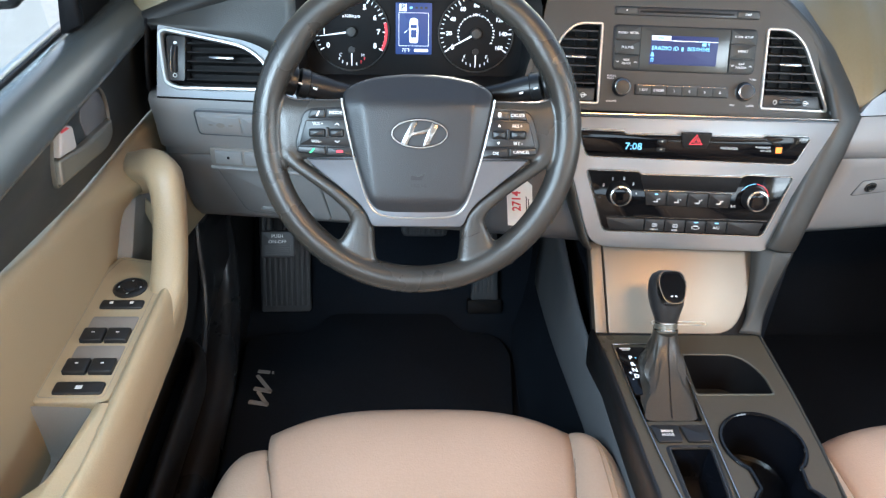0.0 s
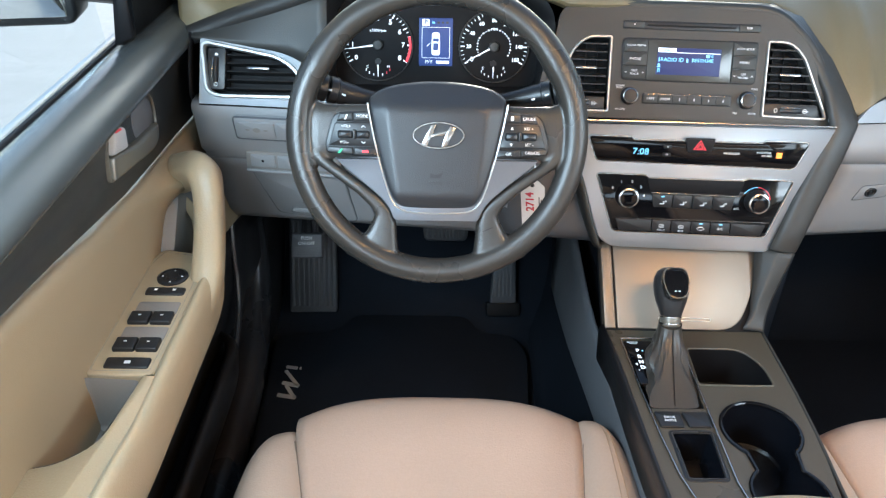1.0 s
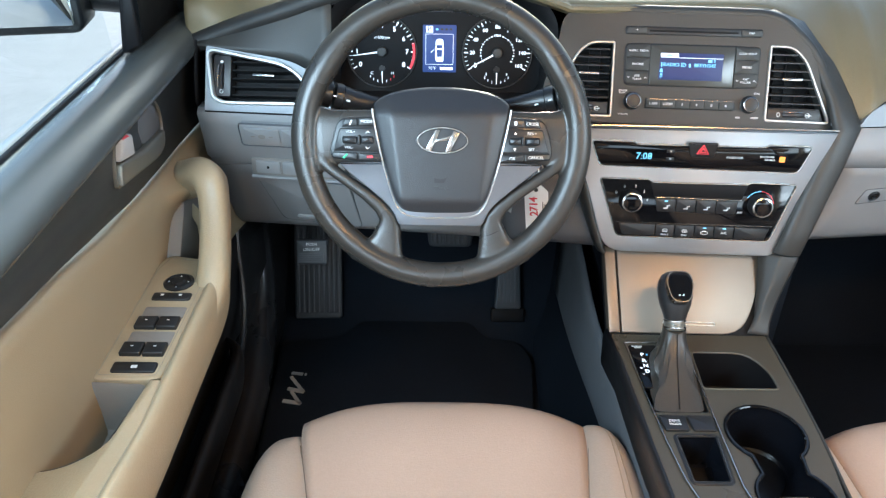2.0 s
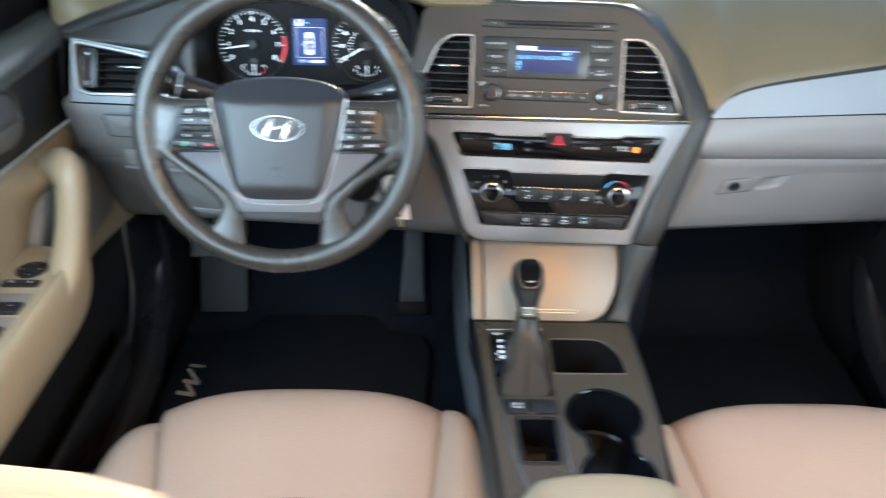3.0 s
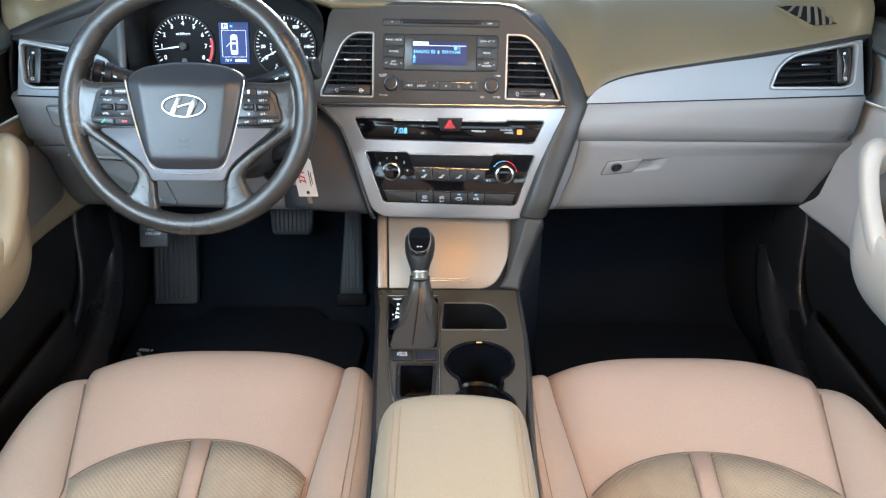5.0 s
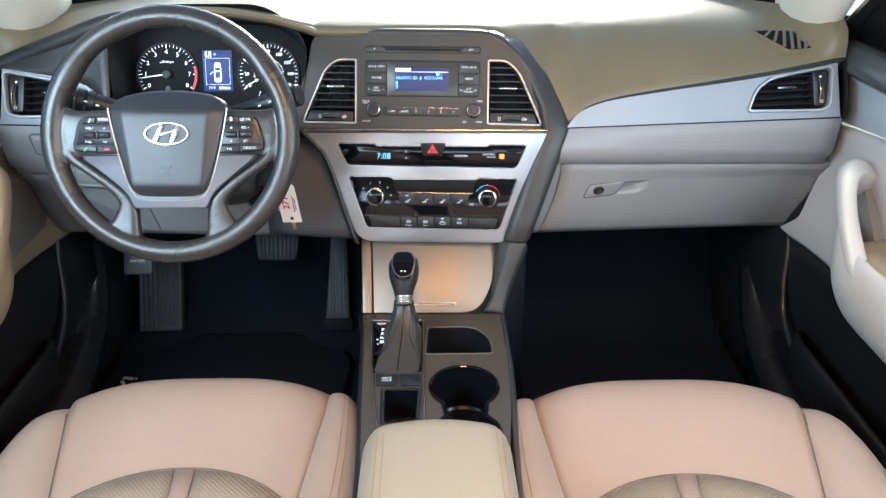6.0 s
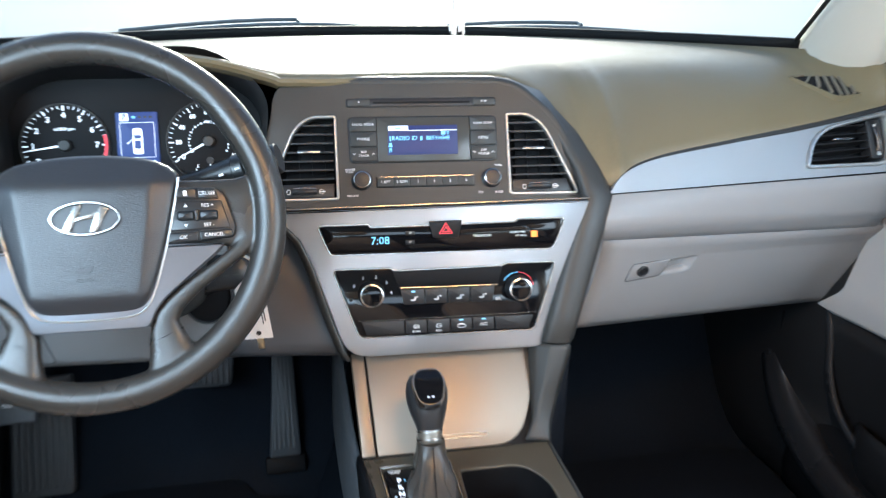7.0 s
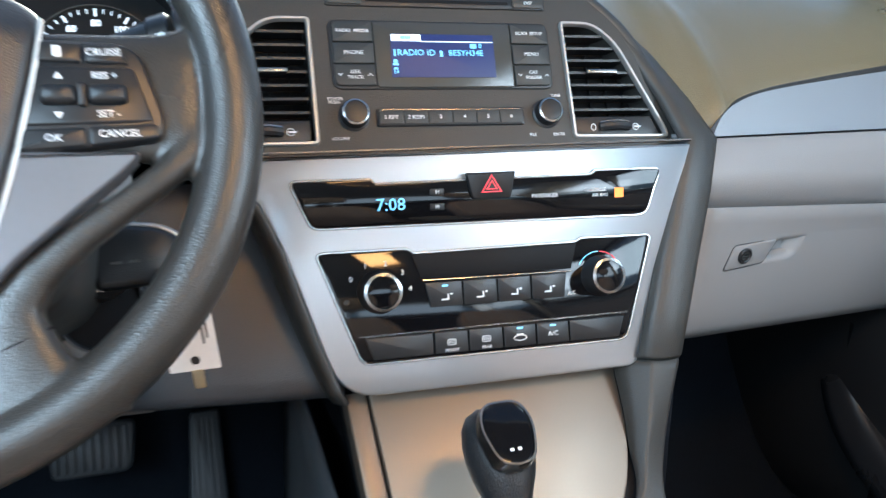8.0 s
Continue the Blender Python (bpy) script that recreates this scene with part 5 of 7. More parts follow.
for zz, x, y in ((0.645, -0.2135, 0.196), (0.630, -0.196, 0.190), (0.606, -0.1735, 0.184), (0.575, -0.160, 0.174), (0.547, -0.1505, 0.166), (0.50, -0.1365, 0.153), (0.465, -0.124, 0.143), (0.453, -0.118, 0.140)):
    rows.append([(x + 0.001, y - 0.002, zz), (x - 0.006, y + 0.010, zz - 0.002), (x - 0.009, y + 0.035, zz - 0.003), (x - 0.010, y + 0.08, zz - 0.003)])
fr = sheet("stack_driver_frame", rows, TRIM_DARK, thick=0.004, flip=True)
tagged(fr, "dark grey curved edge along the driver side of the stack", "dash panel")
rows = []
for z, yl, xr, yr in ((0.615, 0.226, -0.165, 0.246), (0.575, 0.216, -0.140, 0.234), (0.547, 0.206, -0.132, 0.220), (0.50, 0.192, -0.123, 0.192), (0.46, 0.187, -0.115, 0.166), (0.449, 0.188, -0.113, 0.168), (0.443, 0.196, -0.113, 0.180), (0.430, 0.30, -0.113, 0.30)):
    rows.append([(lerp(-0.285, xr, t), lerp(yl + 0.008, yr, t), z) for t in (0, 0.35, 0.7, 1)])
# the shade under the dash overhang is put into this panel's colour
col_side = sheet("column_side_panel", rows, SLATE_SHADED, thick=0.004, sub=1)
tagged(col_side, "lower dash panel between column and centre stack, darkened for shade", "dash panel")

# ---- centre console ----
console = thing("centre_console", "dark grey centre console with bins, cupholders and gear surround", "console")
CON = rounded([(-0.1115, 0.062), (-0.1055, -0.02), (-0.098, -0.15), (-0.090, -0.30), (-0.082, -0.62), (0.105, -0.62), (0.108, -0.30), (0.122, -0.19), (0.128, -0.10), (0.127, 0.0), (0.128, 0.062)], [0.004, 0.03, 0.03, 0.03, 0.01, 0.01, 0.03, 0.03, 0.03, 0.03, 0.004], 3)
BIN = rounded([(0.002, 0.020), (-0.002, -0.060), (0.104, -0.060), (0.104, -0.020), (0.082, 0.019)], [0.006, 0.006, 0.006, 0.03, 0.02], 4)[::-1]
CUP = [(0.055 + 0.0505 * math.cos(a), -0.146 + 0.0505 * math.sin(a)) for a in [radians(v) for v in np.linspace(-52, 232, 26)]]
CUP2 = [(0.055 + 0.046 * math.cos(a), -0.252 + 0.046 * math.sin(a)) for a in [radians(v) for v in np.linspace(128, 412, 26)]]
CUPS = CUP + CUP2
TRAY = rounded([(-0.0650, -0.1515), (-0.0625, -0.2300), (-0.0150, -0.2300), (-0.0115, -0.1515)], 0.005, 4)[::-1]
BOOTH = rounded([(-0.0900, 0.0360), (-0.0840, -0.1080), (-0.0080, -0.1080), (-0.0080, 0.0360)], 0.004, 4)[::-1]
holed("top", C, CON, [BIN, CUPS, TRAY, BOOTH], -0.012, 0.0, CONSOLE, console, depth=0.012)
well("bin", C, BIN, -0.001, 0.065, VOID, console, label="deep black open bin")
well("cupholder_well", C, CUPS, -0.001, 0.075, CUP_BLACK, console, label="glossy black twin cupholder wells")
well("tray", C, TRAY, -0.001, 0.05, CUP_BLACK, console, label="small black open tray")
well("gear_well", C, BOOTH, -0.001, 0.01, BLACK, console, taper=0.001)
rim("bin_edge", C, inset(BIN, -0.0022), 0.0030, -0.001, 0.0016, TRIM_BROWN, console, "brown-grey rounded edge")
rim("cup_edge", C, inset(CUPS, -0.0030), 0.0055, -0.001, 0.0028, GLOSS, console)
rim("tray_edge", C, inset(TRAY, -0.0040), 0.0060, -0.001, 0.0014, BLACK, console)
rim("tray_line", C, inset(TRAY, -0.0004), 0.0012, 0.0, 0.0022, BRONZE, console, "thin metal edge")
for pts in ([(-0.0935, 0.0410), (-0.0880, -0.060), (-0.0800, -0.160), (-0.0720, -0.225), (-0.0600, -0.270), (-0.045, -0.300)], [(-0.0935, 0.0410), (-0.0060, 0.0410)], [(-0.0060, 0.0410), (-0.0050, -0.110), (-0.0045, -0.235), (0.004, -0.285)]):
    tube("chrome_line", [(x, y, 0.3535) for x, y in pts], 0.0013, CHROME, console, "thin metal line", n=6)
# sides of the console down to the carpet
LEFT_TOP = ((0.075, -0.1125), (0.0, -0.104), (-0.15, -0.097), (-0.30, -0.089), (-0.62, -0.081))
RIGHT_TOP = ((0.075, 0.128), (0.0, 0.128), (-0.15, 0.127), (-0.30, 0.110), (-0.62, 0.106))
rows = [[(x + 0.001, y, 0.351), (x - 0.002, y, 0.3485), (x - 0.003, y, 0.338), (x + 0.001, y, 0.27)] for y, x in LEFT_TOP]
sheet("side_panel", rows, BLACK, console, thick=0.004, flip=True)
rows = [[(x, y, 0.352), (x + 0.004, y, 0.346), (x + 0.006, y, 0.335), (x + 0.008, y, 0.312)] for y, x in RIGHT_TOP]
sheet("side_panel", rows, TRIM_DARK, console, thick=0.004, sub=1)
rows = [[(x + 0.005, y, 0.318), (x + 0.009, y, 0.25), (x + 0.014, y, 0.12), (x + 0.016, y, 0.0)] for y, x in RIGHT_TOP]
sheet("side_carpet", rows, CARPET, console, thick=0.004, label="black carpet below the console edge")
tunnel = sheet("floor_tunnel", [[(x, y, z) for x, z in ((-0.17, 0.0), (-0.13, 0.03), (-0.112, 0.10), (-0.10, 0.2), (-0.082, 0.30))] for y in (0.76, 0.5, 0.2, -0.1, -0.4, -0.62)], CARPET, thick=0.006, sub=1, flip=True)
tagged(tunnel, "black carpet up the side of the centre tunnel", "carpet", kind="structure")
# grey panel along the driver's side of the console, widening towards the stack
rows = []
for y, z1, z0, xo in ((0.46, 0.352, 0.150, 0.0), (0.34, 0.350, 0.160, 0.0), (0.24, 0.330, 0.176, 0.0), (0.15, 0.304, 0.190, 0.003), (0.03, 0.298, 0.190, 0.015), (-0.09, 0.297, 0.188, 0.022), (-0.25, 0.298, 0.184, 0.031), (-0.62, 0.298, 0.180, 0.040)):
    rows.append([(x + xo, y, z) for x, z in ((-0.113, z1 + 0.001), (-0.119, z1 - 0.002), (-0.1225, z1 - 0.012), (-0.1265, lerp(z0, z1, 0.55)), (-0.1285, z0 + 0.012), (-0.126, z0), (-0.118, z0 - 0.003))])
wing = sheet("console_side_panel", rows, SLATE, thick=0.004, sub=1, flip=True)
tagged(wing, "slate grey side panel along the console by the driver", "console trim")

# storage lid below the climate panel
lid = thing("storage_lid", "brushed silver lid of the console storage compartment, closed", "storage lid")
plate("lid_panel", D, rounded([(-0.0925, -0.0015), (0.090, 0.0015), (0.1165, 0.062), (0.1235, 0.135), (-0.1005, 0.135)], [0.003, 0.03, 0.03, 0.004, 0.003], 5), -0.02, 0.0, LID, lid, 0.0015)
plate("side_strip", D, [(-0.1125, -0.002), (-0.0945, -0.0015), (-0.1025, 0.135), (-0.1200, 0.135)], -0.02, -0.0005, LID, lid, 0.002)
rim("handle_bar", D, rounded(box2(-0.030, 0.0132, 0.0500, 0.0190), 0.0028), 0.0013, -0.001, 0.0022, SATIN, lid, "thin metal pull line")
plate("lid_surround", D, [(-0.111, -0.004), (0.118, -0.004), (0.132, 0.14), (-0.119, 0.14)], -0.04, -0.006, VOID, lid, bevel=0)

# gear selector
shifter = thing("gear_selector", "dark grey leather gear selector with gloss black cap, in park", "gear selector")
neck, top = Vector((-0.037, 0.004, 0.412)), Vector((-0.037, 0.040, 0.480))
bm = bmesh.new()
FOOT = [(-0.060, 0.028), (-0.087, -0.105), (-0.007, -0.105), (-0.010, 0.028)]
loops = []
n = 64
for t in (0.0, 0.03, 0.07, 0.12, 0.17, 0.23, 0.30, 0.38, 0.47, 0.56, 0.66, 0.76, 0.87, 1.0):
    z = 0.350 + (neck.z - 0.350) * t
    lp = []
    k = (1 - t) ** 1.75
    for i in range(n):
        a = 2 * math.pi * i / n
        ca, sa = math.cos(a), math.sin(a)
        e, f = math.copysign(abs(ca) ** 0.32, ca), math.copysign(abs(sa) ** 0.32, sa)
        v = (1 - f) / 2
        x0, x1 = lerp(FOOT[0][0], FOOT[1][0], v), lerp(FOOT[3][0], FOOT[2][0], v)
        fx, fy = lerp(x0, x1, (1 + e) / 2), lerp(FOOT[0][1], FOOT[1][1], v)
        fold = 1 + (0.08 * math.sin(5 * a + 9 * t) + 0.07 * math.sin(11 * a - 8 * t) + 0.03 * math.sin(17 * a + 5 * t)) * math.sin(math.pi * min(1, t * 1.1)) * min(1.0, 2.2 * (1 - t))
        # deep side pleats above the base, and a ridge over each
        for a0, t0, deep in ((radians(-28), 0.20, 0.50), (radians(-158), 0.16, 0.55), (radians(-8), 0.45, 0.16), (radians(-120), 0.42, 0.12), (radians(-60), 0.50, 0.14), (radians(150), 0.35, 0.2)):
            da = (a - a0 + math.pi) % (2 * math.pi) - math.pi
            near = math.exp(-(da / 0.30) ** 2) - 0.35 * math.exp(-((abs(da) - 0.62) / 0.25) ** 2)
            fold -= deep * near * math.exp(-((t - t0) / 0.14) ** 2)
        nx, ny = neck.x + 0.0165 * ca * fold, neck.y - 0.012 * (1 - t) + 0.0165 * sa * fold
        cx = lerp(neck.x, -0.046, k)
        x = lerp(nx, fx, k)
        lp.append((cx + (x - cx) * lerp(1.0, fold, 0.7), lerp(ny, fy, k), z))
    loops.append(lp)
front_seam = [Vector(lp[48]) + Vector((0, -0.0008, 0.0004)) for lp in loops[1:]]
loops_mesh(bm, WORLD, loops)
part("boot", bm, BOOT, shifter, "creased leather boot")
tube("boot_seam", front_seam, 0.0007, VOID, shifter, n=5)
ax = (top - neck).normalized()
K = axes(neck, (1, 0, 0), Vector((1, 0, 0)).cross(-ax))
lathe("collar", K, [(0.0135, -0.004), (0.0150, 0.0), (0.0150, 0.004), (0.0142, 0.0045), (0.0142, 0.0065), (0.0152, 0.007), (0.0152, 0.012), (0.013, 0.013)], LEVER, shifter, "dark satin collar")
for w in (0.0005, 0.0100):
    lathe("collar_ring", K, [(0.0140, w - 0.0012), (0.0160, w - 0.0008), (0.0160, w + 0.0008), (0.0140, w + 0.0012)], CHROME, shifter, "thin chrome ring", n=28)
bm = bmesh.new()
loops = []
for w, rx, ry, dy in ((0.010, 0.0145, 0.0155, 0.0), (0.020, 0.0175, 0.0180, 0.0), (0.032, 0.0220, 0.0220, 0.001), (0.044, 0.0245, 0.0240, 0.002), (0.055, 0.0250, 0.0245, 0.003), (0.066, 0.0230, 0.0228, 0.005), (0.074, 0.0180, 0.0185, 0.007), (0.0785, 0.0095, 0.0100, 0.008)):
    loops.append([(rx * math.cos(2 * math.pi * i / 28), dy + ry * math.sin(2 * math.pi * i / 28), w) for i in range(28)])
loops_mesh(bm, K, loops)
part("knob", bm, KNOB, shifter)
KC = axes(neck + ax * 0.056 + Vector((0, -0.0185, 0.0125)), (1, 0, 0), (0, 0.80, 0.60))
cap = rounded([(-0.013, 0.024), (-0.0185, 0.008), (-0.012, -0.020), (0.012, -0.020), (0.0185, 0.008), (0.013, 0.024)], [0.012, 0.02, 0.012, 0.012, 0.02, 0.012], 4)
rim("cap_ring", KC, inset(cap, -0.0018), 0.0028, -0.012, 0.0014, CHROME, shifter, "chrome ring")
plate("cap", KC, cap, -0.012, 0.0, GLOSS, shifter, 0.001, "gloss black cap", dome=0.0006)
bar("cap_mark", KC, -0.004, -0.0115, -0.0015, -0.0095, WHITE, shifter, w=0.0018)
bar("cap_mark", KC, 0.0015, -0.0115, 0.004, -0.0095, WHITE, shifter, w=0.0018)
gate = plate("gate_panel", C, rounded([(-0.0900, 0.0350), (-0.0850, -0.0600), (-0.0620, -0.0600), (-0.0480, 0.0350)], 0.004), -0.008, 0.0012, GLOSS, shifter, 0.0006, "gloss black gear position panel")
for tx, v in (("P", 0.0120), ("R", -0.0015), ("N", -0.0135), ("D", -0.0255)):
    lettering("gear_letter", tx, C, -0.0735, v, 0.0095, GLOW_WHITE, gate, w=0.0016, bold=0.0003)
lettering("gear_letter", "+", C, -0.0810, -0.0190, 0.0085, GLOW_WHITE, gate, w=0.0016)
lettering("gear_letter", "-", C, -0.0800, -0.0310, 0.0085, GLOW_WHITE, gate, w=0.0016)
bar("position_mark", C, -0.0675, 0.0110, -0.0655, 0.0130, GLOW_CYAN, gate, w=0.0016)
bar("release_print", C, -0.0850, 0.0310, -0.0690, 0.0328, WHITE, gate, w=0.0016)
bar("release_print", C, -0.0820, 0.0278, -0.0710, 0.0292, WHITE, gate, w=0.0016)
for u0, u1, lab in ((-0.0800, -0.0445, "DRIVE MODE"), (-0.0425, -0.0085, "")):
    key = plate("mode_switch", C, rounded([(u0 + 0.004, -0.1440), (u1, -0.1440), (u1, -0.1160), (u0, -0.1160)], 0.003), -0.004, 0.0035, BLACK, console, 0.001)
    if lab:
        lettering("print", "DRIVE", C, (u0 + u1) / 2 + 0.001, -0.1275, 0.0055, WHITE, key, w=0.0038)
        lettering("print", "MODE", C, (u0 + u1) / 2 + 0.001, -0.1335, 0.0055, WHITE, key, w=0.0038)

# padded armrest box
arm = thing("armrest_box", "cream leather padded console armrest with twin stitching, closed", "armrest")
rows = []
for y, z, half in ((-0.308, 0.352, 0.086), (-0.305, 0.395, 0.089), (-0.310, 0.418, 0.090), (-0.322, 0.430, 0.0915), (-0.36, 0.434, 0.0915), (-0.45, 0.437, 0.0925), (-0.56, 0.437, 0.0925), (-0.66, 0.435, 0.0925), (-0.68, 0.40, 0.084), (-0.68, 0.352, 0.08)):
    r = []
    for k in (-1, -0.985, -0.93, -0.82, -0.6, -0.3, 0, 0.3, 0.6, 0.82, 0.93, 0.985, 1):
        drop = 0.0 if abs(k) < 0.8 else (abs(k) - 0.8) ** 2 * 0.75
        bow = 0.012 * k * k if y > -0.34 else 0
        r.append((0.012 + half * k, y - bow, z - drop * (1 if z > 0.36 else 0) + (0.006 * (1 - k * k) if z > 0.41 else 0)))
    rows.append(r)
arm_pad = sheet("pad", rows, CREAM, arm, thick=0.004, sub=1, flip=True)
for s in (-1, 1):
    x = 0.012 + s * 0.0865
    sheet("skirt", [[(x - s * 0.002, y, 0.41), (x, y, 0.395), (x, y, 0.37), (x - s * 0.002, y, 0.345)] for y in (-0.345, -0.45, -0.56, -0.67)], CREAM, arm, thick=0.004, flip=s > 0)


# ---- steering wheel ----
wheel = thing("steering_wheel", "dark grey four-spoke steering wheel with silver trim and airbag hub", "steering wheel")
mir = lambda pts: [(-p[0], p[1]) for p in pts][::-1]  # noqa: E731


def ring_solid(bm, rings):
    """A closed tube of vertex rings, joined end to end."""
    n = len(rings[0])
    for a, b in zip(rings, rings[1:] + rings[:1]):
        for j in range(n):
            bm.faces.new((a[j], a[(j + 1) % n], b[(j + 1) % n], b[j]))


def arm_solid(bm, M, rows, flip_u):
    """A rounded arm along rows of (u, v, half width, back, front), square to its run."""
    loops = []
    for i, (u, v, h, w0, w1) in enumerate(rows):
        a, b = rows[max(i - 1, 0)], rows[min(i + 1, len(rows) - 1)]
        d = Vector((b[0] - a[0], b[1] - a[1])).normalized()
        wc, wh = (w0 + w1) / 2, (w1 - w0) / 2
        lp = []
        for k in range(20):
            q = 2 * math.pi * k / 20
            e = h * math.copysign(abs(math.cos(q)) ** 0.6, math.cos(q))
            f = wc + wh * math.copysign(abs(math.sin(q)) ** 0.7, math.sin(q))
            x, y = u + d.y * e, v - d.x * e
            lp.append((-x if flip_u else x, y, f))
        loops.append(lp)
    loops_mesh(bm, M, loops)


# the moulded skin: rim, side spokes and lower arms run into one another
bm = bmesh.new()
NR = 120
rings = []
for i in range(NR):
    a = 2 * math.pi * i / NR
    near = lambda g, wide: math.exp(-((math.degrees((a - radians(g) + math.pi) % (2 * math.pi) - math.pi)) / wide) ** 2)  # noqa: E731
    grip = 0.20 * (near(31, 10) + near(149, 10))
    ring = []
    for j in range(20):
        b = 2 * math.pi * j / 20
        r = 0.0164 * (1 + grip * (0.5 - 0.5 * math.cos(b)))
        ring.append(bm.verts.new(W @ Vector(((0.1732 + r * math.cos(b)) * math.cos(a), (0.1732 + r * math.cos(b)) * math.sin(a), 1.02 * r * math.sin(b)))))
    rings.append(ring)
ring_solid(bm, rings)
W = W @ Matrix.Translation((0, 0, -0.007))
ARM = [(0.168, 0.004, 0.012, -0.004, 0.014), (0.156, -0.020, 0.0095, -0.003, 0.0155), (0.1405, -0.0365, 0.0075, -0.003, 0.0160), (0.1200, -0.0515, 0.0072, -0.004, 0.0160), (0.0960, -0.0685, 0.0078, -0.005, 0.0160), (0.0765, -0.0855, 0.0092, -0.006, 0.0155), (0.0670, -0.0985, 0.0122, -0.006, 0.0150), (0.0665, -0.1120, 0.0160, -0.006, 0.0150), (0.0690, -0.1260, 0.0195, -0.006, 0.0155), (0.0730, -0.1400, 0.0260, -0.005, 0.0165), (0.0770, -0.1540, 0.0340, -0.003, 0.0170), (0.0790, -0.1620, 0.0380, 0.000, 0.0160)]
SIDE = [(0.170, 0.000, 0.060, -0.003, 0.012), (0.160, 0.001, 0.048, -0.004, 0.0145), (0.150, 0.002, 0.040, -0.005, 0.0155), (0.138, 0.003, 0.0345, -0.005, 0.0150), (0.120, 0.003, 0.0340, -0.005, 0.0140), (0.095, 0.003, 0.0345, -0.006, 0.0135), (0.060, 0.003, 0.0350, -0.010, 0.0130), (0.0, 0.003, 0.0350, -0.014, 0.0120)]
for flip_u in (False, True):
    arm_solid(bm, W, ARM, flip_u)
    arm_solid(bm, W, SIDE, flip_u)
skin = part("rim", bm, WHEEL, wheel, "grained dark grey moulded rim and spokes")
mod = skin.modifiers.new("fuse", "REMESH")
mod.mode, mod.voxel_size, mod.use_smooth_shade = "VOXEL", 0.0016, True
mod = skin.modifiers.new("soften", "SMOOTH")
mod.factor, mod.iterations = 0.5, 12
for flip_u in (False, True):
    tube("leg_seam", [W @ Vector(((-1 if flip_u else 1) * u, v, w)) for u, v, w in spline([(0.0505, -0.1245, 0.0085), (0.056, -0.1215, 0.0133), (0.066, -0.1175, 0.0147), (0.076, -0.1130, 0.0135), (0.0825, -0.1100, 0.009)], 3)], 0.0007, VOID, wheel, n=5)

# satin trim that runs from the switch blocks round below the cover
WING = [(0.0760, -0.0270), (0.1270, -0.0290), (0.1180, -0.0385), (0.0940, -0.0580), (0.0690, -0.0790), (0.0585, -0.0920), (0.0530, -0.1075), (0.0, -0.1075)]
plate("silver_trim", W, rounded([(u, v) for u, v in WING] + [(-u, v) for u, v in WING[:-1]][::-1], [0.002, 0.001, 0.004, 0.01, 0.01, 0.01, 0.006, 0.001] + [0.006, 0.01, 0.01, 0.01, 0.004, 0.001, 0.002], 3), 0.0, 0.0196, WING_SILVER, wheel, 0.0016, "satin silver lower trim")

# airbag cover: flat middle, sloping side facets, a brow that falls away at the top
HALF = [(0.0, 0.0662), (0.020, 0.0655), (0.0435, 0.0628), (0.0620, 0.0585), (0.0755, 0.0525), (0.0838, 0.0450), (0.0842, 0.0360), (0.0815, 0.0200), (0.0775, 0.0), (0.0705, -0.0300), (0.0630, -0.0560), (0.0585, -0.0690), (0.0535, -0.0800), (0.0460, -0.0880), (0.0340, -0.0918), (0.0170, -0.0930)]
COVER = [(u, v) for u, v, _ in spline([(u, v, 0) for u, v in HALF] + [(0.0, -0.0933, 0)] + [(-u, v, 0) for u, v in HALF[1:]][::-1], 4, closed=True)]


def cover_height(u, v):
    soft = lambda d, k: k * math.log1p(math.exp(min(d / k, 40.0)))  # noqa: E731
    crease = 0.0585 + 0.128 * v
    return 0.0300 - 0.42 * soft(abs(u) - crease, 0.0012) - 0.80 * soft(v - 0.034, 0.0035) - 0.75 * soft(-0.077 - v, 0.003)


bm = bmesh.new()
loops = [[(u, v, 0.0) for u, v in COVER]]
for k, low in ((1.0, 0.0040), (0.992, 0.0022), (0.982, 0.0010), (0.965, 0.0002)) + tuple((q, 0.0) for q in np.linspace(0.94, 0.03, 30)):
    loops.append([(u * k, -0.014 + (v + 0.014) * k, max(cover_height(u * k, -0.014 + (v + 0.014) * k) - low, 0.002)) for u, v in COVER])
loops_mesh(bm, W, loops)
part("airbag_cover", bm, HUB, wheel, "grained dark grey airbag cover")
edge = [(u, v - 0.0022 * min(1.0, max(0.0, (-0.055 - v) / 0.03))) for u, v in inset(COVER, -0.0018) if v < 0.040]
cut = next(i for i in range(len(edge)) if edge[i][0] > 0 > edge[i - 1][0]) if any(edge[i][0] > 0 > edge[i - 1][0] for i in range(1, len(edge))) else 0
edge = edge[cut:] + edge[:cut]
tube("chrome_line", [W @ Vector((u, v, 0.0200)) for u, v in edge], 0.0012, SATIN, wheel, "thin satin chrome line", n=6)
emb = rim("badge_ring", W, ellipse(0.0015, 0.0005, 0.0325, 0.0170, 44), 0.0030, 0.0290, 0.0330, CHROME, wheel, "oval chrome badge ring")
plate("badge_field", W, ellipse(0.0015, 0.0005, 0.0305, 0.0150, 32), 0.0280, 0.0303, HUB, emb, bevel=0)
plate("badge_bar", W, [(-0.0195, -0.0098), (-0.0125, -0.0130), (-0.0085, -0.0040), (-0.0005, 0.0140), (-0.0080, 0.0130), (-0.0130, 0.0030)], 0.0290, 0.0324, CHROME, emb, 0.0006)
plate("badge_bar", W, [(0.0045, -0.0140), (0.0125, -0.0120), (0.0165, -0.0030), (0.0230, 0.0095), (0.0155, 0.0125), (0.0100, 0.0020)], 0.0290, 0.0324, CHROME, emb, 0.0006)
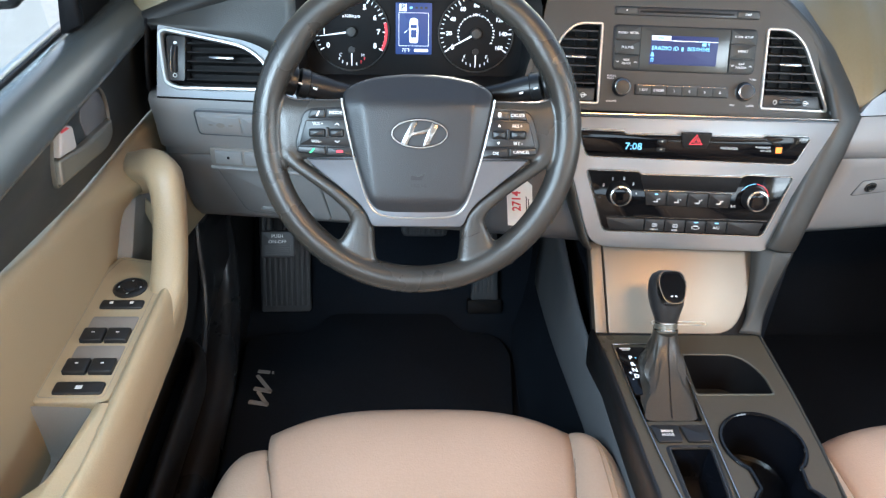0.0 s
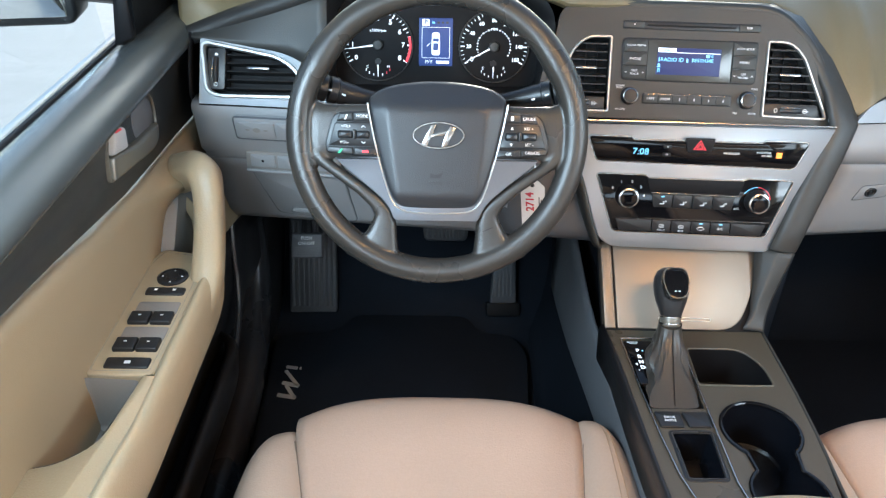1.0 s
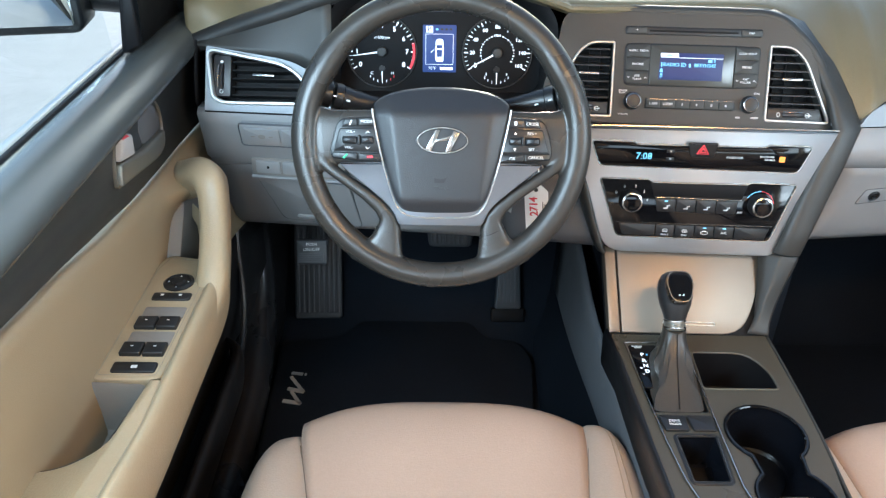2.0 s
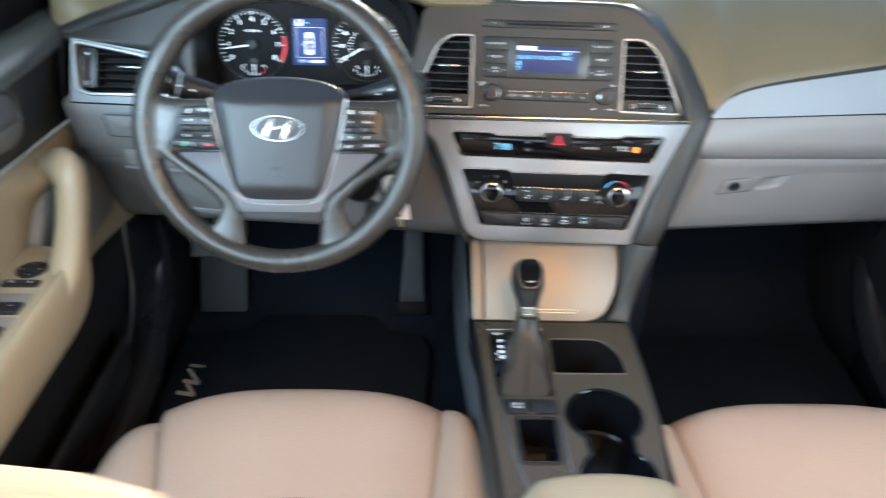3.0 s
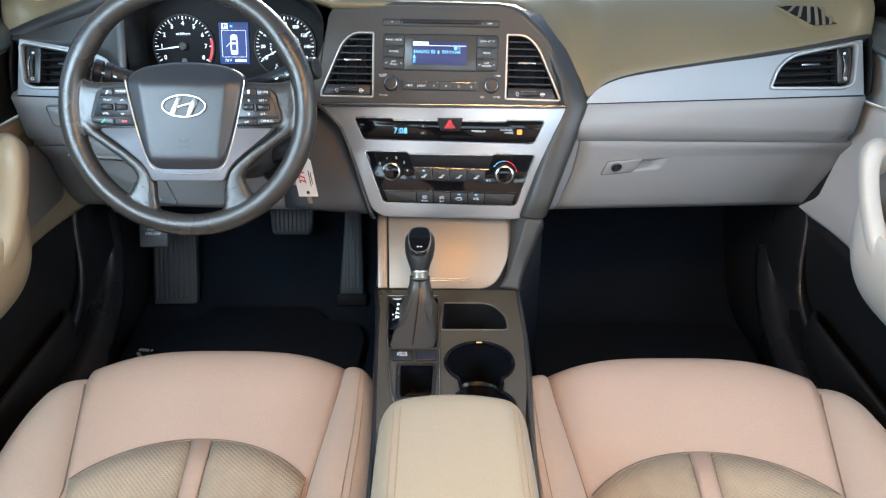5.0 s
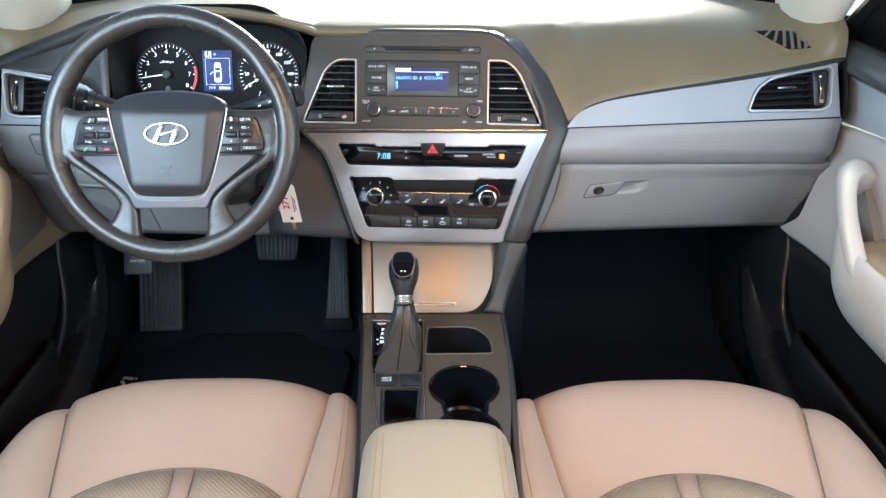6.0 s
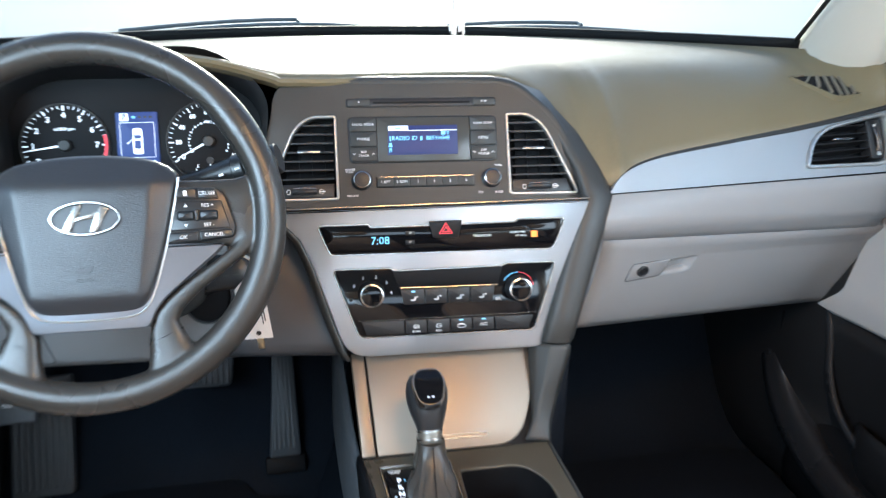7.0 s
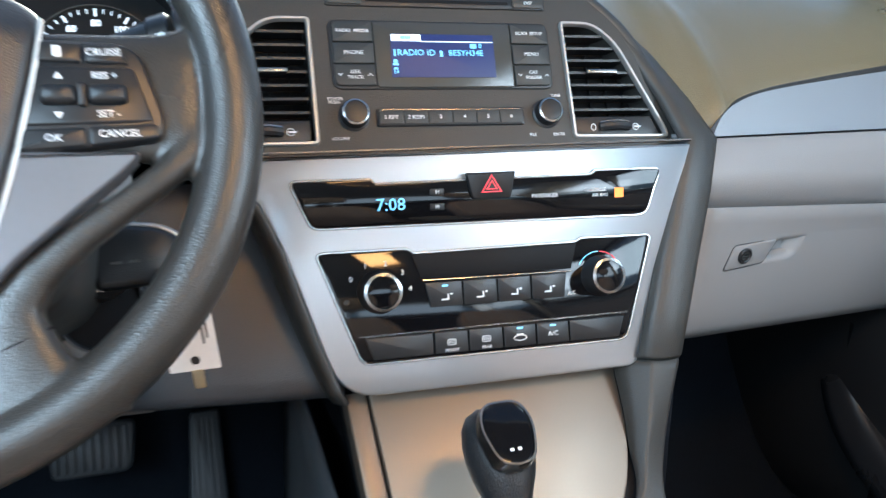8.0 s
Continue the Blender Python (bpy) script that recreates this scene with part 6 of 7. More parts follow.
plate("badge_bar", W, [(-0.0105, -0.0035), (-0.0030, -0.0010), (0.0060, 0.0000), (0.0130, 0.0035), (0.0150, 0.0085), (0.0080, 0.0055), (0.0, 0.0035), (-0.0085, 0.0010)], 0.0290, 0.0320, CHROME, emb, 0.0006)
plate("airbag_print", W, rounded([(-0.0080, -0.0520), (-0.0080, -0.0455), (-0.0010, -0.0480), (0.0080, -0.0445), (0.0040, -0.0520)][::-1], 0.001), 0.028, 0.0306, BLACK, wheel, bevel=0)
lettering("airbag_print", "AIRBAG", W, 0.0, -0.0585, 0.0056, BLACK, wheel, w=0.0303)

def pad(s):
    """A thumb-switch block on a side spoke."""
    f = (lambda pts: pts) if s < 0 else mir
    g = lambda u: u if s < 0 else -u  # noqa: E731
    blk = plate("switch_block", W, f(rounded([(-0.0690, -0.0290), (-0.1370, -0.0230), (-0.1390, -0.0120), (-0.1300, 0.0205), (-0.1220, 0.0270), (-0.0830, 0.0290)], [0.001, 0.004, 0.006, 0.008, 0.006, 0.001])[::-1]), 0.0, 0.0192, PAD, wheel, 0.0012)
    texts = {-1: (("", "MODE"), ("VOL+", ""), ("VOL-", ""), ("", "")), 1: (("", "CRUISE"), ("", "RES +"), ("", "SET -"), ("OK", "CANCEL"))}[s]
    keys = (([(-0.1245, 0.0155), (-0.1045, 0.0165), (-0.1045, 0.0265), (-0.1200, 0.0255)], 0), ([(-0.1030, 0.0165), (-0.0815, 0.0175), (-0.0835, 0.0280), (-0.1030, 0.0267)], 0),
            ([(-0.1345, -0.0140), (-0.0765, -0.0150), (-0.0810, 0.0150), (-0.1265, 0.0140)], 1),
            ([(-0.1365, -0.0225), (-0.1045, -0.0255), (-0.1045, -0.0160), (-0.1355, -0.0150)], 0), ([(-0.1030, -0.0255), (-0.0700, -0.0275), (-0.0755, -0.0165), (-0.1030, -0.0160)], 0))
    made = []
    for pts, kind in keys:
        made.append(plate("switch", W, f(rounded(pts, 0.002)[::-1]), 0.012, 0.0208 if not kind else 0.0202, PAD, blk, 0.0012))
    for u0, u1 in ((-0.1230, -0.1050), (-0.1000, -0.0840)):
        a, b = sorted((g(u0), g(u1)))
        plate("toggle", W, rounded(box2(a, -0.0050, b, 0.0045), 0.003), 0.015, 0.0250, PAD, blk, 0.0026)
    c = g(-0.1025)
    plate("toggle_centre", W, rounded(box2(c - 0.0020, -0.0060, c + 0.0020, 0.0060), 0.0015), 0.015, 0.0228, BLACK, blk, 0.001)
    put = lambda tx, u, v, sz=0.0062: lettering("print", tx, W, u, v, sz * 0.84, WHITE, blk, w=0.0212)  # noqa: E731
    if s < 0:
        put("MODE", -0.0930, 0.0222)
        put("VOL+", -0.1130, 0.0098, 0.0058)
        put("VOL-", -0.1150, -0.0098, 0.0058)
        for v, up in ((0.0095, 1), (-0.0100, -1)):
            for e in (-1, 1):
                plate("arrow", W, [(-0.0915, v + up * 0.0016), (-0.0915, v + up * 0.0006), (-0.0915 + e * 0.0026, v - up * 0.0016), (-0.0915 + e * 0.0026, v - up * 0.0006)], 0.0198, 0.0208, WHITE, blk, bevel=0)
        plate("call_mark", W, rounded([(-0.1235, -0.0225), (-0.1215, -0.0240), (-0.1165, -0.0185), (-0.1180, -0.0170)], 0.001), 0.0204, 0.0212, GREEN, blk, bevel=0)
        plate("end_mark", W, rounded(box2(-0.0930, -0.0225, -0.0850, -0.0195), 0.0012), 0.0204, 0.0212, RED, blk, bevel=0)
        plate("voice_mark", W, [(-0.1150, 0.0180), (-0.1130, 0.0180), (-0.1105, 0.0240), (-0.1125, 0.0240)], 0.0204, 0.0212, WHITE, blk, bevel=0)
    else:
        put("CRUISE", 0.1130, 0.0215, 0.0060)
        put("RES +", 0.1130, 0.0095, 0.0058)
        put("SET -", 0.1140, -0.0100, 0.0058)
        put("OK", 0.0890, -0.0215, 0.0062)
        put("CANCEL", 0.1185, -0.0200, 0.0060)
        plate("page_mark", W, rounded(box2(0.0905, 0.0195, 0.0940, 0.0248), 0.0006), 0.0204, 0.0212, WHITE, blk, bevel=0)
        plate("up_mark", W, [(0.0905, 0.0085), (0.0941, 0.0085), (0.0923, 0.0118)], 0.0198, 0.0208, WHITE, blk, bevel=0)
        plate("down_mark", W, [(0.0900, -0.0085), (0.0918, -0.0118), (0.0936, -0.0085)], 0.0198, 0.0208, WHITE, blk, bevel=0)


pad(-1)
pad(1)
lathe("column_boss", W @ Matrix.Translation((0, 0, -0.10)), [(0.055, 0.0), (0.060, 0.06), (0.055, 0.09), (0.045, 0.10)], BLACK, wheel, n=24)

# column cowl, stalks, ignition
cowl2 = thing("column_cowl", "dark grey steering column cowl below the wheel", "column cowl")
CC = axes((-0.3755, 0.10, 0.645), (1, 0, 0), (0, math.sin(TILT_W), math.cos(TILT_W)))
plate("shell", CC, rounded([(-0.075, 0.055), (-0.085, 0.0), (-0.075, -0.075), (-0.045, -0.095), (0.045, -0.095), (0.085, -0.075), (0.095, 0.0), (0.075, 0.055)][::-1], 0.03, 5), -0.22, 0.02, TRIM_DARK, cowl2, 0.012)


def stalk(s, label):
    """Control stalk behind the rim with a ringed tip."""
    th = thing("column_stalk", label, "control stalk", "column stalks")
    p0, p1 = Vector((-0.3755 + s * 0.06, 0.105, 0.695)), Vector((-0.3755 + s * (0.175 if s < 0 else 0.185), 0.080, 0.735))
    d = (p1 - p0)
    tube("stem", [p0, p0 + d * 0.35, p0 + d * 0.62], [0.012, 0.013, 0.016], BLACK, th, n=12)
    for t0, t1, r in ((0.62, 0.72, 0.0175), (0.74, 0.84, 0.0178), (0.86, 1.0, 0.0165)):
        tube("ring_switch", [p0 + d * t0, p0 + d * (t0 + 0.01), p0 + d * (t1 - 0.01), p0 + d * t1], [r * 0.92, r, r, r * 0.9], BLACK, th, n=14)
    mk = axes(p0 + d * 0.66 + Vector((0, -0.0170, 0.006)), (1, 0, s * 0.37), (0, 0.4, 1))
    for u in (-0.020, -0.002, 0.016):
        bar("stalk_mark", mk, u - 0.003, -0.0012, u + 0.002, 0.0012, WHITE, th, w=0.0006)
    return th


stalk(-1, "black headlamp and indicator stalk with white marks")
stalk(1, "black wiper stalk with white marks")
ign = thing("ignition_switch", "black ignition switch with key inserted and chrome ring", "ignition switch")
IG = axes((-0.288, 0.165, 0.572), (1, 0.15, 0), (0, 0.4, 1))
lathe("barrel", IG, [(0.024, -0.05), (0.024, 0.0), (0.019, 0.006), (0.010, 0.006)], BLACK, ign, n=24)
lathe("ring", IG, [(0.0195, 0.004), (0.0200, 0.008), (0.0170, 0.009), (0.0160, 0.006)], CHROME, ign, n=24)
# flat black disc stands in for the dark of the opening below the lock
well_ring = axes((-0.292, 0.186, 0.537), (1, 0.12, 0), (0, 0.05, 1))
plate("recess", well_ring, ellipse(0.0, 0.0, 0.029, 0.034, 36), -0.03, 0.004, VOID, ign, 0.002, "flat black disc for the dark opening below the lock")
rim("recess_lip", well_ring, ellipse(0.0, 0.0, 0.0315, 0.0365, 36), 0.0035, -0.01, 0.008, SLATE_SHADED, ign)
FOB = rounded([(-0.004, -0.020), (0.040, -0.020), (0.056, -0.002), (0.054, 0.011), (0.040, 0.020), (0.006, 0.025), (-0.007, 0.004)], [0.006, 0.012, 0.008, 0.008, 0.012, 0.008, 0.008])
key = thing("car_key", "black plastic car key in the ignition with a ring", "key")
plate("bow", IG, FOB, 0.010, 0.024, BLACK, key, 0.004)
edge = spline([(0.004, 0.0250, 0.017), (0.022, 0.0240, 0.018), (0.040, 0.0208, 0.018), (0.052, 0.0130, 0.018), (0.0565, 0.0, 0.017)], 5)
tube("bow_edge", [IG @ Vector(p) for p in edge], [lerp(0.0012, 0.0030, i / (len(edge) - 1)) for i in range(len(edge))], SATIN, key, "bright metal edge", n=10)
for u0, v0 in ((0.006, -0.004), (0.018, -0.004), (0.030, -0.004)):
    bar("button_mark", IG, u0, v0, u0 + 0.007, v0 + 0.002, TRIM_DARK, key, w=0.0246)
plate("blade", IG, box2(-0.004, -0.0012, 0.004, 0.0012), -0.01, 0.014, BRASS, key, bevel=0)
ring_pts = [IG @ Vector((0.045 + 0.008 * math.cos(a), -0.015 + 0.008 * math.sin(a), 0.018)) for a in np.linspace(0, 2 * math.pi, 20)[:-1]]
tube("split_ring", ring_pts, 0.0011, BRASS, key, n=6, closed=True)
tag = thing("key_tag", "white paper key tag with red figures hanging from the key", "key tag")
TG = axes((-0.2330, 0.1210, 0.5390), (1, -0.22, 0.10), (-0.14, -0.06, 1))
plate("card", TG, rounded([(-0.0175, -0.038), (0.0175, -0.038), (0.0175, 0.030), (0.008, 0.040), (-0.008, 0.040), (-0.0175, 0.030)], 0.001), -0.0004, 0.0004, PAPER, tag, bevel=0)
lettering("figures", "2714", TG @ Matrix.Rotation(radians(90), 4, "Z"), 0.004, 0.004, 0.0165, RED, tag, w=0.0007, bold=0.0004)
plate("eyelet", TG, ellipse(0.001, -0.0300, 0.0032, 0.0032, 14), 0.0004, 0.0009, BLACK, tag, bevel=0)
plate("eyelet", TG, ellipse(0.0, 0.0325, 0.0032, 0.0032, 14), 0.0004, 0.0009, BLACK, tag, bevel=0)
for u, v0, v1 in ((0.0085, -0.018, 0.012), (0.0115, -0.014, 0.008)):
    bar("fine_print", TG, u, v0, u + 0.0014, v1, TRIM_DARK, tag, w=0.0007)
plate("clasp", TG, rounded(box2(-0.003, -0.052, 0.005, -0.0375), 0.001), -0.0016, 0.0010, BRASS, tag, 0.0004, "dull metal clasp")
tube("string", [TG @ Vector((0.001, -0.040, -0.0012)), TG @ Vector((0.001, -0.02, -0.002)), TG @ Vector((0.0, 0.03, -0.002)), IG @ Vector((0.045, -0.023, 0.018))], 0.0006, PAPER, tag, n=5)

# ---- pedals and mats ----
rest = thing("footrest", "black ribbed rubber footrest pad", "footrest")
FR = axes((-0.6475, 0.516, 0.036), (1, 0.03, 0), (0, 0.085, 0.165))
plate("pad", FR, rounded(box2(-0.052, 0.0, 0.052, 0.215), 0.006), -0.02, 0.004, RUBBER, rest, 0.003)
for i in range(9):
    u = -0.0440 + i * 0.0110
    plate("rib", FR, rounded(box2(u - 0.0032, 0.014, u + 0.0032, 0.205), 0.002), 0.003, 0.0085, RUBBER, rest, 0.0015)
pb = thing("parking_brake_pedal", "black rubber parking brake pedal with white print", "pedal")
PB = axes((-0.632, 0.425, 0.268), (1, 0.03, 0), (0, 0.5, 1))
plate("pad", PB, rounded(box2(-0.031, -0.024, 0.031, 0.026), 0.006), -0.012, 0.004, RUBBER, pb, 0.003)
for i in range(5):
    v = -0.018 + i * 0.004
    plate("rib", PB, box2(-0.024, v - 0.001, 0.024, v + 0.001), 0.003, 0.0055, RUBBER, pb, bevel=0)
lettering("print", "PUSH", PB, 0, 0.0165, 0.0092, WHITE, pb, w=0.0046)
lettering("print", "ON-OFF", PB, 0, 0.0060, 0.0092, WHITE, pb, w=0.0046)
tube("lever", [(-0.632, 0.435, 0.268), (-0.64, 0.50, 0.32), (-0.65, 0.56, 0.45)], 0.010, BLACK, pb, n=8)
br = thing("brake_pedal", "wide black ribbed rubber brake pedal", "pedal")
BP = axes((-0.354, 0.560, 0.242), (1, 0, 0), (0, 0.45, 1))
plate("pad", BP, rounded([(-0.046, -0.034), (0.046, -0.034), (0.053, 0.030), (-0.053, 0.030)], 0.012), -0.012, 0.004, RUBBER, br, 0.004)
for i in range(9):
    u = -0.040 + i * 0.010
    plate("rib", BP, rounded(box2(u - 0.0028, -0.028, u + 0.0028, 0.024), 0.002), 0.003, 0.008, RUBBER, br, 0.0012)
tube("lever", [(-0.354, 0.570, 0.245), (-0.354, 0.60, 0.33), (-0.36, 0.66, 0.50)], 0.011, BLACK, br, n=8)
gas = thing("accelerator_pedal", "tall black ribbed rubber accelerator pedal", "pedal")
GP = axes((-0.218, 0.527, 0.030), (1, 0.02, 0), (0.10, 0.55, 1))
plate("pad", GP, rounded([(-0.032, 0.024), (0.028, 0.024), (0.024, 0.235), (-0.016, 0.235)], 0.006), -0.014, 0.004, RUBBER, gas, 0.004)
for i in range(5):
    u = -0.0210 + i * 0.0090
    plate("rib", GP, [(u - 0.002, 0.04), (u + 0.002, 0.04), (u * 0.75 + 0.003, 0.225), (u * 0.75, 0.225)], 0.003, 0.0065, RUBBER, gas, bevel=0)
plate("hinge_foot", GP, rounded(box2(-0.040, -0.006, 0.036, 0.026), 0.006), -0.02, 0.003, VOID, gas, 0.003)
mat = thing("floor_mat", "black carpet driver floor mat with a grey stitched mark", "floor mat")
MO = rounded([(-0.70, -0.15), (-0.20, -0.15), (-0.19, 0.20), (-0.175, 0.40), (-0.20, 0.46), (-0.28, 0.47), (-0.30, 0.53), (-0.56, 0.53), (-0.585, 0.47), (-0.72, 0.45)], 0.03, 4)
plate("mat_surface", Matrix.Translation((0, 0, 0.012)), MO, 0.0, 0.010, MAT, mat, 0.004)
MM = axes((-0.665, 0.300, 0.0225), (0.31, 1.0, 0.0), (-1.0, 0.31, 0.0))
for (u0, v0), (u1, v1), h in (((-0.044, 0.007), (-0.040, -0.031), 0.0048), ((-0.042, -0.030), (-0.014, 0.003), 0.0036), ((-0.009, 0.014), (-0.007, -0.022), 0.0048), ((-0.008, -0.021), (0.026, 0.024), 0.0036), ((0.037, 0.028), (0.0405, 0.004), 0.0040), ((0.0418, 0.0005), (0.0425, -0.0035), 0.0035)):
    d = Vector((u1 - u0, v1 - v0)).normalized() * h
    plate("stitched_mark", MM, rounded([(u0 + d.y, v0 - d.x), (u1 + d.y, v1 - d.x), (u1 - d.y, v1 + d.x), (u0 - d.y, v0 + d.x)], 0.002), 0.0, 0.0016, MAT_MARK, mat, bevel=0)
pmat = thing("floor_mat", "plain black carpet passenger floor mat", "floor mat")
plate("mat_surface", Matrix.Translation((0, 0, 0.012)), rounded([(0.19, -0.15), (0.70, -0.15), (0.71, 0.42), (0.66, 0.46), (0.21, 0.46)], 0.03, 4), 0.0, 0.010, MAT, pmat, 0.004)

pin = thing("carpet_fastener", "small round black fastener on the carpet by the accelerator", "fastener")
PF = axes((-0.242, 0.668, 0.149), (1, 0, 0), (0, 0.5, 1))
lathe("washer", PF, [(0.017, -0.012), (0.017, 0.002), (0.014, 0.0045), (0.009, 0.003)], BLACK, pin, n=20)
lathe("stud", PF, [(0.009, -0.006), (0.009, 0.007), (0.006, 0.010), (0.001, 0.0105)], SATIN, pin, "dull metal stud", n=16)

# ---- seats ----


def on_top(ob, places, lift):
    """Points (x, y) dropped on the upper side of an object."""
    bpy.context.view_layer.update()
    skin = ob.evaluated_get(bpy.context.evaluated_depsgraph_get())
    pts = []
    for x, y in places:
        hit, at, _, _ = skin.ray_cast((x, y, 2.0), (0, 0, -1))
        if hit:
            pts.append((x, y, at.z + lift))
    return pts


for x in (-0.060, -0.052, 0.084, 0.091):
    tube("stitch_line", on_top(arm_pad, [(x, y) for y in np.linspace(-0.325, -0.66, 14)], 0.0003), 0.0007, THREAD, arm, "tan stitching", n=5)


def seat(cx, dy, dz, label):
    """Front seat: leather cushion with bolsters, woven insert, centre strip and low backrest."""
    th = thing("front_seat", label, "car seat", "front seats")
    HW = 0.207
    out = 1 if cx > 0 else -1
    half = lambda s, y: HW - (0.24 if s == out else 0.12) * min(0.26, max(0.0, -y - 0.08))  # noqa: E731
    across = lambda k, y: cx + lerp(-half(-1, y), half(1, y), (k + 1) / 2)  # noqa: E731
    front = lambda k: 0.010 - 0.036 * abs(k) ** 3.4  # noqa: E731
    topz = lambda k, y: 0.280 + dz - 0.015 * abs(k) ** 3 + 0.006 * math.sin(min(1, max(0, (-y - 0.00) / 0.10)) * math.pi / 2) - 0.10 * max(0, -y - 0.10) - 0.036 * (1 - k * k) * min(1.0, max(0.0, (-y - 0.04) / 0.16)) ** 1.5  # noqa: E731
    ks = np.linspace(-1, 1, 15)
    rows = []
    for d, fall in (((-0.020, -0.17), (-0.004, -0.12), (0.002, -0.060), (-0.002, -0.030), (-0.012, -0.012), (-0.030, -0.002), (-0.06, 0), (-0.10, 0), (-0.15, 0), (-0.22, 0), (-0.32, 0), (-0.42, 0), (-0.52, 0))):
        rows.append([(across(k, front(k) + d), dy + front(k) + d, topz(k, front(k) + d) + fall) for k in ks])
    sheet("cushion", rows, SEAT, th, thick=0.01, sub=1, flip=True)
    # woven insert behind an arched seam
    arc = lambda k: -0.200 - 0.098 * abs(k) ** 2.0  # noqa: E731
    for s in (-1, 1):
        rows = []
        for t in np.linspace(0, 1, 7):
            r = []
            for q in np.linspace(0.085, 0.97, 11):
                k = s * q
                y = lerp(arc(k), -0.53, t)
                edge = 0.0035 * min(1, 8 * t, 12 * (q - 0.085) + 0.2, 14 * (0.97 - q) + 0.2)
                r.append((across(k, y), dy + y, topz(k, y) + 0.0058 + edge))
            rows.append(r)
        sheet("fabric_insert", rows, FABRIC, th, thick=0.004, label="woven beige fabric insert", flip=s > 0)
    rows = [[(across(k, lerp(arc(k), -0.53, t)), dy + lerp(arc(k), -0.53, t), topz(k, lerp(arc(k), -0.53, t)) + 0.0075 + 0.0018 * (1 - (k / 0.08) ** 2)) for k in np.linspace(-0.08, 0.08, 5)] for t in np.linspace(0, 1, 6)]
    sheet("centre_strip", rows, SEAT, th, thick=0.004, flip=True)
    tube("arched_seam", [(across(k, arc(k)), dy + arc(k) + 0.002, topz(k, arc(k)) + 0.0066) for k in np.linspace(-0.97, 0.97, 28)], 0.0010, SEAM, th, n=5)
    for s in (-1, 1):
        rows = []
        nose = ((-0.050, 0.020, -0.080), (-0.056, 0.030, -0.030), (-0.075, 0.044, -0.008), (-0.11, 0.060, 0.010)) if s == out else ((-0.036, 0.012, -0.075), (-0.040, 0.022, -0.018), (-0.052, 0.038, 0.006), (-0.09, 0.060, 0.020))
        for y, wide, up in (*nose, (-0.16, 0.070, 0.022 if s == out else 0.026), (-0.22, 0.076, 0.028), (-0.32, 0.080, 0.030), (-0.42, 0.082, 0.030), (-0.53, 0.080, 0.028)):
            z = topz(1, y)
            x0 = across(s, y) - s * 0.004
            wide = wide * 1.12 + HW - half(s, y)
            low = 0.13
            r = [(x0, dy + y, z + min(up, 0) - 0.012), (x0 + s * 0.002, dy + y, z + min(up, 0) + 0.002), (x0 + s * wide * 0.28, dy + y, z + up * 0.80 + 0.002), (x0 + s * wide * 0.62, dy + y, z + up), (x0 + s * wide * 0.90, dy + y, z + up * 0.55 - 0.010), (x0 + s * wide * 1.0, dy + y, z + min(up, 0) - 0.05), (x0 + s * wide * 0.97, dy + y, min(low, z - 0.1))]
            rows.append(r)
        bolster = sheet("bolster", rows, SEAT_SIDE, th, thick=0.008, sub=2, flip=s > 0)
        for q in ((0.50, 0.59) if s != out else (0.70,) if cx > 0 else ()):
            span = np.linspace(-0.070 if s != out else -0.12, -0.45, 16)
            tube("stitch_line", on_top(bolster, [(across(s, y) + s * (-0.004 + (along([(-0.45, 0.082), (-0.22, 0.076), (-0.16, 0.070), (-0.09, 0.060), (-0.05, 0.046)], y)[0] * 1.12 + HW - half(s, y)) * q), dy + y) for y in span], 0.0005), 0.0007, THREAD, th, n=5)
        tube("bolster_seam", [(across(s, y) + s * 0.001, dy + y, topz(1, y) + 0.0005) for y in (-0.10, -0.15, -0.2, -0.3, -0.45)], 0.0012, SEAM, th, n=5)
    bk = []
    for t in (0, 0.25, 0.5, 0.75, 0.92, 0.985, 1.0):
        y0, z0 = -0.50 - 0.275 * t, 0.26 + 0.46 * t
        wide = 0.235 - 0.035 * max(0, t - 0.4) - (0.05 if t > 0.95 else 0.015 if t > 0.9 else 0)
        drop = 0.05 * max(0.0, t - 0.6)
        bk.append([(cx + k * wide, dy * 0.5 + y0 + d, z0 + e - drop * abs(k)) for k, d, e in ((-1.06, -0.06, -0.03), (-1.0, 0.015, 0.01), (-0.78, 0.018, 0.01), (-0.62, -0.004, 0.0), (0, -0.010, 0.0), (0.62, -0.004, 0.0), (0.78, 0.018, 0.01), (1.0, 0.015, 0.01), (1.06, -0.06, -0.03))])
    sheet("backrest", bk, SEAT, th, thick=0.07, sub=1, flip=True)
    rows = []
    for z, hw, hd in ((0.803, 0.084, 0.020), (0.811, 0.118, 0.034), (0.833, 0.138, 0.042), (0.868, 0.146, 0.045), (0.903, 0.144, 0.043), (0.925, 0.132, 0.036), (0.934, 0.095, 0.022)):
        rows.append([(cx + hw * math.copysign(abs(math.cos(a)) ** 0.6, math.cos(a)), dy * 0.5 - 0.818 + 0.25 * (z - 0.86) + hd * math.copysign(abs(math.sin(a)) ** 0.7, math.sin(a)), z) for a in [2 * math.pi * i / 20 for i in range(20)]])
    bmh = bmesh.new()
    loops_mesh(bmh, WORLD, rows)
    part("headrest", bmh, SEAT_SIDE, th, "beige leather headrest")
    for k in (-1, 1):
        tube("headrest_post", [(cx + k * 0.06, dy * 0.5 - 0.80, 0.70), (cx + k * 0.06, dy * 0.5 - 0.822, 0.81)], 0.006, CHROME, th, n=8)
    block("seat_base", (cx - 0.20, dy - 0.52, 0.04), (cx + 0.20, dy - 0.06, 0.17), VOID, th, bevel=0.02)
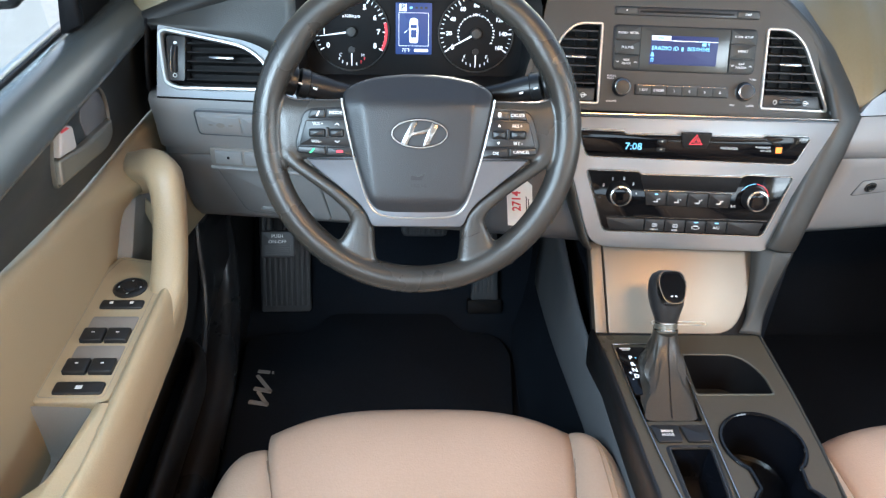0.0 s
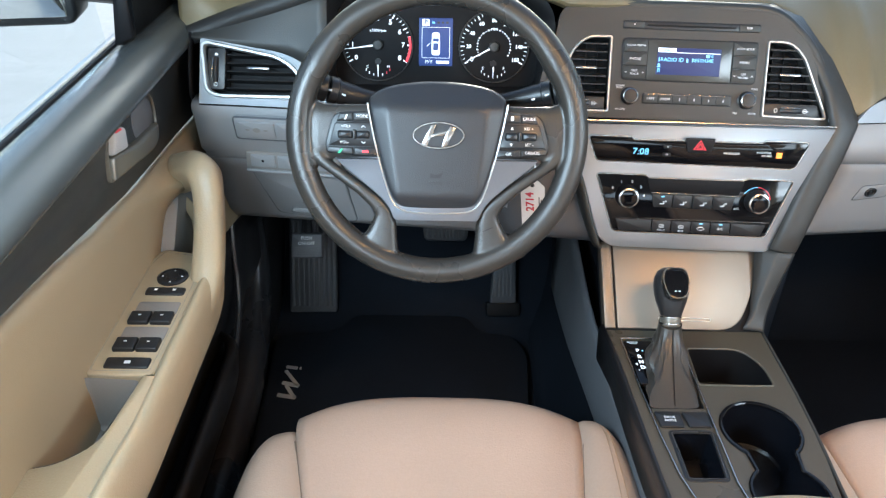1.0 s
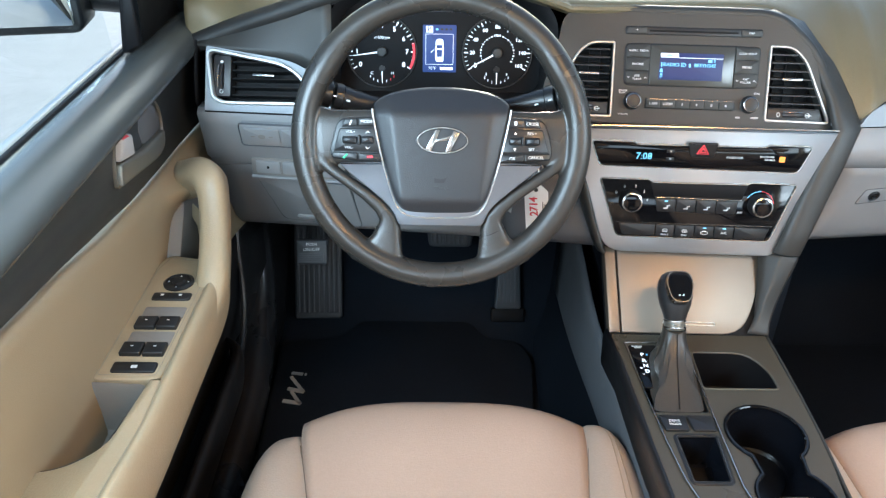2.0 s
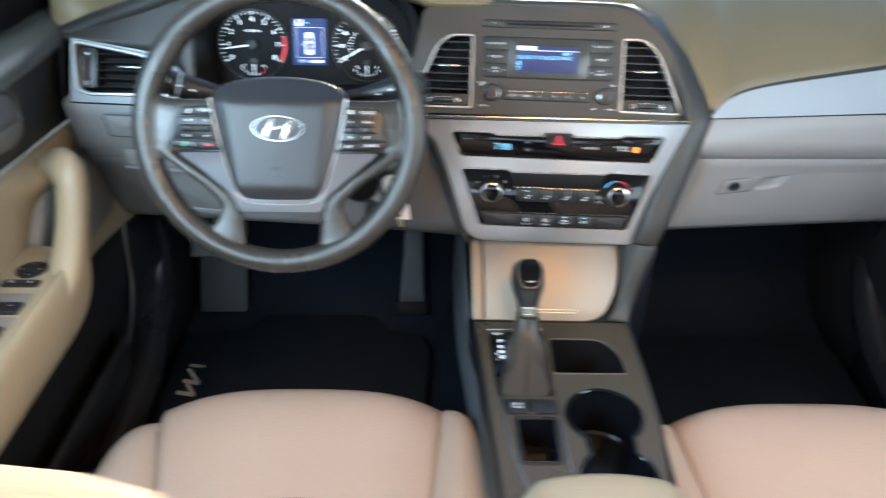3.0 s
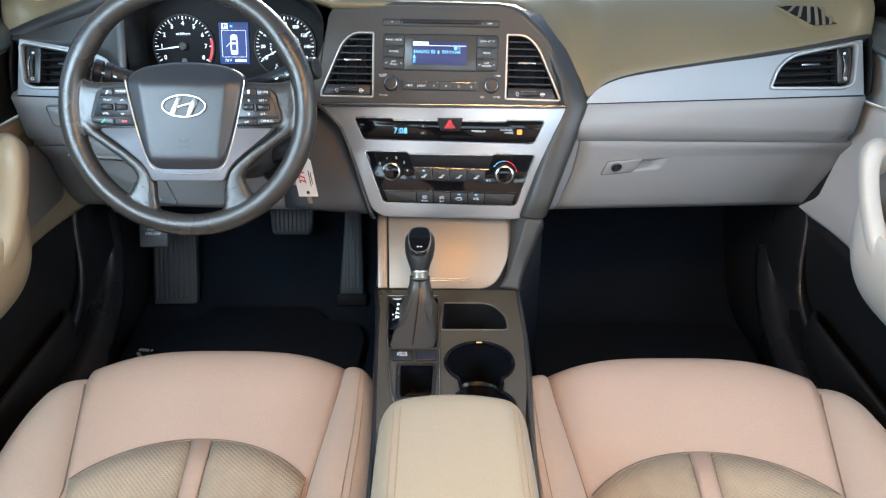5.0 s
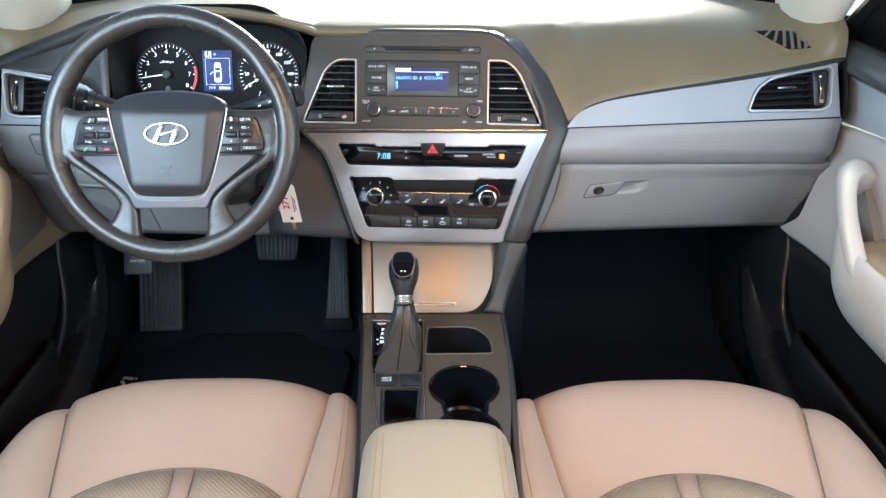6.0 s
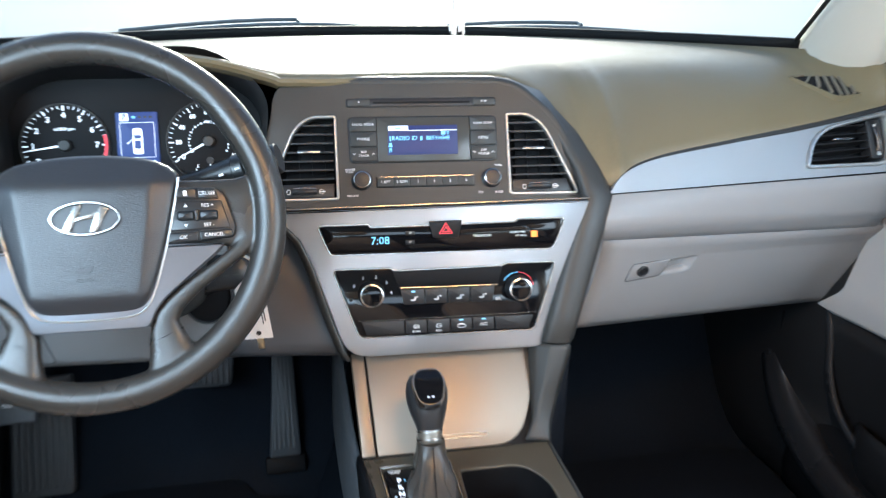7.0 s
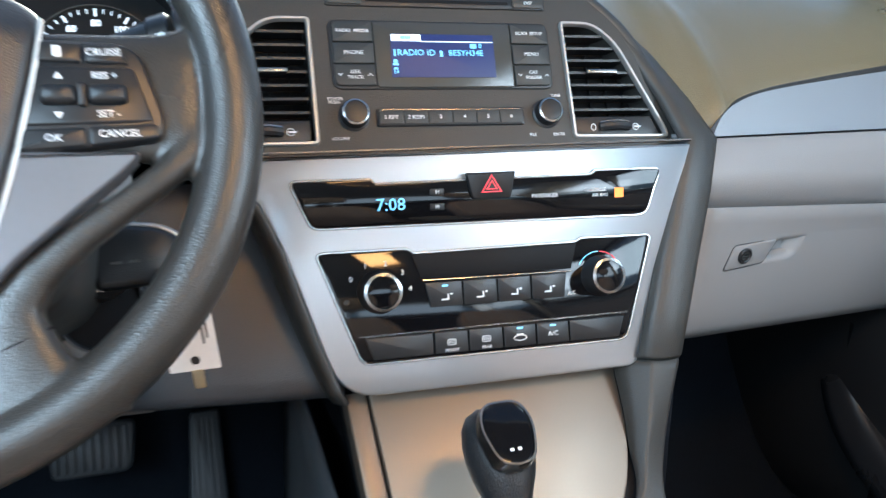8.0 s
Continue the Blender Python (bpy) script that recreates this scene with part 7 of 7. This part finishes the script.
    for s in (-1, 1):
        tube("slide_rail", [(cx + s * 0.17, dy - 0.55, 0.03), (cx + s * 0.17, dy - 0.02, 0.03)], 0.016, BLACK, th, n=8)
    return th


seat(-0.367, 0.002, 0.0, "beige leather driver seat with woven fabric insert")
seat(0.372, -0.055, 0.028, "beige leather passenger seat with woven fabric insert")

# ---- doors ----


def door(s, label):
    """Front door: dark upper pad, handle, beige panel, armrest with switches, window."""
    # the passenger side takes paler copies, with the window light in their colour
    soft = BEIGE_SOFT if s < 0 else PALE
    th = thing("front_door", label, "door", "front doors")
    ys = (-0.80, -0.60, -0.40, -0.20, 0.0, 0.12, 0.20, 0.28, 0.36, 0.43)
    X = lambda x: s * x  # noqa: E731
    lean = lambda y, z=0.70: 0.032 * (max(0.0, y - 0.20) / 0.2) ** 1.6 * min(1.0, max(0.0, (0.63 - z) / 0.10))  # noqa: E731
    rows = [[(X(x - lean(y)), y, z + 0.012 * y) for x, z in ((0.826, 0.730), (0.816, 0.750), (0.800, 0.7610), (0.785, 0.7625), (0.770, 0.7570), (0.7590, 0.7450), (0.7495, 0.7300), (0.7470, 0.7210), (0.7515, 0.7135), (0.762, 0.711))] for y in ys]
    sheet("upper_pad", rows, DOOR_PAD, th, thick=0.004, sub=1, flip=s > 0, label="dark grained upper door pad")
    tube("seam_line", [(X(0.7625 - lean(y)), y, 0.7085 + 0.012 * y) for y in ys], 0.0011, GREY, th, n=6)
    low = lambda y: along([(-0.80, 0.672), (-0.40, 0.652), (-0.24, 0.638), (-0.127, 0.617), (0.046, 0.600), (0.2, 0.594), (0.339, 0.589), (0.43, 0.585)], y)[0]  # noqa: E731
    if s > 0:
        low = lambda y: along([(-0.80, 0.672), (-0.40, 0.660), (0.0, 0.646), (0.139, 0.636), (0.214, 0.628), (0.30, 0.619), (0.43, 0.608)], y)[0]  # noqa: E731
    rows = [[(X(x - lean(y, z)), y, z) for x, z in ((0.766, 0.708 + 0.012 * y), (0.772, 0.700), (0.776, lerp(0.700, low(y), 0.5)), (0.777, low(y) + 0.004), (0.784, low(y)))] for y in ys]
    sheet("dark_insert", rows, DOOR_INSERT if s < 0 else SKY_INSERT, th, thick=0.004, flip=s > 0, label="dark grained door insert" if s < 0 else "")
    swell = lambda y, z: (0.048 if s < 0 else 0.012) * math.exp(-((y - 0.155) / 0.060) ** 2 - ((z - 0.566) / 0.025) ** 2) * min(1.0, max(0.0, (low(y) - z - 0.006) / 0.022))  # noqa: E731
    rows = [[(X(x - lean(y, z) - swell(y, z)), y, z) for x, z in ((0.786, low(y) - 0.001), (0.774, low(y) - 0.003), (0.770, low(y) - 0.008), (0.768, low(y) - 0.016), (0.768, low(y) - 0.024), (0.7685, lerp(low(y), 0.54, 0.5)), (0.769, lerp(low(y), 0.54, 0.75)), (0.770, 0.54), (0.7705, 0.525), (0.771, 0.51), (0.772, 0.48), (0.768, 0.42), (0.760, 0.375), (0.766, 0.366), (0.80, 0.362))] for y in (*ys[:4], -0.1, -0.04, 0.0, 0.03, 0.06, 0.09, 0.12, 0.15, 0.18, 0.21, 0.24, *ys[7:])]
    sheet("middle_panel", rows, BEIGE if s < 0 else PALE_GREY, th, thick=0.004, flip=s > 0, label="beige middle door panel" if s < 0 else "middle door panel, beige paled for window light")
    rows = [[(X(x - lean(y, z)), y, z) for x, z in ((0.80, 0.3615), (0.772, 0.36), (0.764, 0.33), (0.766, 0.24), (0.775, 0.16), (0.80, 0.10), (0.83, 0.07))] for y in ys]
    sheet("lower_panel", rows, BLACK, th, thick=0.004, flip=s > 0, label="black lower door panel")
    rows = [[(X(x), y, z) for x, z in ((0.768, 0.10), (0.738, 0.11), (0.722, 0.17), (0.720, 0.215), (0.726, 0.222), (0.734, 0.21))] for y in (-0.80, -0.4, 0.0, 0.14, 0.19)] + [[(X(x), 0.24, z) for x, z in ((0.775, 0.10), (0.770, 0.11), (0.766, 0.16), (0.765, 0.19), (0.768, 0.195), (0.772, 0.19))]]
    sheet("map_pocket", rows, BLACK, th, thick=0.004, sub=1, flip=s > 0, label="black open map pocket")
    # armrest: a body with a soft lip round the switch panel, and a pull grip that rises in front
    lip = ((0.698, 0.484), (0.692, 0.493), (0.686, 0.4965), (0.679, 0.491), (0.674, 0.476), (0.673, 0.452), (0.678, 0.42), (0.696, 0.375), (0.73, 0.335), (0.776, 0.31))
    rows = [[(X(x + max(0.0, -0.3 - y) * 0.03), y, z + 0.010 * min(1.0, max(0.0, (-0.30 - y) / 0.06))) for x, z in lip] for y in (-0.74, -0.5, -0.36, -0.30, -0.24, -0.15, -0.08, -0.03, 0.01)]
    rows.append([(X(x + 0.004), 0.045, z + (0.012 if z > 0.47 and x < 0.69 else 0)) for x, z in lip])
    rows.append([(X(x), 0.10, z) for x, z in ((0.722, 0.486), (0.714, 0.50), (0.706, 0.515), (0.700, 0.515), (0.697, 0.50), (0.700, 0.46), (0.708, 0.42), (0.725, 0.375), (0.75, 0.345), (0.778, 0.32))])
    rows.append([(X(x), 0.165, z) for x, z in ((0.772, 0.52), (0.768, 0.53), (0.764, 0.53), (0.760, 0.52), (0.758, 0.50), (0.758, 0.46), (0.76, 0.42), (0.765, 0.38), (0.772, 0.345), (0.780, 0.33))])
    sheet("armrest_body", rows, soft, th, thick=0.004, sub=2, flip=s > 0, label="padded armrest")
    grip = [((0.691, -0.060, 0.452), 0.0150), ((0.689, -0.015, 0.472), 0.0155), ((0.689, 0.019, 0.500), 0.0145), ((0.693, 0.059, 0.534), 0.0138), ((0.698, 0.088, 0.566), 0.0142), ((0.704, 0.103, 0.586), 0.0165), ((0.716, 0.117, 0.588), 0.0195), ((0.732, 0.132, 0.580), 0.0235), ((0.758, 0.154, 0.563), 0.0270), ((0.790, 0.175, 0.548), 0.030)]
    pts = spline([q for q, _ in grip], 4)
    rad = []
    for i in range(len(pts)):
        t = i / (len(pts) - 1) * (len(grip) - 1)
        a = int(min(t, len(grip) - 2))
        # the driver's grip is the stouter one
        rad.append(lerp(grip[a][1], grip[a + 1][1], t - a) + (0.0065 * min(1.0, i / 6) * max(0.0, 1 - max(0.0, t - 5) / 3) if s < 0 else 0.0))
    tube("pull_grip", [(X(q[0]), q[1], q[2]) for q in pts], rad, soft, th, n=20, label="padded pull grip", power=0.7)
    # grey plate that paints the shade in the hollow behind the pull grip
    GR = axes((X(0.7545), 0.18, 0.49), (0, 1, 0) if s < 0 else (0, -1, 0), (0, 0, 1))
    gp = rounded([(-0.122, -0.012), (-0.05, -0.085), (0.150, -0.080), (0.150, 0.030), (0.010, 0.066), (-0.050, 0.066)], 0.012)
    if s > 0:
        gp = rounded([(-0.122, -0.012), (-0.05, -0.085), (-0.012, -0.080), (-0.016, 0.030), (-0.030, 0.060), (-0.050, 0.066)], 0.010)
    plate("grip_shade", GR, gp if s < 0 else [(-a, b) for a, b in gp][::-1], -0.03, 0.002, POCKET, th, 0.001, "grey plate for the shade behind the pull grip")
    SW = axes((X(0.735), -0.10, 0.488), (1, 0, 0), (0, 1, 0))
    m = (lambda p: p) if s < 0 else (lambda p: [(-q[0], q[1]) for q in p][::-1])  # noqa: E731
    panel = plate("switch_panel", SW, m(rounded([(-0.042, -0.108), (0.040, -0.108), (0.042, 0.10), (0.034, 0.146), (-0.030, 0.160), (-0.042, 0.12)], 0.012)), -0.02, 0.002, BEIGE_SOFT, th, 0.002)
    rim("panel_groove", SW, m(inset(rounded([(-0.042, -0.108), (0.040, -0.108), (0.042, 0.10), (0.034, 0.146), (-0.030, 0.160), (-0.042, 0.12)], 0.012), 0.0065)), 0.0006, 0.001, 0.0023, POCKET, panel)
    if s < 0:
        lathe("mirror_dial", SW @ Matrix.Translation((0.004, 0.088, 0.002)), [(0.0205, -0.002), (0.0205, 0.002), (0.017, 0.0035), (0.0165, 0.001), (0.0085, 0.0015), (0.0080, 0.005), (0.001, 0.0055)], BLACK, panel, n=28)
        for a in range(4):
            c, sn = math.cos(a * math.pi / 2), math.sin(a * math.pi / 2)
            bar("dial_dot", SW, 0.004 + 0.013 * c - 0.001, 0.088 + 0.013 * sn - 0.001, 0.004 + 0.013 * c + 0.001, 0.088 + 0.013 * sn + 0.001, WHITE, panel, w=0.0045)
        key = plate("lock_switch", SW, rounded(box2(-0.021, 0.046, 0.030, 0.062), 0.004), 0.0, 0.005, BLACK, panel, 0.0015)
        bar("print", SW, -0.010, 0.0535, -0.006, 0.0575, WHITE, key, w=0.0054)
        bar("print", SW, 0.014, 0.0535, 0.018, 0.0575, WHITE, key, w=0.0054)
        for v0 in (-0.006, -0.058):
            plate("switch_hollow", SW, rounded(box2(-0.022, v0 + 0.010, 0.032, v0 + 0.038), 0.004), 0.0, 0.0028, POCKET, panel, 0.001)
            for u0 in (-0.022, 0.0055):
                key = plate("window_switch", SW, rounded(box2(u0, v0 - 0.010, u0 + 0.0255, v0 + 0.012), 0.002), 0.0, 0.008, BLACK, panel, 0.0015)
                bar("print", SW, u0 + 0.011, v0 + 0.002, u0 + 0.0145, v0 + 0.0036, WHITE, key, w=0.0084)
        key = plate("window_lock_switch", SW, rounded(box2(-0.022, -0.098, 0.030, -0.080), 0.004), 0.0, 0.005, BLACK, panel, 0.0015)
        bar("print", SW, 0.001, -0.092, 0.008, -0.087, WHITE, key, w=0.0054)
    well("pocket", SW, m(rounded([(-0.040, -0.246), (-0.020, -0.240), (0.014, -0.216), (0.028, -0.116), (-0.040, -0.112)], 0.008)), 0.001, 0.075, POCKET, th, label="grey-beige open pull pocket")
    plate("armrest_deck", SW, m(rounded([(-0.046, -0.62), (0.040, -0.62), (0.046, -0.20), (0.045, -0.109), (0.029, -0.109), (0.017, -0.214), (-0.014, -0.243), (-0.046, -0.250)], [0.01, 0.01, 0.004, 0.001, 0.004, 0.02, 0.02, 0.004])), -0.02, 0.0055, BEIGE_SOFT, th, 0.004)
    # inner handle
    hd = new("inner_handle")
    hd.parent = th
    HP = axes((X(0.7750), 0.036, 0.677), (0, 1, 0) if s < 0 else (0, -1, 0), (0, 0, 1))
    f = (lambda p: p) if s < 0 else (lambda p: [(-q[0], q[1]) for q in p][::-1])  # noqa: E731
    if s < 0:
        RO = rounded([(-0.075, -0.030), (0.066, -0.052), (0.093, -0.046), (0.104, -0.017), (0.102, 0.010), (0.084, 0.027), (0.0, 0.033), (-0.053, 0.029), (-0.068, 0.002)], [0.004, 0.014, 0.016, 0.02, 0.014, 0.014, 0.03, 0.008, 0.01], 5)
        plate("recess", HP, RO, -0.02, 0.0015, DOOR_INSERT, hd, 0.001)
        rim("recess_edge", HP, inset(RO, -0.0012), 0.0022, 0.0, 0.0050, LEVER, hd, "dark satin rim")
        plate("end_wall", HP, rounded([(0.026, -0.018), (0.088, -0.024), (0.098, -0.010), (0.096, 0.008), (0.080, 0.022), (0.030, 0.026), (0.022, 0.008)], 0.008), 0.0, 0.0030, SLATE, hd, 0.002, "slate end of the recess")
        lever = rounded([(-0.074, -0.028), (0.062, -0.0485), (0.088, -0.0430), (0.0930, -0.0225), (0.045, -0.0180), (0.012, -0.0165), (-0.014, -0.0115), (-0.0665, -0.0010)], [0.003, 0.010, 0.010, 0.004, 0.02, 0.02, 0.02, 0.003], 4)
        plate("lever", HP, lever, 0.002, 0.0105, LEVER, hd, 0.0022, "dark satin pull lever", dome=0.001)
        plate("lock_tab", HP, rounded([(-0.0650, 0.0015), (-0.0215, -0.0075), (-0.0185, 0.0190), (-0.040, 0.0270), (-0.0510, 0.0265)], [0.002, 0.003, 0.006, 0.004, 0.004]), 0.002, 0.0115, PALE_GREY, hd, 0.002, "pale silver lock tab")
        plate("lock_mark", HP, [(-0.0505, 0.0240), (-0.030, 0.0205), (-0.036, 0.0250), (-0.048, 0.0262)], 0.0110, 0.0121, RED, hd, bevel=0)
    # window seal, glass, sail panel and frame
    sheet("window_seal", [[(X(0.811), y, 0.746 + 0.012 * y), (X(0.8125), y, 0.7545 + 0.012 * y), (X(0.8155), y, 0.7545 + 0.012 * y), (X(0.8165), y, 0.735)] for y in ys], VOID, th, thick=0.002, flip=s > 0)
    sheet("belt_moulding", [[(X(0.8195), y, 0.742), (X(0.8210), y, 0.7540 + 0.012 * y), (X(0.8290), y, 0.7545 + 0.012 * y), (X(0.8330), y, 0.735)] for y in ys], SATIN, th, thick=0.002, flip=s > 0, label="satin metal belt moulding outside the glass")
    g = sheet("window_glass", [[(X(0.8175), y, 0.752), (X(0.80), y, 0.90), (X(0.765), y, 1.02), (X(0.70), y, 1.17)] for y in (-0.80, -0.4, -0.1)] + [[(X(0.8175), 0.14, 0.752), (X(0.80), 0.08, 0.90), (X(0.765), 0.0, 1.02), (X(0.70), -0.1, 1.17)]], GLASS, th, thick=0)
    g.visible_shadow = False
    tube("window_frame", [(X(0.79), 0.36, 0.77), (X(0.785), 0.22, 0.89), (X(0.745), 0.02, 1.04), (X(0.69), -0.18, 1.17), (X(0.66), -0.5, 1.22), (X(0.66), -0.85, 1.21)], 0.022, VOID, th, n=8)
    sheet("sail_panel", [[(X(0.800), y, z0), (X(0.792), y, lerp(z0, z1, 0.5)), (X(0.778), y, z1)] for y, z0, z1 in ((0.125, 0.765, 0.775), (0.135, 0.765, 0.93), (0.20, 0.765, 0.90), (0.28, 0.765, 0.85), (0.36, 0.765, 0.79))], VOID, th, thick=0.012, flip=s > 0, label="black mirror sail panel")
    return th


door(-1, "driver door with dark upper pad and beige armrest, closed")
door(1, "passenger door with beige armrest, trim paled for window light, closed")


def wing_mirror(s):
    th = thing("wing_mirror", "black door mirror with reflective glass outside the window", "door mirror", "door mirrors")
    M = axes((s * 1.035, 0.30, 0.796), (1, s * -0.20, 0), (0, 0.05, 1))
    out = rounded(box2(-0.105, -0.062, 0.105, 0.070), [0.02, 0.02, 0.035, 0.035], 5)
    plate("housing", M, out, -0.09, 0.0, BLACK, th, 0.006)
    plate("mirror_glass", M, inset(out, 0.013), -0.002, 0.002, MIRROR, th, 0.001, "silvered mirror glass")
    tube("mount", [(s * 0.96, 0.40, 0.775), (s * 0.80, 0.46, 0.745)], 0.025, BLACK, th, n=10)
    return th


wing_mirror(-1)
wing_mirror(1)

# warm lamp added in the headliner; the orange glow's real source is unseen
dome = thing("warm_glow_lamp", "added warm lamp with lens in the headliner, for the orange glow", "dome lamp")
DM = axes((0.07, -0.62, 1.262), (1, 0, 0), (0, -1, 0))
plate("bezel", DM, rounded(box2(-0.14, -0.09, 0.14, 0.09), 0.03), -0.012, 0.006, PILLAR, dome, 0.004)
plate("lens", DM, rounded(box2(-0.12, -0.075, 0.12, 0.075), 0.02), 0.0, 0.010, GLOW_WARM, dome, 0.002, "glowing warm lens of the added lamp")

# charm that hangs from the rear-view mirror
charm = thing("hanging_charm", "small white tassel charm on a cord by the windscreen", "charm")
tube("cord", [(0.0, 0.055, 1.140), (0.0, 0.058, 1.02), (0.0, 0.060, 0.93)], 0.0016, PAPER, charm, n=6)
for i in range(9):
    a = i * 0.7
    tube("tassel_strand", [(0.002 * math.cos(a), 0.060 + 0.002 * math.sin(a), 0.93), (0.006 * math.cos(a), 0.060 + 0.006 * math.sin(a), 0.90), (0.007 * math.cos(a), 0.060 + 0.007 * math.sin(a), 0.864 + 0.004 * (i % 3))], 0.0014, PAPER, charm, n=5)
mirror = thing("rear_view_mirror", "black rear-view mirror at the top of the windscreen", "rear-view mirror")
RM = axes((0.0, 0.045, 1.160), (1, 0.12, 0), (0, -0.1, 1))
plate("housing", RM, rounded(box2(-0.12, -0.033, 0.12, 0.033), 0.02, 5), -0.03, 0.0, BLACK, mirror, 0.004)
plate("mirror_glass", RM, rounded(box2(-0.115, -0.029, 0.115, 0.029), 0.018, 5), -0.002, 0.001, MIRROR, mirror, 0.0006)
tube("stem", [(0.0, 0.065, 1.165), (0.0, 0.075, 1.210)], 0.010, BLACK, mirror, n=8)
